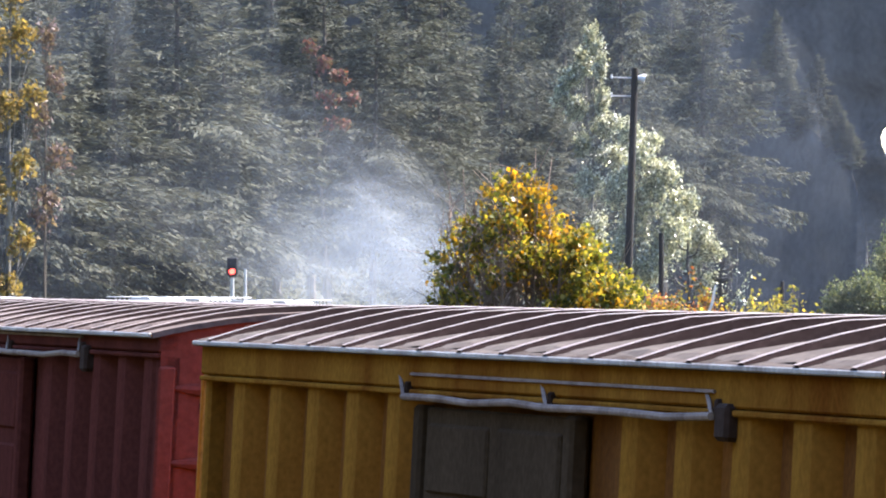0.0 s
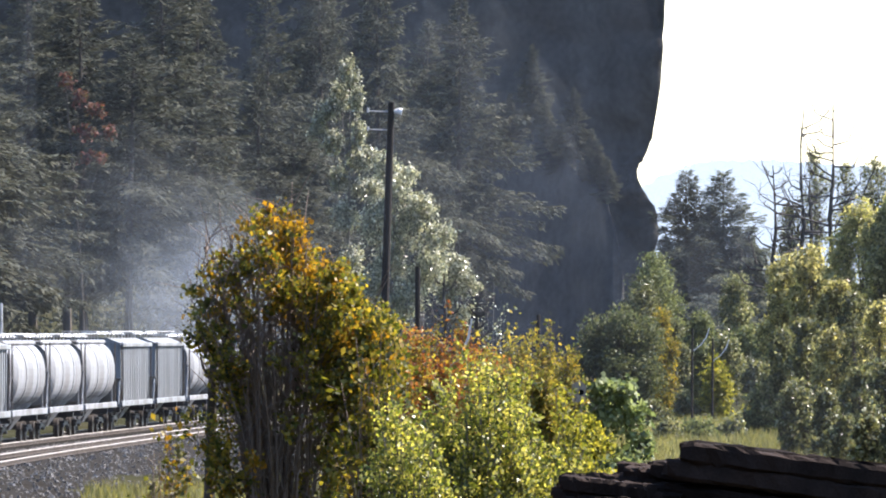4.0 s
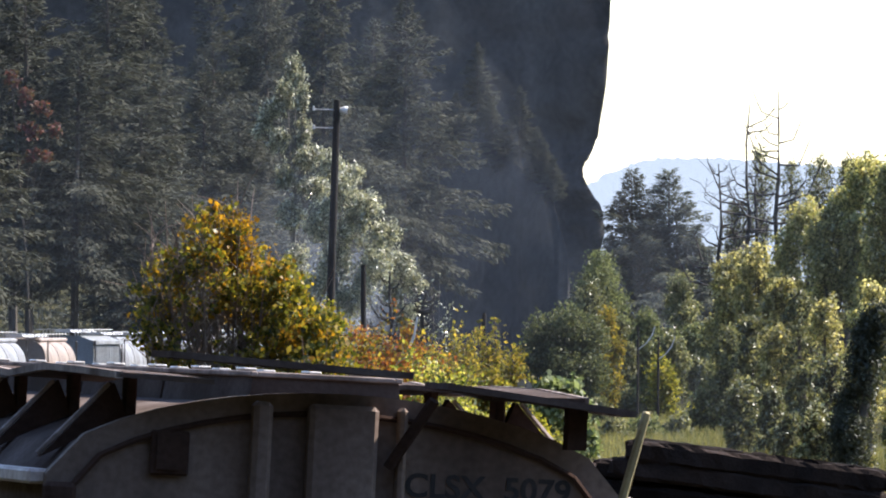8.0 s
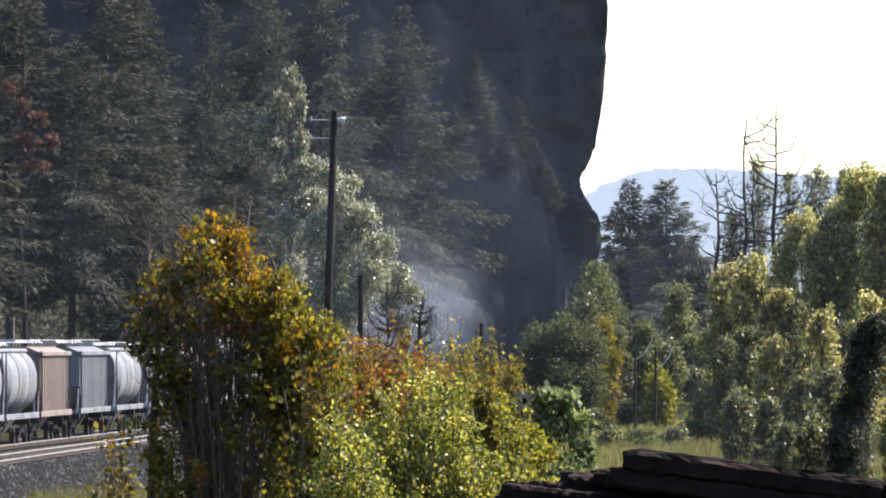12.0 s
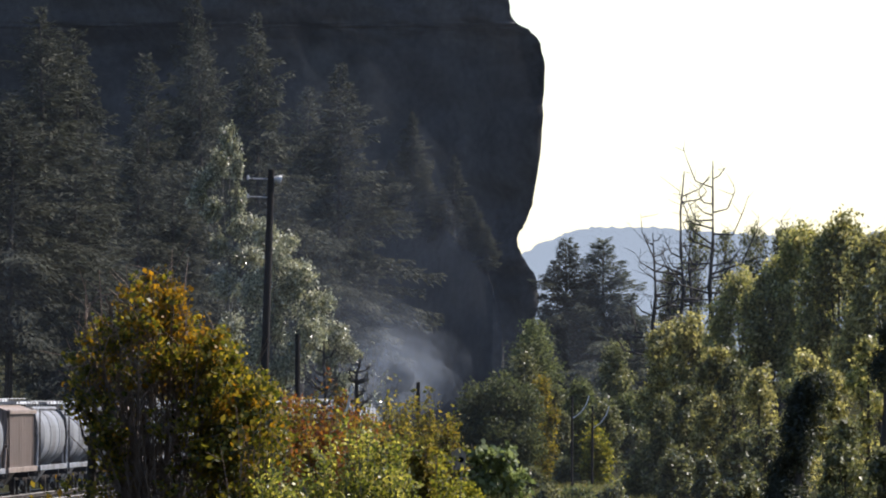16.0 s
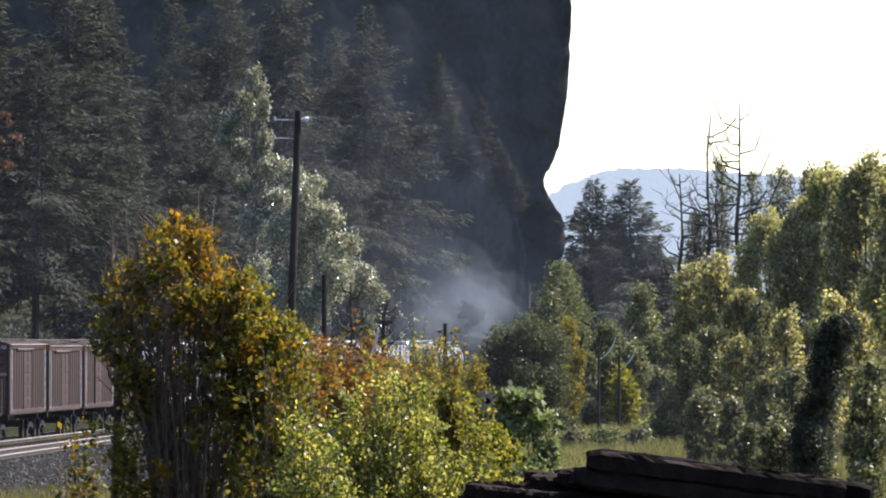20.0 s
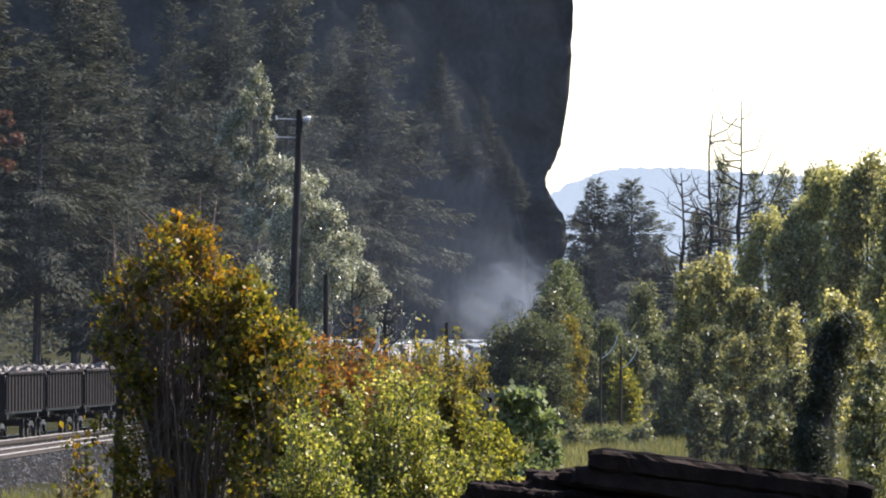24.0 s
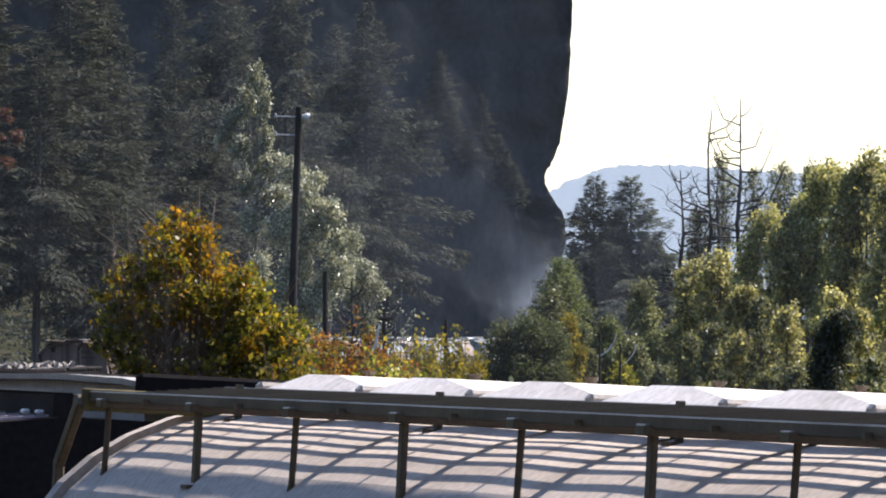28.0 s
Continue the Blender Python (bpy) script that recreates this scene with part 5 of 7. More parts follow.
def drift():
    rows = []
    for sec, b, up in ((0.0, -52.5, 1.0), (3.5, -43.0, 1.0), (5.5, -31.0, 0.8), (8.5, -14.5, 0.6), (12.5, -3.0, 0.3), (14.5, -0.5, 0.3),
                       (17.0, 2.5, 0.0), (21.5, 10.0, 0.8), (25.0, 14.5, 1.2), (28.0, 20.0, 1.2)):
        away = fir_behind(b, 0.0, 0.0)
        rows.append((sec, Matrix.Translation(sight(b, 0, away) + Vector((0, 0, up - 3.5)))))
    walk(DUST, rows)


# ---- the train ----
SPEED = 17.2

M_ROOF = surface("weathered_roof_steel", (0.3, 0.27, 0.26), (0.09, 0.05, 0.045), 1.1, 20, 0.3, 0.75, 0.25, amount=0.9)
M_SEAM = surface("shade_dark_rust_seam", (0.016, 0.0115, 0.0115), (0.03, 0.02, 0.019), 1.6, 25, 0.9, 0.0, 0.2, amount=0.7, spec=0.0)
M_OXIDE = surface("red_oxide_paint", (0.085, 0.04, 0.031), (0.04, 0.019, 0.015), 1.3, 25, 0.75, 0, 0.2, True, 0.85, spec=0.015)
M_ROOFDARK = surface("rusted_roof_steel", (0.088, 0.075, 0.07), (0.026, 0.02, 0.018), 1.4, 20, 0.8, 0.0, 0.3, amount=0.9, spec=0.005)
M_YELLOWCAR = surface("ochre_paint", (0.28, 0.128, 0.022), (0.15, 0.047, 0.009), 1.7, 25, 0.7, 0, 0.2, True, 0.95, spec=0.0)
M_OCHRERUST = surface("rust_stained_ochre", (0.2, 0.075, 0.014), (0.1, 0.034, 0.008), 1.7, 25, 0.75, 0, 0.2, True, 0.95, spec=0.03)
M_ORANGE = surface("orange_paint", (0.6, 0.2, 0.02), (0.36, 0.1, 0.02), 1.5, 25, 0.55, 0, 0.2, True, spec=0.05)
M_REDCAR = surface("faded_red_paint", (0.17, 0.038, 0.029), (0.1, 0.026, 0.02), 1.5, 25, 0.65, 0, 0.2, True, spec=0.0)
M_BROWN = surface("oxide_brown_paint", (0.05, 0.027, 0.016), (0.16, 0.068, 0.014), 2.6, 25, 0.75, 0, 0.2, True, 0.8, spec=0.01)
M_DARKRED = surface("dark_red_paint", (0.115, 0.034, 0.027), (0.055, 0.018, 0.015), 1.3, 25, 0.75, 0, 0.2, True, 0.85, spec=0.0)
M_MAROON = surface("maroon_paint", (0.125, 0.06, 0.061), (0.085, 0.042, 0.043), 1.1, 25, 0.7, 0, 0.2, True, 0.7, spec=0.06)
M_DOORGREY = surface("dull_grey_door", (0.075, 0.05, 0.032), (0.03, 0.02, 0.013), 1.5, 25, 0.8, 0, 0.2, True, spec=0.0)
M_WHITECAR = surface("white_car_paint", (0.21, 0.218, 0.235), (0.11, 0.105, 0.105), 1.0, 25, 0.55, 0, 0.15, True, 0.85)
M_GREYCAR = surface("grey_car_paint", (0.19, 0.205, 0.22), (0.1, 0.1, 0.1), 1.0, 25, 0.6, 0, 0.15, True, 0.85)
M_BEIGE = surface("grimy_beige_paint", (0.19, 0.145, 0.12), (0.075, 0.054, 0.045), 1.2, 25, 0.7, 0, 0.2, True, 0.9, spec=0.05)
M_TAN = surface("tan_car_paint", (0.24, 0.19, 0.16), (0.13, 0.1, 0.085), 1.0, 25, 0.6, 0, 0.15, True)
M_SCRAP = surface("scrap_metal", (0.12, 0.11, 0.103), (0.07, 0.05, 0.04), 3.0, 30, 0.6, 0.2, 0.3)
M_WALK = surface("grimy_walkway_steel", (0.14, 0.11, 0.08), (0.07, 0.053, 0.04), 2.0, 30, 0.5, 0.2, 0.2)
M_DOMEROOF = surface("pale_roof_paint", (0.5, 0.43, 0.375), (0.36, 0.305, 0.265), 1.3, 25, 0.65, 0, 0.15, spec=0.03)
M_LETTER = surface("pale_lettering", (0.62, 0.6, 0.6), (0.4, 0.38, 0.38), 5, 40, 0.6)
M_DARKLETTER = surface("black_lettering", (0.025, 0.025, 0.025), (0.06, 0.05, 0.05), 5, 40, 0.6)


def truck(parent, y):
    """One bogie with its side frames and wheels."""
    fr = Shape()
    for x in (-0.98, 0.98):
        fr.box(x, y, 0.62, 0.14, 1.5, 0.22, None, 0.03)
        fr.box(x, y - 0.85, 0.52, 0.14, 0.4, 0.2, None, 0.03)
        fr.box(x, y + 0.85, 0.52, 0.14, 0.4, 0.2, None, 0.03)
    fr.box(0, y, 0.62, 2.0, 0.4, 0.25, None, 0.03)
    tk = part("bogie", fr, M_BLACK, parent, "cast steel bogie")
    wh = Shape().tube((-0.07, 0, 0), (0.07, 0, 0), 0.42, 0.42, 20).tube((-0.1, 0, 0), (-0.06, 0, 0), 0.46, 0.46, 20)
    wh2 = wh.mesh("wheel", M_WHEEL)
    for dy in (-0.87, 0.87):
        for sx in (-1, 1):
            w = part("wheel", wh2, M_WHEEL, tk)
            w.matrix_basis = pose(sx * 0.75, y + dy, 0.42, 0, 0, 0 if sx > 0 else 180)
    return tk


def underframe(car, half):
    part("underframe", Shape().box(0, 0, 0.98, 0.7, 2 * half, 0.32, None, 0.04).box(0, half - 1.6, 1.0, 2.6, 0.4, 0.25).box(0, -half + 1.6, 1.0, 2.6, 0.4, 0.25),
         M_BLACK, car, "steel centre sill")
    for s in (-1, 1):
        part("coupler", Shape().box(0, s * (half + 0.3), 0.86, 0.16, 0.7, 0.2, None, 0.03).box(0.03, s * (half + 0.6), 0.86, 0.32, 0.2, 0.28, None, 0.05),
             M_WHEEL, car)
        truck(car, s * (half - 1.9))


def repeat(name, mesh, material, parent, places, turn=0.0):
    for x, y, z in places:
        part(name, mesh, material, parent).matrix_basis = pose(x, y, z, 0, 0, turn)


def lettering(words, size, material, parent, m, label):
    cu = bpy.data.curves.new("lettering", "FONT")
    cu.body, cu.size, cu.extrude, cu.offset = words, size, 0.002, size * 0.022
    ob = new("lettering", cu)
    me = bpy.data.meshes.new_from_object(ob.evaluated_get(bpy.context.evaluated_depsgraph_get()))
    bpy.data.objects.remove(ob)
    me.materials.clear()
    me.materials.append(material)
    o = part("lettering", me, material, parent, label)
    o.matrix_basis = m
    return o


def ladder(car, x, y, z0, z1, material, width=0.42, along=True):
    sh = Shape()
    for d in (-width / 2, width / 2):
        p = (x, y + d, 0) if along else (x + d, y, 0)
        sh.tube((p[0], p[1], z0), (p[0], p[1], z1), 0.016, 0.016, 6)
    n = int((z1 - z0) / 0.34)
    for k in range(n + 1):
        z = z0 + 0.08 + k * 0.34
        a, b = ((x, y - width / 2, z), (x, y + width / 2, z)) if along else ((x - width / 2, y, z), (x + width / 2, y, z))
        sh.tube(a, b, 0.018, 0.018, 6)
    part("ladder", sh, material, car, "steel side ladder")


def boxcar(label, paint, end_paint, length=15.6, eave=4.05, fascia=0.2, door_paint=None, roof_paint=None, rail_paint=None, seed=1):
    rnd = random.Random(seed)
    car = thing("boxcar", label, "freight car", "boxcars of the train")
    h, wd, fl = length / 2, 1.5, 1.15
    bow = tuple((x, 0.195 * (1 - (x / 1.56) ** 2.3)) for x in (1.56, 1.45, 1.3, 1.1, 0.85, 0.55, 0.25, 0.0))  # half section of the roof: aside, up from the eave
    door_paint, roof_paint, rail_paint = door_paint or paint, roof_paint or M_ROOF, rail_paint or M_SCUFFED
    own, own_door = paint, door_paint
    for sx in (-1, 1):
        # right sides take one drab brown in place of each car's own paint
        paint, door_paint = (own, own_door) if sx < 0 else (M_DRABBROWN, M_DRABBROWN)
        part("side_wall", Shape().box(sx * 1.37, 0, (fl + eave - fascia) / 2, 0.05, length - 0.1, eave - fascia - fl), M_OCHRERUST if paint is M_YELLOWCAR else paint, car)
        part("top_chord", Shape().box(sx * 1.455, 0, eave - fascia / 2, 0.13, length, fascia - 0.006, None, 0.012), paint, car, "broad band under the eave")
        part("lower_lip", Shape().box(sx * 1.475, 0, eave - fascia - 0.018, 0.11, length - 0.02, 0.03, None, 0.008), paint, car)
        # the sun glint along the roof edge is put into this pale strip
        part("eave_strip", Shape().box(sx * 1.572, 0, eave - 0.016, 0.02, length, 0.028, None, 0.006), M_EAVE, car, "roof edge painted pale as a sun glint")
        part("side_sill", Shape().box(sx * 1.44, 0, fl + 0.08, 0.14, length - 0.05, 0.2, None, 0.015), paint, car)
        tall = eave - fascia - fl - 0.25
        rib = Shape().add([(a, b, c) for c in (-tall / 2, tall / 2) for a, b in ((0, -0.3), (sx * 0.105, -0.15), (sx * 0.105, 0.15), (0, 0.3))],
                          [(0, 1, 5, 4), (1, 2, 6, 5), (2, 3, 7, 6), (0, 3, 2, 1), (4, 5, 6, 7)]).mesh("side_post", paint)
        ys = [-h + 0.45 + k * 1.0 for k in range(int((length - 0.8) / 1.0) + 1)]
        repeat("side_post", rib, paint, car, [(sx * 1.395, y, (fl + 0.2 + eave - fascia) / 2) for y in ys if abs(y) > 1.95])
        part("corner_post", Shape().box(sx * 1.43, -h + 0.08, (fl + eave - fascia) / 2, 0.14, 0.16, eave - fascia - fl, None, 0.02), paint, car)
        part("corner_post", Shape().box(sx * 1.43, h - 0.08, (fl + eave - fascia) / 2, 0.14, 0.16, eave - fascia - fl, None, 0.02), paint, car)
        # sliding door with pressed panels, its posts, track and hangers
        dh = eave - fascia - 0.12 - fl
        door = part("door", Shape().box(sx * 1.45, 0, fl + dh / 2 + 0.03, 0.05, 3.05, dh, None, 0.012), door_paint, car, "sliding door")
        for k in range(5):
            z = fl + 0.25 + k * (dh - 0.2) / 5
            for y in (-0.76, 0.76):
                part("door_panel", Shape().box(sx * 1.478, y, z + 0.18, 0.035, 1.3, (dh - 0.2) / 5 - 0.1, None, 0.016), door_paint, door)
        for y in (-1.62, 1.62):
            part("door_post", Shape().box(sx * 1.46, y, fl + dh / 2, 0.1, 0.16, dh + 0.08, None, 0.02), door_paint, car)
        pts = [(sx * (1.56 + rnd.uniform(-0.008, 0.008)), 1.75 - k * 0.78, eave - fascia - 0.045 + rnd.uniform(-0.012, 0.012)) for k in range(9)]
        part("door_track", Shape().path(pts, [0.019] * 9, 8), rail_paint, car, "scuffed pipe of the door track")
        for k in (0, 4, 8):
            x, y, z = pts[k]
            part("track_brace", Shape().tube((sx * 1.5, y + 0.35, z + 0.13), (x, y, z + 0.01), 0.012, 0.012, 5), rail_paint, car, "slanting brace of the door track")
            part("track_hanger", Shape().box(sx * 1.52, y, z + 0.03, 0.06, 0.04, 0.1, None, 0.01), M_RUST, car)
        part("track_guard", Shape().tube((sx * 1.53, 1.7, eave - fascia + 0.075), (sx * 1.53, -4.4, eave - fascia + 0.075), 0.009, 0.009, 5), rail_paint, car, "thin rod over the door track")
        part("door_stop", Shape().box(sx * 1.51, -4.62, eave - fascia - 0.06, 0.1, 0.2, 0.17, None, 0.02), M_RUST, car, "rusty stop of the door track")
        for y in (-h + 0.55, h - 0.55):
            if sx > 0:
                ladder(car, sx * 1.53, y, fl + 0.1, eave - fascia - 0.05, M_GALV)
    paint, door_paint = own, own_door
    for sy in (-1, 1):
        out = [(-wd, fl), (wd, fl), (wd, eave)] + [(x, eave - 0.015 + z) for x, z in bow[1:]] + [(-x, eave - 0.015 + z) for x, z in bow[-2:0:-1]] + [(-wd, eave)]
        end = part("end_wall", Shape().prism(out, sy * (h - 0.04) - 0.04, sy * (h - 0.04) + 0.04), end_paint, car)
        for k, z in enumerate((0.33, 0.78, 1.2, 1.62, 2.05, 2.45)):
            # flat near-black strips mark the hollows between the ribs
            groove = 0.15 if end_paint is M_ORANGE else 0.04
            part("end_groove", Shape().box(0, sy * (h + 0.002), eave - z - 0.1, 2.5, 0.012, groove), M_SEAM, end, "near-black strip between the ribs")
            part("end_rib", Shape().path([(-1.42, sy * (h + 0.0), eave - z), (-1.2, sy * (h - 0.005), eave - z), (1.2, sy * (h - 0.005), eave - z), (1.42, sy * h, eave - z)],
                                         [0.015, 0.05, 0.05, 0.015], 8), end_paint, end)
        for x in (-1.46, 1.46):
            part("corner_cap", Shape().box(x, sy * (h + 0.01), (fl + eave) / 2 - 0.1, 0.1, 0.05, eave - fl - 0.2, None, 0.012), end_paint if x < 0 else M_DRABBROWN, end)
        part("grab_iron", Shape().path([(1.3, sy * (h + 0.02), eave - 0.2), (1.5, sy * (h + 0.09), eave - 0.2), (1.56, sy * (h + 0.09), eave - 0.2)], [0.014] * 3, 6), end_paint, end)
    line = [(-x, z) for x, z in bow] + [(x, z) for x, z in bow[-2::-1]]
    out = [(x, eave + z) for x, z in line[::-1]] + [(x, eave + z - 0.035) for x, z in line]
    roof = part("roof", Shape().prism(out, -h - 0.02, h + 0.02), roof_paint, car)
    # raised seams of the roof sheets, bent over the eaves
    n = int(length / 0.95)
    seam = Shape()
    m = len(line)
    foot, crest = (-0.1, -0.055, 0.012, 0.05) if roof_paint is not M_PALEROOF else (-0.055, -0.03, 0.008, 0.03), []
    vs = []
    for x, z in line:
        up = 0.005 + (0.028 if roof_paint is M_PALEROOF else 0.07) * min(1.0, (1.56 - abs(x)) / 0.7)
        vs += [(x * 1.012, foot[0], eave + z - 0.01), (x * 1.012, foot[1], eave + z + up), (x * 1.012, foot[2], eave + z + up), (x * 1.012, foot[3], eave + z - 0.01)]
        crest += [(x * 1.013, foot[1] + 0.006, eave + z + up + 0.003), (x * 1.013, foot[2], eave + z + up + 0.006)]
    fs = [(4 * k + i, 4 * k + i + 1, 4 * k + i + 5, 4 * k + i + 4) for k in range(m - 1) for i in range(3)] + [(0, 1, 2, 3), (4 * m - 1, 4 * m - 2, 4 * m - 3, 4 * m - 4)]
    # rusty seams painted near-black for their shaded faces, crests pale for sunlit tops
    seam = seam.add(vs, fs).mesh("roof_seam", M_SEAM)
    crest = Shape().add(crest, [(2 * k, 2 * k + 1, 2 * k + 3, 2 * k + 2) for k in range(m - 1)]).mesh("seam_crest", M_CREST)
    gap = (length - 0.9) / n
    for k in range(n + 1):
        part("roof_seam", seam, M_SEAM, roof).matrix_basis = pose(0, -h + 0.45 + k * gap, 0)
        part("seam_crest", crest, M_CREST, roof, "seam crest painted pale as if sunlit").matrix_basis = pose(0, -h + 0.45 + k * gap, 0)
    # each sheet is pressed with a crease from corner to corner, and dented
    for k in range(n):
        press = Shape()
        y0, y1 = -gap / 2 + 0.08, gap / 2 - 0.08
        for s in (-1, 1):
            vs = []
            for i, (x, z) in enumerate(bow):
                u = i / 7
                x, z = s * (x - 0.05 if i == 0 else max(x, 0.03)), eave + z + 0.006
                vs += [(x, y0, z), (x, y0 + (y1 - y0) * (0.14 + 0.3 * u) - 0.05, z + rnd.uniform(0.0, 0.008)), (x, y0 + (y1 - y0) * (0.2 + 0.6 * u), z + rnd.uniform(0.006, 0.02)), (x, y1, z)]
            fs = [(4 * i + a, 4 * i + a + 1, 4 * i + a + 5, 4 * i + a + 4) for i in range(7) for a in range(3)]
            press.add(vs, fs)
        part("roof_pressing", press, roof_paint, roof).matrix_basis = pose(0, -h + 0.45 + (k + 0.5) * gap, 0)
    part("floor", Shape().box(0, 0, fl, 2.8, length - 0.2, 0.12), M_BLACK, car)
    underframe(car, h)
    return car


def round_outline(belly, mid, up, down, square=0.55, n=20):
    out = []
    for k in range(2 * n):
        a = 2 * math.pi * k / (2 * n) - math.pi / 2
        c, s = math.cos(a), math.sin(a)
        out.append((belly * math.copysign(abs(c) ** square, c), mid + (up if s > 0 else down) * math.copysign(abs(s) ** 0.85, s)))
    return out


def loft(sections):
    """Closed outlines (all of one count) along y, capped at both ends."""
    sh = Shape()
    n = len(sections[0][1])
    vs, fs = [], []
    for y, o in sections:
        vs += [(x, y, z) for x, z in o]
    for k in range(len(sections) - 1):
        fs += [(k * n + i, k * n + (i + 1) % n, (k + 1) * n + (i + 1) % n, (k + 1) * n + i) for i in range(n)]
    fs += [tuple(range(n - 1, -1, -1)), tuple(range((len(sections) - 1) * n, len(sections) * n))]
    return sh.add(vs, fs)


def hopper_base(car, h, paint, tall=4.2):
    for s in (-1, 1):
        part("platform", Shape().box(0, s * (h - 0.45), 1.22, 2.9, 0.9, 0.14, None, 0.02), paint, car)
        for x in (-1.35, 1.35):
            part("end_post", Shape().tube((x, s * (h - 0.15), 1.25), (x, s * (h - 1.0), 3.2), 0.05, 0.05, 6), paint, car)
            ladder(car, x * 1.1, s * (h - 0.35), 1.0, tall, M_WHEEL)
        part("side_sill", Shape().box(s * 1.5, 0, 1.3, 0.1, 2 * h - 0.1, 0.26, None, 0.02), paint, car)
    for k in range(3):
        y = (k - 1) * (h - 2.6) * 0.62
        part("hopper_bay", Shape().add([(-1.2, y - 1.9, 1.7), (1.2, y - 1.9, 1.7), (1.2, y + 1.9, 1.7), (-1.2, y + 1.9, 1.7), (-0.5, y - 0.4, 0.5), (0.5, y - 0.4, 0.5), (0.5, y + 0.4, 0.5), (-0.5, y + 0.4, 0.5)],
                                       [(0, 1, 2, 3), (7, 6, 5, 4), (0, 4, 5, 1), (1, 5, 6, 2), (2, 6, 7, 3), (3, 7, 4, 0)]), paint, car)
    underframe(car, h)


def roof_walk(car, h, top, half=0.85):
    """Two running boards on stanchions along the roof, and the hatches between."""
    for s in (-1, 1):
        part("running_board", Shape().box(s * half, 0, top, 0.42, 2 * h - 0.5, 0.04, None, 0.008), M_GALV, car)
        part("cross_board", Shape().box(0, s * (h - 0.5), top, 2 * half, 0.4, 0.04, None, 0.008), M_GALV, car)
    st = Shape().box(0, 0, 0, 0.05, 0.05, 0.5).mesh("stanchion", M_GALV)
    repeat("stanchion", st, M_GALV, car, [(s * half, -h + 1.2 + k * (2 * h - 2.4) / 8, top - 0.26) for k in range(9) for s in (-1, 1)])
    ht = loft([(-0.7, [(-0.42, 0), (0.42, 0), (0.3, 0.12), (-0.3, 0.12)]), (0.7, [(-0.42, 0), (0.42, 0), (0.3, 0.12), (-0.3, 0.12)])]).mesh("hatch", M_GALV)
    repeat("hatch", ht, M_GALV, car, [(0, -h + 2.0 + k * (2 * h - 4.0) / 5, top - 0.14) for k in range(6)])


def round_hopper(label, paint, length=15.0, top=4.6, grime=None):
    car = thing("covered_hopper", label, "freight car", "covered hoppers of the train")
    h = length / 2
    full, small = round_outline(1.6, 2.85, 1.45, 1.4), round_outline(1.35, 3.3, 0.98, 0.6)
    part("body", loft([(-h + 0.7, small), (-h + 1.5, full), (h - 1.5, full), (h - 0.7, small)]), paint, car)
    for y in (-h * 0.33, h * 0.33):
        ring = loft([(y - 0.03, [(x * 1.012, 2.85 + (z - 2.85) * 1.012) for x, z in full]), (y + 0.03, [(x * 1.012, 2.85 + (z - 2.85) * 1.012) for x, z in full])])
        part("weld_band", ring, paint, car)
    if grime is not None:
        low = [[(x * 1.006, min(z, 3.0)) for x, z in o] for o in (full, small)]
        part("lower_shell", loft([(-h + 0.7, [(x, min(z, 3.02)) for x, z in small]), (-h + 1.49, low[0]), (h - 1.49, low[0]), (h - 0.7, [(x, min(z, 3.02)) for x, z in small])]), grime, car, "dark grimy lower half")
    part("roof_cap", Shape().box(0, 0, 4.22, 2.3, length - 1.6, 0.22, None, 0.08), paint, car)
    roof_walk(car, h, top)
    hopper_base(car, h, paint)
    return car


def ribbed_hopper(label, paint, length=15.0, top=4.72):
    car = thing("covered_hopper", label, "freight car", "covered hoppers of the train")
    h = length / 2
    out = [(-1.45, 1.35), (1.45, 1.35), (1.45, 4.15), (0.8, 4.42), (-0.8, 4.42), (-1.45, 4.15)]
    sml = [(-1.42, 2.5), (1.42, 2.5), (1.42, 4.15), (0.8, 4.42), (-0.8, 4.42), (-1.42, 4.15)]
    part("body", loft([(-h + 0.5, sml), (-h + 1.9, out), (h - 1.9, out), (h - 0.5, sml)]), paint, car)
    for s in (-1, 1):
        part("top_chord", Shape().box(s * 1.5, 0, 4.08, 0.12, length - 0.8, 0.2, None, 0.02), paint, car)
    rb = Shape().box(0, 0, 0, 0.05, 0.1, 2.6, None, 0.02).mesh("side_post", paint)
    repeat("side_post", rb, paint, car, [(s * 1.465, -h + 1.3 + k * (length - 2.6) / 14, 2.7) for k in range(15) for s in (-1, 1)])
    roof_walk(car, h, top)
    hopper_base(car, h, paint)
    return car


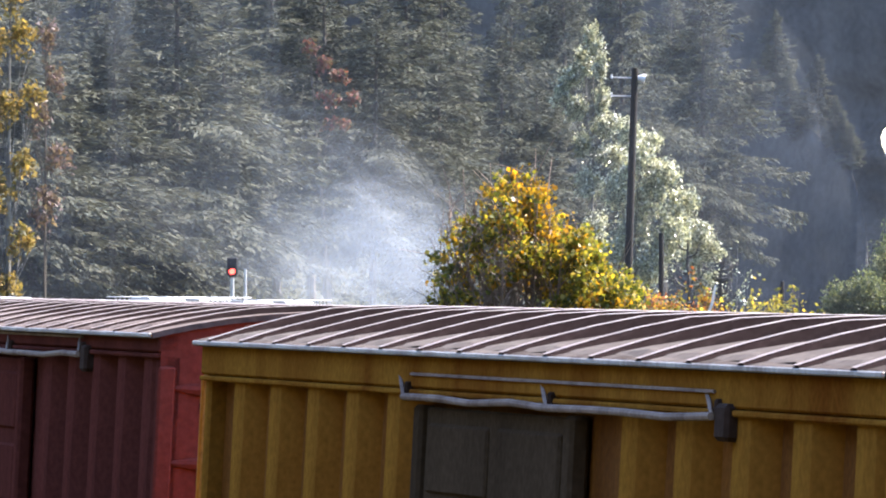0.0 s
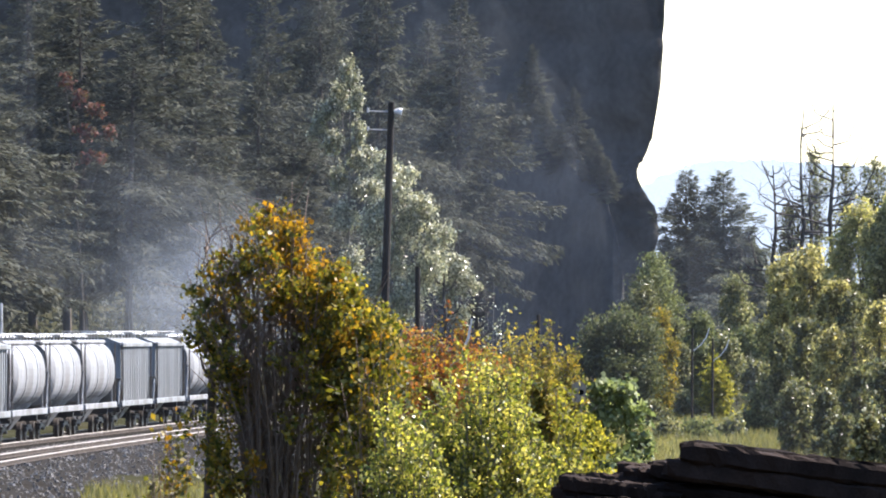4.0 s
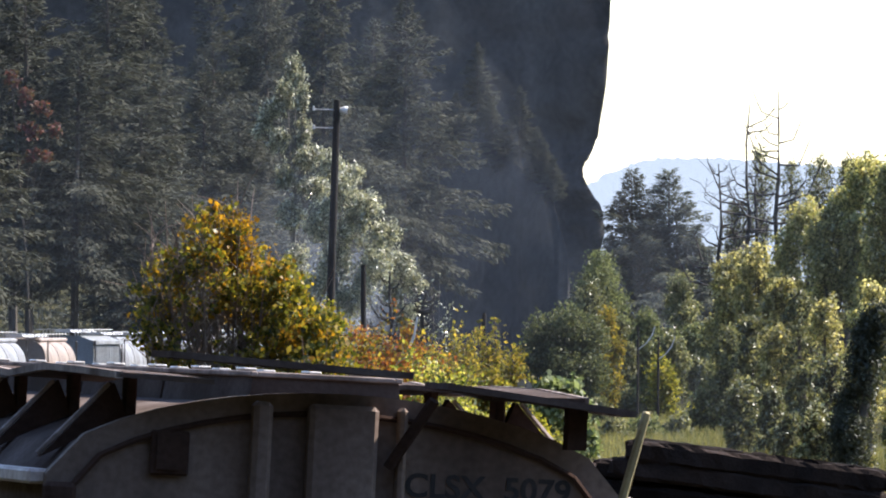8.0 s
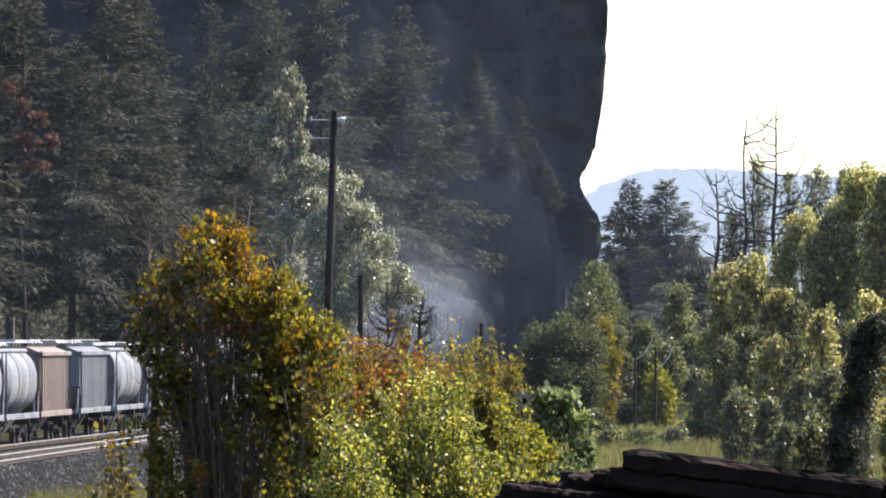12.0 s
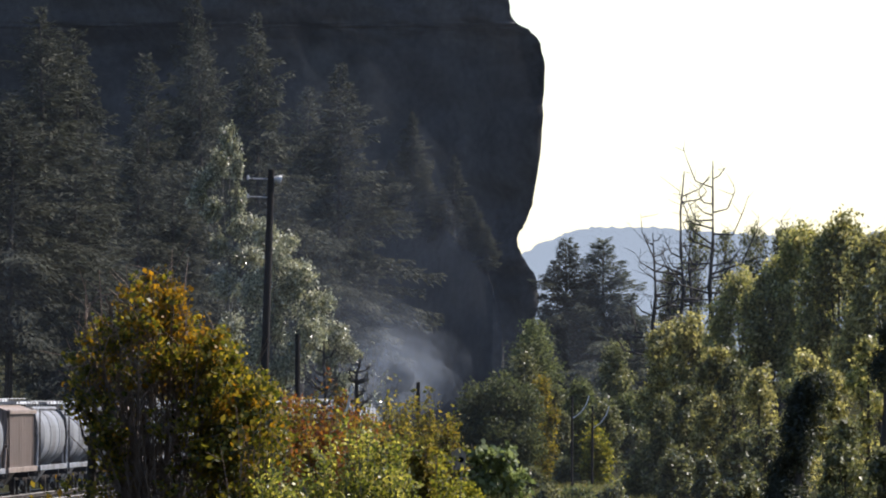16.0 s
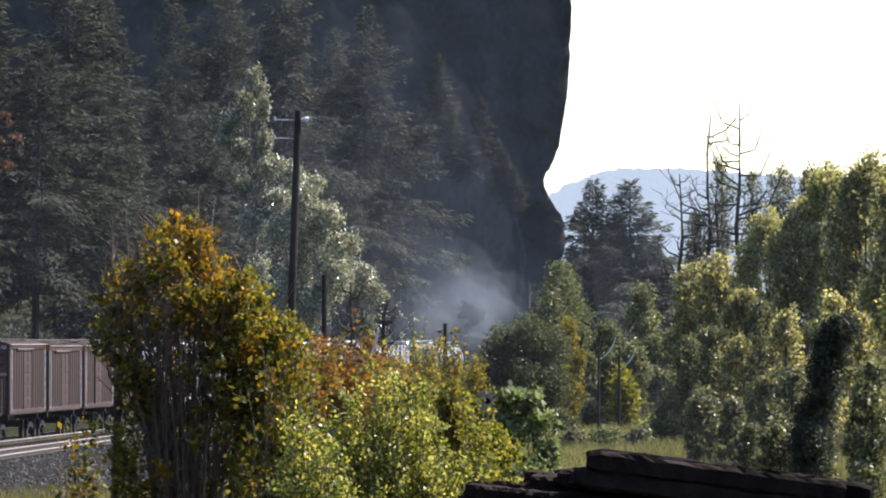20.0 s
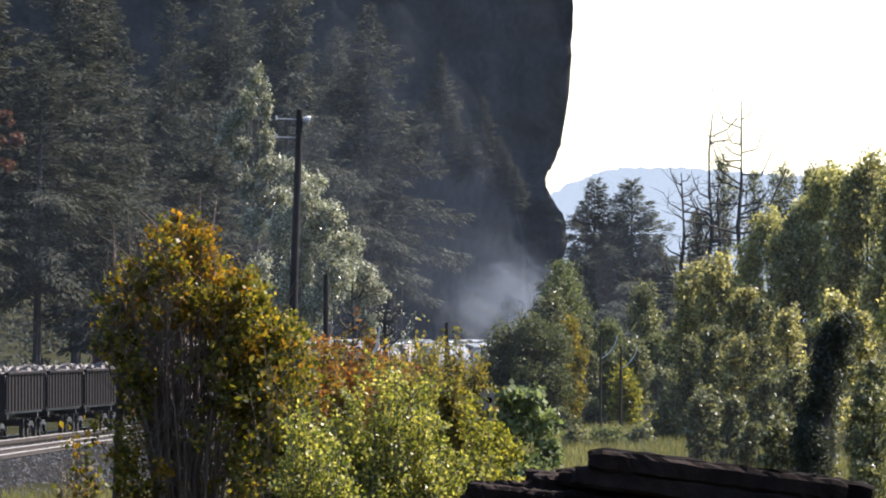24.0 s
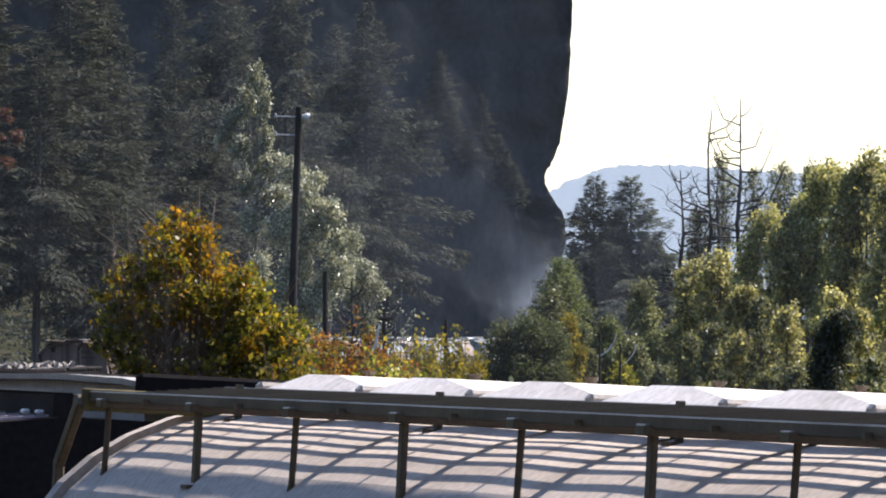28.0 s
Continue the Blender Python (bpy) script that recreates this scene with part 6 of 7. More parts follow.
def gondola(label, paint, length=16.0, top=2.8, seed=3):
    rnd = random.Random(seed)
    car = thing("gondola", label, "freight car", "scrap gondolas of the train")
    h = length / 2
    for sx in (-1, 1):
        part("side_wall", Shape().box(sx * 1.4, 0, (1.2 + top) / 2, 0.05, length - 0.1, top - 1.2), paint, car)
        part("top_rail", Shape().box(sx * 1.43, 0, top, 0.18, length, 0.12, None, 0.02), paint, car)
        rib = Shape().box(0, 0, 0, 0.07, 0.14, top - 1.3, None, 0.02).mesh("side_rib", paint)
        repeat("side_rib", rib, paint, car, [(sx * 1.445, -h + 0.5 + k * (length - 1) / 11, (1.2 + top) / 2) for k in range(12)])
    for sy in (-1, 1):
        part("end_wall", Shape().box(0, sy * (h - 0.05), (1.2 + top) / 2, 2.7, 0.08, top - 1.2), paint, car)
    part("floor", Shape().box(0, 0, 1.16, 2.7, length - 0.3, 0.1), M_BLACK, car)
    heap = Shape()
    for _ in range(270):
        x, y = rnd.uniform(-1.25, 1.25), rnd.uniform(-h + 0.5, h - 0.5)
        z = top - 0.28 + 0.3 * (1 - (x / 1.3) ** 2) + 0.15 * noise.noise(Vector((x, y * 0.6, 1))) + rnd.uniform(-0.1, 0.08)
        q = Euler((rnd.uniform(-1, 1), rnd.uniform(-1, 1), rnd.uniform(0, 3))).to_matrix()
        heap.box(x, y, z, rnd.uniform(0.08, 0.5), rnd.uniform(0.08, 0.6), rnd.uniform(0.02, 0.16), q)
    tagged(part("scrap_heap", heap, M_SCRAP, car, "heap of crumpled scrap metal"), kind="stuff")
    underframe(car, h)
    return car


def grey_hopper():
    """The old hopper with warped roof walks and a lettered end."""
    rnd = random.Random(17)
    L = 12.7
    h = L / 2
    car = thing("covered_hopper", "grimy beige covered hopper with warped rusty roof walks", "freight car", "covered hoppers of the train")
    n = 16
    arc = [(1.5 - 3.0 * k / n, 3.48 + 0.5 * max(0.0, math.cos((k / n - 0.5) * math.pi)) ** 0.5) for k in range(n + 1)]
    out = [(-1.5, 2.3), (1.5, 2.3)] + arc
    body = [(-1.42, 1.5), (1.42, 1.5)] + [(x * 0.97, z - 0.05) for x, z in arc]
    # roof painted dark for the shade under its walks, with paler sunlit patches
    part("body", loft([(-h + 0.7, body), (h - 0.7, body)]), M_SHADEROOF, car)
    for s in (-1, 1):
        end = part("end_wall", Shape().prism([(-1.5, 1.6), (1.5, 1.6)] + arc, s * (h - 0.62) - 0.04, s * (h - 0.62) + 0.04), M_BEIGE, car)
        for x, w in ((-1.44, 0.16), (-0.42, 0.1), (0.0, 0.36), (0.31, 0.04)):
            part("end_post", Shape().box(x, s * (h - 0.52), 2.44 if abs(x) > 1 else 2.82, w, 0.12, 2.2 if abs(x) < 1 else 2.0, None, 0.025), M_BEIGE if abs(x) < 1 else M_RUST, end)
        part("arch_bead", Shape().path([(x * 0.94, s * (h - 0.56), z - 0.11) for x, z in arc], [0.018] * (n + 1), 6), M_RUST, end, "rusty bead along the arched end")
        part("placard_holder", Shape().box(-0.88, s * (h - 0.55), 3.62, 0.2, 0.03, 0.24, None, 0.01).box(-0.88, s * (h - 0.53), 3.62, 0.14, 0.02, 0.18), M_RUST, end, "dark placard holder")
        part("brace", Shape().tube((0.24, s * (h - 0.48), 3.6), (0.42, s * (h - 0.3), 3.97), 0.03, 0.03, 6), M_RUST, end)
        part("brace", Shape().box(1.5, s * (h - 0.4), 3.7, 0.04, 0.05, 0.55, Matrix.Rotation(0.22, 3, "Y"), 0.01), M_YELLOWISH, end, "yellowed steel strap")
        # end crossing of the roof walk
        part("cross_walk", Shape().box(-0.35, s * (h - 0.42), 4.12, 1.25, 0.5, 0.035, Matrix.Rotation(0.04, 3, "Y")).box(0.95, s * (h - 0.42), 4.0, 1.0, 0.5, 0.035, Matrix.Rotation(0.1, 3, "Y")), M_WALKRUST, car, "rusty grated crossing")
        part("cross_support", Shape().box(1.2, s * (h - 0.45), 3.86, 0.1, 0.1, 0.24), M_RUST, car)
    for s in (-1, 1):
        # the rail's pale colour stands for the sunlit strip along the eave
        part("eave_rail", Shape().box(s * 1.5, 0, 3.46, 0.16, L - 1.3, 0.08, None, 0.015), M_EAVE, car, "eave rail painted pale as if sunlit")
        part("side_sill", Shape().box(s * 1.46, 0, 1.4, 0.12, L - 0.2, 0.3, None, 0.02), M_BEIGE, car)
        # warped running boards on plate gussets
        pts = [-h + 0.3 + k * (L - 1.1) / 12 for k in range(13)]
        w = [rnd.uniform(-0.035, 0.035) for _ in pts]
        for k in range(12):
            y0, y1 = pts[k], pts[k + 1]
            sh = Shape()
            vs = []
            for y, dz in ((y0, w[k]), (y1, w[k + 1])):
                vs += [(s * 0.72, y, 4.02 + dz), (s * 1.22, y, 4.035 + dz), (s * 1.22, y, 4.008 + dz), (s * 0.72, y, 3.993 + dz)]
            sh.add(vs, [(0, 1, 2, 3), (7, 6, 5, 4), (0, 4, 5, 1), (1, 5, 6, 2), (2, 6, 7, 3), (3, 7, 4, 0)])
            if s > 0 and k > 8:
                continue
            board = part("running_board", sh, M_WALKRUST, car, "warped rusty running board")
            vs = []
            for y, dz in ((y0, w[k]), (y1, w[k + 1])):
                vs += [(s * 1.19, y, 4.04 + dz), (s * 1.228, y, 4.04 + dz), (s * 1.228, y, 4.002 + dz), (s * 1.19, y, 4.002 + dz)]
            part("board_lip", Shape().add(vs, [(0, 1, 2, 3), (7, 6, 5, 4), (0, 4, 5, 1), (1, 5, 6, 2), (2, 6, 7, 3), (3, 7, 4, 0)]), M_LIP, board, "pale worn lip of the board")
        gus = Shape().add([(a, b, c) for b in (-0.05, 0.05) for a, c in ((s * 1.43, 3.56), (s * 0.98, 3.8), (s * 1.06, 3.98))],
                          [(0, 1, 2), (5, 4, 3), (0, 3, 4, 1), (1, 4, 5, 2), (2, 5, 3, 0)]).mesh("gusset", M_RUST)
        part("end_strut", Shape().tube((s * 1.12, h - 0.45, 4.01), (s * 1.46, h - 0.2, 3.46), 0.018, 0.018, 6), M_RUST, car, "slanting strut at the end of the walk")
        stay = Shape().box(0, 0, 0, 0.05, 0.16, 0.34, None, 0.01).mesh("stay", M_RUST)
        ys = [h - 1.0 - 1.5 * k for k in range(8)]
        edge = Shape().path([(s * 1.44, 0, 3.58), (s * 1.085, 0, 3.975)], [0.014, 0.014], 5).mesh("gusset_edge", M_LIP)
        repeat("gusset", gus, M_RUST, car, [(0, y, 0) for y in ys])
        repeat("gusset_edge", edge, M_LIP, car, [(0, y - 0.04, 0) for y in ys])
        repeat("stay", stay, M_RUST, car, [(s * 0.97, y, 3.86) for y in ys])
    side = [(-0.4, 3.9), (0.4, 3.9), (0.38, 4.06), (-0.38, 4.06)]
    cov = loft([(-1.1, side), (1.1, side)]).mesh("hatch_cover", M_WALKRUST)
    rim = Shape()
    for x, y, wx, wy in ((-0.38, 0, 0.04, 2.24), (0.38, 0, 0.04, 2.24), (0, 1.1, 0.72, 0.04), (0, -1.1, 0.72, 0.04)):
        rim.box(x, y, 4.065, wx, wy, 0.03, None, 0.006)
    repeat("hatch_rim", rim.mesh("hatch_rim", M_LIP), M_LIP, car, [(0, -h + 1.75 + k * 2.25 + 0.3, 0) for k in range(4)])
    repeat("hatch_cover", cov, M_WALKRUST, car, [(0, -h + 1.75 + k * 2.25 + 0.3, 0) for k in range(4)])
    lug = Shape().box(0, 0, 0, 0.07, 0.2, 0.018, None, 0.006).mesh("hatch_lug", M_GALV)
    repeat("hatch_lug", lug, M_GALV, car, [(x, -h + 1.5 + k * 1.15, 4.09) for k in range(8) for x in (-0.3, 0.3)])
    z = 3.4
    m = Matrix.Translation((0.35, -h + 0.575, z + 0.05)) @ pose(0, 0, 0, 90)
    lettering("CLSX  5079", 0.178, M_DARKLETTER, car, m, "black reporting mark on the end")
    for k in range(6):
        part("lettering", Shape().box(0.41 + 0.1 * k, -h + 0.576, 3.25, 0.07, 0.004, 0.07), M_DARKLETTER, car, "small stencilled line")
    hopper_base(car, h, M_BEIGE, 3.2)
    return car


def black_hopper():
    """Black hopper: long hatch covers, clamps, and a stiffened sloping roof sheet."""
    L = 15.0
    h = L / 2
    car = thing("covered_hopper", "black covered hopper with long roof hatches", "freight car", "covered hoppers of the train")
    out = [(-1.47, 1.4), (1.47, 1.4), (1.47, 3.765), (1.0, 3.825), (-1.0, 3.825), (-1.47, 3.765)]
    part("body", Shape().prism(out, -h + 0.3, h - 0.3), M_PITCH, car)
    for s in (-1, 1):
        part("eave_angle", Shape().box(s * 1.51, 0, 3.785, 0.07, L - 0.2, 0.022, None, 0.006), M_EAVE, car, "bright pale eave angle")
        part("roof_skirt", Shape().box(s * 1.5, 0, 3.66, 0.05, L - 0.3, 0.16), M_PITCH, car)
        post = Shape().box(0, 0, 0, 0.11, 0.16, 2.2, None, 0.02).mesh("side_post", M_PITCH)
        tab = Shape().box(0, 0, 0, 0.05, 0.2, 0.025).mesh("post_cap", M_GLINT)
        ys = [-h + 0.5 + k * (L - 1.0) / 13 for k in range(14)]
        repeat("side_post", post, M_PITCH, car, [(s * 1.51, y, 2.45) for y in ys])
        repeat("post_cap", tab, M_GLINT, car, [(s * 1.56, y, 3.6) for y in ys])
        # stiffeners pressed in the sloping sheet, with bolt heads
        # their glints are put into the pale colours of stiffeners and bolts
        st = Shape().box(s * 1.24, 0, 3.803, 0.46, 0.032, 0.014, Matrix.Rotation(s * 0.127, 3, "Y")).mesh("roof_stiffener", M_GLINT)
        repeat("roof_stiffener", st, M_GLINT, car, [(0, -h + 0.5 + k * (L - 1.0) / 34, 0) for k in range(35)])
        bolt = Shape().box(0, 0, 0, 0.05, 0.06, 0.03, None, 0.01).mesh("bolt", M_BRIGHT)
        repeat("bolt", bolt, M_BRIGHT, car, [(s * (1.06 + 0.012 * (k % 3)), -h + 0.6 + k * (L - 1.2) / 40, 3.845) for k in range(41) if k % 7 not in (2, 3, 6)])
        # coaming with boards along it
        for k in range(4):
            part("coaming_board", Shape().box(s * 0.97, -h + 0.35 + (k + 0.5) * (L - 0.9) / 4, 3.86, 0.12, (L - 0.9) / 4 - 0.03, 0.2 - 0.02 * (k % 2), None, 0.015), M_DULLCOAM, car, "dull dark steel coaming")
            # a paler cap stands for the lit top edge of the dark coaming
            part("coaming_cap", Shape().box(s * 0.97, -h + 0.35 + (k + 0.5) * (L - 0.9) / 4, 3.968 - 0.01 * (k % 2), 0.14, (L - 0.9) / 4 - 0.03, 0.014), M_LID, car, "grey cap painted as the coaming's lit top")
        part("end_bracket", Shape().box(s * 0.97, h - 0.35, 3.87, 0.16, 0.12, 0.2, None, 0.02), M_PITCH, car)
    for k in range(3):
        y, n = -h + 2.7 + k * 4.75, 2.25
        cov = [(y + n * u, [(-0.5, 3.8), (0.5, 3.8), (0.5, 4.0 + w), (-0.5, 4.0 + w)]) for u, w in ((-1, 0), (-0.8, 0.018), (0, 0.03), (0.8, 0.018), (1, 0))]
        cv = part("hatch_cover", loft(cov), M_LID, car, "long grey hatch cover")
        lid = [(y + n * u, [(-0.54, 4.005 + w), (0.54, 4.005 + w), (0.54, 4.04 + w), (-0.54, 4.04 + w)]) for u, w in ((-1.01, 0), (-0.8, 0.018), (0, 0.03), (0.8, 0.018), (1.01, 0))]
        part("lid", loft(lid), M_LID, cv, "worn pale top plate")
        for u in (-2.36, 2.36):
            part("clamp", Shape().box(0, y + u, 3.99, 1.15, 0.12, 0.2, None, 0.02), M_PITCH, cv, "black clamp bar")
    hopper_base(car, h, M_PITCH, 3.3)
    return car


def dome_hopper():
    """Pale hopper with a curved roof, under walkways of open slats on posts."""
    L = 17.0
    h = L / 2
    car = thing("covered_hopper", "pale round-roofed covered hopper with slatted walkways", "freight car", "covered hoppers of the train")
    n = 18
    arc = [(1.55 * math.cos(math.pi * k / n), 2.88 + 1.07 * math.sin(math.pi * k / n) ** 0.9) for k in range(n + 1)]
    rings = []
    for k in range(57):
        swell = 0.005 * (math.sin(math.pi * k / 7) ** 2)
        rings.append((-h + 0.5 + (L - 1.0) * k / 56, [(-1.5, 1.5), (1.5, 1.5)] + [(x * (1 + swell * 0.4), z + swell * (z - 2.88)) for x, z in arc]))
    part("body", loft(rings), M_DOMEROOF, car)
    for s in (-1, 1):
        rim = [(x * 1.02, z + 0.035) for x, z in arc]
        inner = [(x * 0.9, z - 0.1) for x, z in arc]
        ring = Shape()
        y0, y1 = s * (h - 0.5), s * (h - 0.35)
        vs = [(x, y0, z) for x, z in rim] + [(x, y1, z) for x, z in rim] + [(x, y1, z) for x, z in inner] + [(x, y0, z) for x, z in inner]
        m = len(rim)
        fs = []
        for i in range(m - 1):
            for a in range(4):
                b = (a + 1) % 4
                fs.append((a * m + i, a * m + i + 1, b * m + i + 1, b * m + i))
        part("roof_rim", ring.add(vs, fs), M_DOMEROOF, car, "pale raised rim at the roof's end")
        part("end_panel", Shape().prism([(-1.45, 1.5), (1.45, 1.5)] + [(x * 0.95, z - 0.05) for x, z in arc], s * (h - 0.45) - 0.02, s * (h - 0.45) + 0.02), M_NAVY, car, "dark blue-black end")
    zt = 3.96
    for s in (-1, 1):
        part("walkway_channel", Shape().box(s * 1.25, 0, zt - 0.012, 0.03, L - 1.0, 0.06, None, 0.008), M_WALK, car, "brown steel channel of the walkway")
        part("walkway_channel", Shape().box(s * 0.5, 0, zt + 0.05, 0.06, L - 1.0, 0.05, None, 0.008), M_WALK, car, "brown steel channel of the walkway")
        sl = Shape().box(0, 0, 0, 0.019, L - 1.0, 0.009).mesh("slat", M_WALK)
        repeat("slat", sl, M_WALK, car, [(s * (0.575 + 0.062 * k), 0, zt + 0.065 - 0.0065 * k) for k in range(11)])
        cr = Shape().box(s * 0.9, 0, zt - 0.045, 0.8, 0.13, 0.05, None, 0.008).mesh("cross_bearer", M_WALK)
        lath = Shape().box(s * 0.9, 0, zt - 0.03, 0.8, 0.04, 0.03).mesh("cross_lath", M_WALK)
        thin = Shape().path([(0, 0.06, 0.0), (0, 0.03, 0.08), (0.0, 0.0, 0.44)], [0.02, 0.017, 0.017], 6).mesh("post", M_WALK)
        thick = Shape().box(0, 0, 0.21, 0.03, 0.075, 0.44, None, 0.006).box(0.0, 0, 0.01, 0.12, 0.14, 0.02).mesh("post", M_WALK)
        inn = Shape().box(0, 0, 0.08, 0.03, 0.05, 0.2).box(0, 0, -0.01, 0.12, 0.12, 0.02).mesh("post", M_WALK)
        for k in range(9):
            y = h - 0.9 - k * (L - 1.8) / 8
            part("cross_bearer", cr, M_WALK, car).matrix_basis = pose(0, y, 0)
            part("cross_lath", lath, M_WALK, car).matrix_basis = pose(0, y - (L - 1.8) / 16, 0)
            zr = 2.88 + 1.07 * math.sin(math.acos(1.27 / 1.55)) ** 0.9
            part("post", thick if k % 2 else thin, M_WALK, car).matrix_basis = pose(s * 1.24, y, zr - 0.02)
            if k % 2 == 0:
                part("post", inn, M_WALK, car).matrix_basis = pose(s * 0.62, y - 0.3, 2.88 + 1.07 * math.sin(math.acos(0.62 / 1.55)) ** 0.9)
        for e in (-1, 1):
            part("end_strut", Shape().box(s * 1.3, e * (h - 0.3), zt - 0.2, 0.05, 0.08, 0.55, Matrix.Rotation(e * 0.9, 3, "X"), 0.01), M_WALK, car, "slanting strut at the walkway's end")
            part("end_strut", Shape().box(s * 1.3, e * (h - 0.08), zt - 1.1, 0.05, 0.08, 1.5, None, 0.01), M_WALK, car)
            part("cross_channel", Shape().box(0, e * (h - 0.52), zt - 0.03, 2.6, 0.03, 0.12, None, 0.006), M_YELLOWISH, car, "yellowed channel across the end")
    for k in range(8):
        y = -h + 1.5 + k * (L - 3.0) / 7
        cov = loft([(y - 0.95, [(-0.4, 4.0), (0.4, 4.0), (0.2, 4.04), (-0.2, 4.04)]), (y - 0.3, [(-0.42, 4.0), (0.42, 4.0), (0.25, 4.12), (-0.25, 4.12)]), (y + 0.3, [(-0.42, 4.0), (0.42, 4.0), (0.25, 4.12), (-0.25, 4.12)]),
                    (y + 0.95, [(-0.4, 4.0), (0.4, 4.0), (0.2, 4.04), (-0.2, 4.04)])])
        c = part("hatch_cover", cov, M_CROWN, car, "pale domed hatch cover")
        part("coaming", Shape().box(0, y, 3.97, 0.9, 1.9, 0.1, None, 0.02), M_LID, car, "grimy grey coaming under the cover")
        part("knob", Shape().tube((0.1, y + 0.4, 4.11), (0.1, y + 0.4, 4.145), 0.025, 0.025, 8).tube((0.1, y + 0.4, 4.14), (0.1, y + 0.4, 4.155), 0.035, 0.035, 8), M_WALK, c)
        part("clamp", Shape().box(0.1, y + 0.98, 4.02, 0.9, 0.1, 0.1, None, 0.02), M_LID, c)
    hopper_base(car, h, M_DOMEROOF, 2.9)
    return car


M_DRABBROWN = surface("drab_brown_paint", (0.075, 0.054, 0.05), (0.038, 0.027, 0.025), 1.3, 25, 0.7, 0, 0.2, True, 0.8, spec=0.05)
M_GONDOLA = surface("grimy_black_gondola", (0.016, 0.0145, 0.0145), (0.028, 0.022, 0.02), 1.2, 25, 0.75, 0, 0.15, True, spec=0.03)
M_CREST = surface("sunlit_seam_crest", (0.2, 0.165, 0.155), (0.07, 0.05, 0.047), 3.0, 25, 0.6, 0.0, 0.2, amount=0.9)
# paler than the other roofs: sun glare on the sheets is put into it
M_PALEROOF = surface("pale_roof_steel", (0.115, 0.094, 0.089), (0.045, 0.033, 0.03), 1.2, 20, 0.8, 0.0, 0.3, amount=0.9, spec=0.005)
M_EAVE = surface("glint_pale_eave", (0.5, 0.45, 0.42), (0.22, 0.16, 0.14), 2.0, 25, 0.6, 0.0, 0.2, amount=0.7, spec=0.05)
M_LIP = surface("worn_board_lip", (0.3, 0.25, 0.225), (0.07, 0.05, 0.042), 3.0, 25, 0.7, 0.0, 0.2, amount=0.9, spec=0.02)
M_CROWN = surface("sunbleached_hatch_paint", (0.74, 0.68, 0.63), (0.5, 0.44, 0.395), 1.5, 25, 0.6, 0, 0.15, spec=0.05)
M_PITCH = surface("pitch_black_paint", (0.017, 0.0155, 0.016), (0.03, 0.026, 0.025), 1.2, 25, 0.9, 0, 0.15, True, spec=0.0)
M_BRIGHT = surface("painted_glint_dot", (0.85, 0.82, 0.8), (0.6, 0.56, 0.54), 3, 30, 0.4, 0.0, 0.15)
M_GLINT = surface("painted_steel_glint", (0.46, 0.4, 0.43), (0.2, 0.15, 0.165), 3, 30, 0.6, 0.0, 0.15)
M_DULLCOAM = surface("dull_dark_coaming", (0.036, 0.032, 0.03), (0.018, 0.016, 0.015), 1.5, 25, 0.8, spec=0.04)
M_LID = surface("grey_plate_steel", (0.34, 0.31, 0.285), (0.18, 0.16, 0.145), 2.0, 30, 0.55, 0.0)
M_SCUFFED = surface("scuffed_pipe", (0.32, 0.245, 0.21), (0.11, 0.068, 0.058), 3.0, 30, 0.85, 0.0, spec=0.0)
M_SHADEROOF = surface("shade_dark_roof", (0.062, 0.047, 0.042), (0.165, 0.138, 0.128), 1.3, 22, 0.75, 0.0, 0.25, amount=0.8, spec=0.0)
M_WALKRUST = surface("rusty_walk", (0.05, 0.036, 0.03), (0.12, 0.098, 0.09), 2.2, 30, 0.85, 0.0, 0.3, spec=0.02)
M_YELLOWISH = surface("yellowed_steel", (0.3, 0.25, 0.12), (0.16, 0.13, 0.08), 2.0, 30, 0.6, 0.1)
M_NAVY = surface("blue_black_panel", (0.045, 0.043, 0.065), (0.055, 0.05, 0.06), 1.5, 25, 0.6)

CARS = []


def couple(car, length, front):
    """front: where the car's front stands on the line when the clip begins."""
    CARS.append((car, length, front))


def ride(car, length, front):
    rows = []
    for k in range(29):
        s = front - length / 2 + SPEED * k
        a, b = on_line(s - length * 0.36), on_line(s + length * 0.36)
        d = (b - a).normalized()
        mid = (a + b) / 2
        yaw = math.degrees(math.atan2(-d.x, d.y))
        pitch = math.degrees(math.asin(d.z))
        rows.append((float(k), Matrix.Translation(mid) @ pose(0, 0, 0, 0, 0, yaw) @ pose(0, 0, 0, pitch) @ pose(0, 0, 0, 0, cant(s), 0)))
    walk(car, rows)


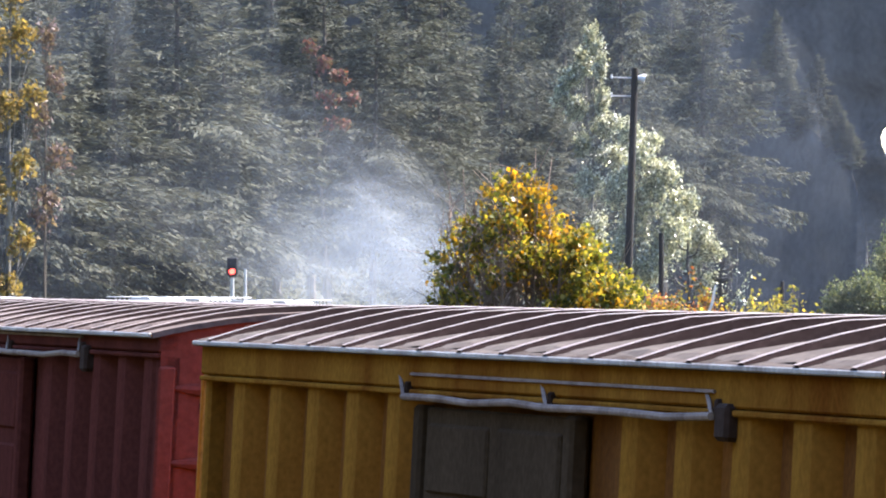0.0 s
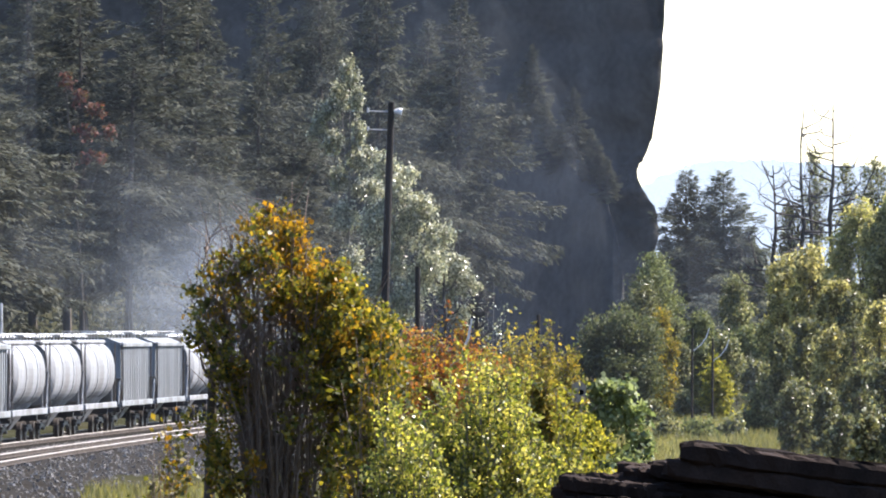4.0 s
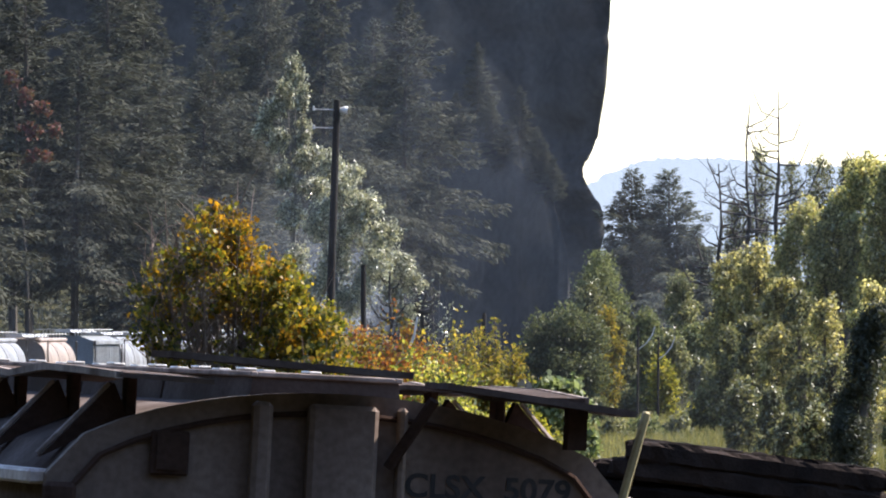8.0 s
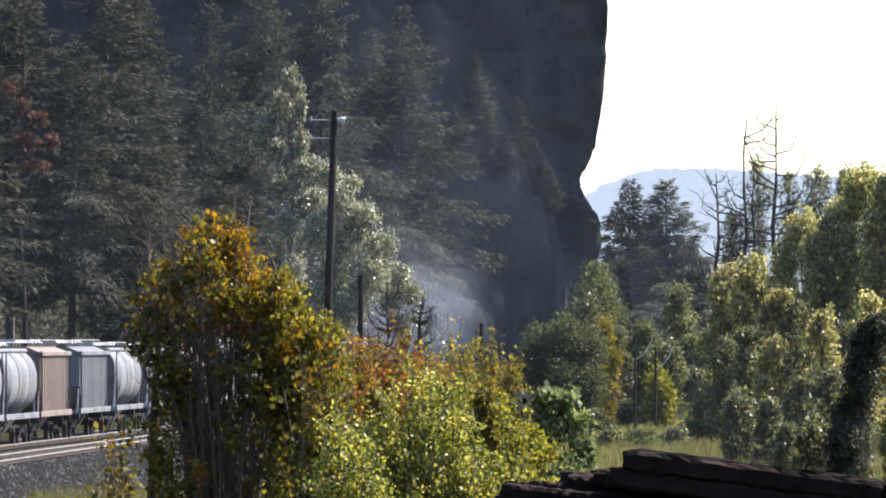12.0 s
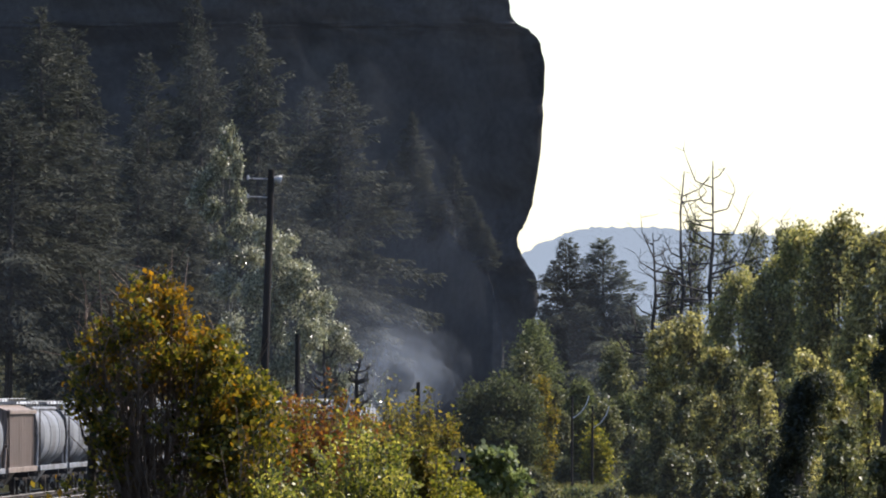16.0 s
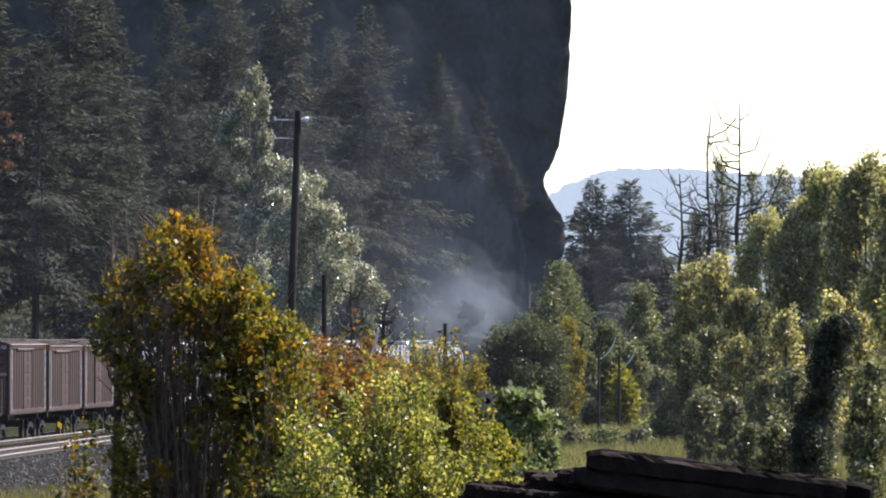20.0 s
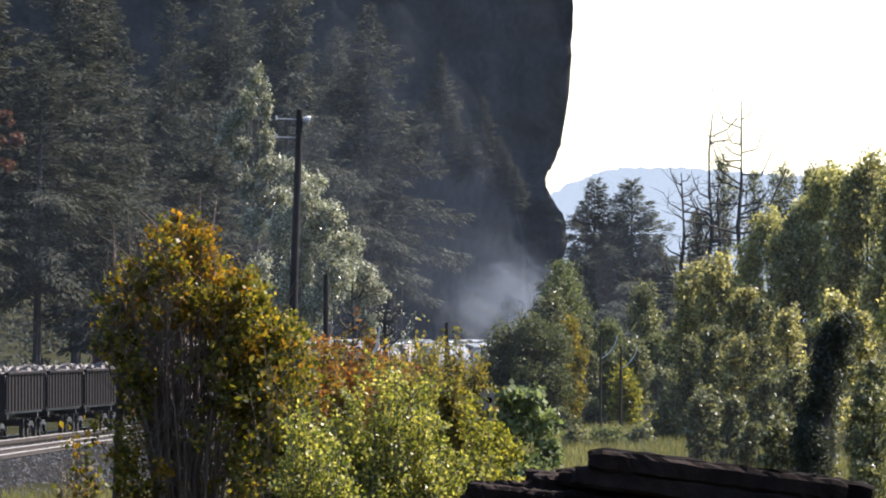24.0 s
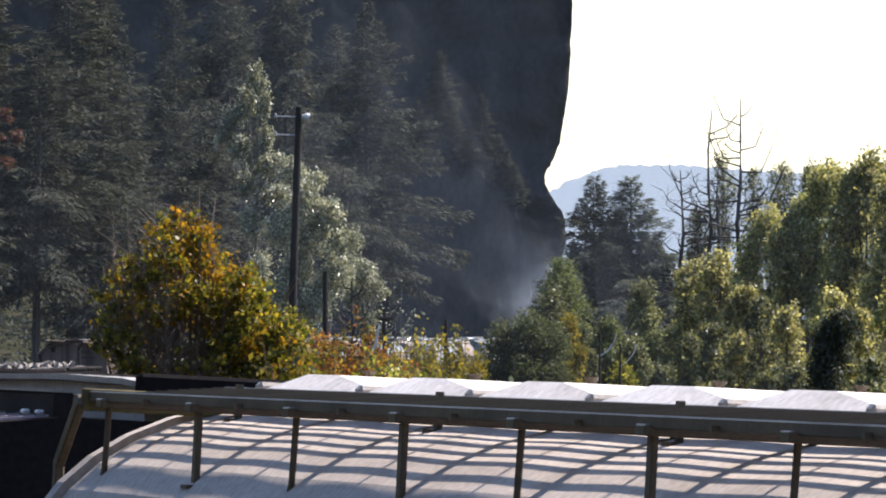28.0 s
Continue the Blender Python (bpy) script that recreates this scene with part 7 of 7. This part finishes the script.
def make_up_train():
    rear = -SPEED * 2.5 + 1.3  # rear of the last boxcar
    g = 1.4
    at = rear
    for k, (lb, pn, ep, ev, ln, fa, dp, rp) in enumerate((
            ("maroon boxcar with a lettered end and a pale roof", M_OXIDE, M_MAROON, 4.05, 15.4, 0.16, M_OXIDE, M_PALEROOF),
            ("dark brown ribbed boxcar with orange ends", M_BROWN, M_ORANGE, 3.98, 15.3, 0.2, M_DOORGREY, M_ROOFDARK),
            ("ochre yellow ribbed boxcar with a dull grey door", M_YELLOWCAR, M_ORANGE, 3.98, 14.5, 0.2, M_DOORGREY, M_ROOFDARK),
            ("dark red ribbed boxcar with faded red ends", M_DARKRED, M_REDCAR, 4.01, 14.6, 0.12, M_DARKRED, M_PALEROOF))):
        car = boxcar(lb, pn, ep, ln, ev, fa, dp, rp, seed=k + 1)
        if k == 0:
            lettering("BKTY 154102", 0.172, M_LETTER, car, Matrix.Translation((0.39, -ln / 2 - 0.004, ev - 0.185)) @ pose(0, 0, 0, 90), "pale reporting mark on the end")
        car.scale = (1.0, 1, 1)
        couple(car, ln, at + ln)
        at += ln + g
    front_box = at - g
    # ahead of the boxcars, already out on the far curve: seconds by which each passes before the first boxcar
    white = round_hopper("white round-sided covered hopper with dust streaks", M_WHITECAR, 12.8)
    tall = ribbed_hopper("pale grey ribbed covered hopper with a galvanised top", M_GREYCAR, 13.6)
    tan = ribbed_hopper("tan brown ribbed covered hopper", M_TAN, 12.8)
    tank = round_hopper("dull tan round-sided hopper with grimy flanks", M_TAN, 12.8, 4.5, M_DRABBROWN)
    first = {}
    for proto in (white, tall, tan, tank):
        proto.scale = (1, 1, 0.895)
    for lead, proto in ((0.82, white), (1.65, tan), (2.48, white), (3.3, white), (4.1, white), (4.9, tan), (5.9, tall), (6.85, white), (7.8, white),
                        (9.0, tank), (10.2, tall), (11.0, white), (11.8, white), (12.6, white), (13.5, tall), (14.4, tall), (15.3, white), (16.2, white)):
        if proto.name in first:
            car = copy_thing(proto, Matrix())
        else:
            car, first[proto.name] = proto, True
        couple(car, 13.0, front_box + lead * SPEED)
    # behind: low gondolas, the grimy hopper, more gondolas, then two tall hoppers
    gon = gondola("dark low gondola loaded with scrap metal", M_GONDOLA)
    at = rear - g
    for k in range(4):
        couple(gon if k == 0 else copy_thing(gon, Matrix()), 16.0, at)
        at -= 17.5
    old = grey_hopper()
    old.scale = (1.06, 1, 1)
    couple(old, 12.7, rear - 94.63 + 12.7)
    at = rear - 94.4 - g
    end = rear - 24.45 * SPEED - 1.4
    while at - 17.5 > end:
        couple(copy_thing(gon, Matrix()), 16.0, at)
        at -= 17.5
    couple(black_hopper(), 15.0, end)
    couple(dome_hopper(), 17.0, end - 16.0)


def motions():
    for car, length, front in CARS:
        ride(car, length, front)
    drift()


build_ground()
build_track()
build_cliff()
build_distance()
build_pole()
build_broadleaves()
build_forest()
build_grass()
build_undergrowth()
build_gravel()
build_haze()
build_ties()
DUST = build_dust()
make_up_train()
motions()
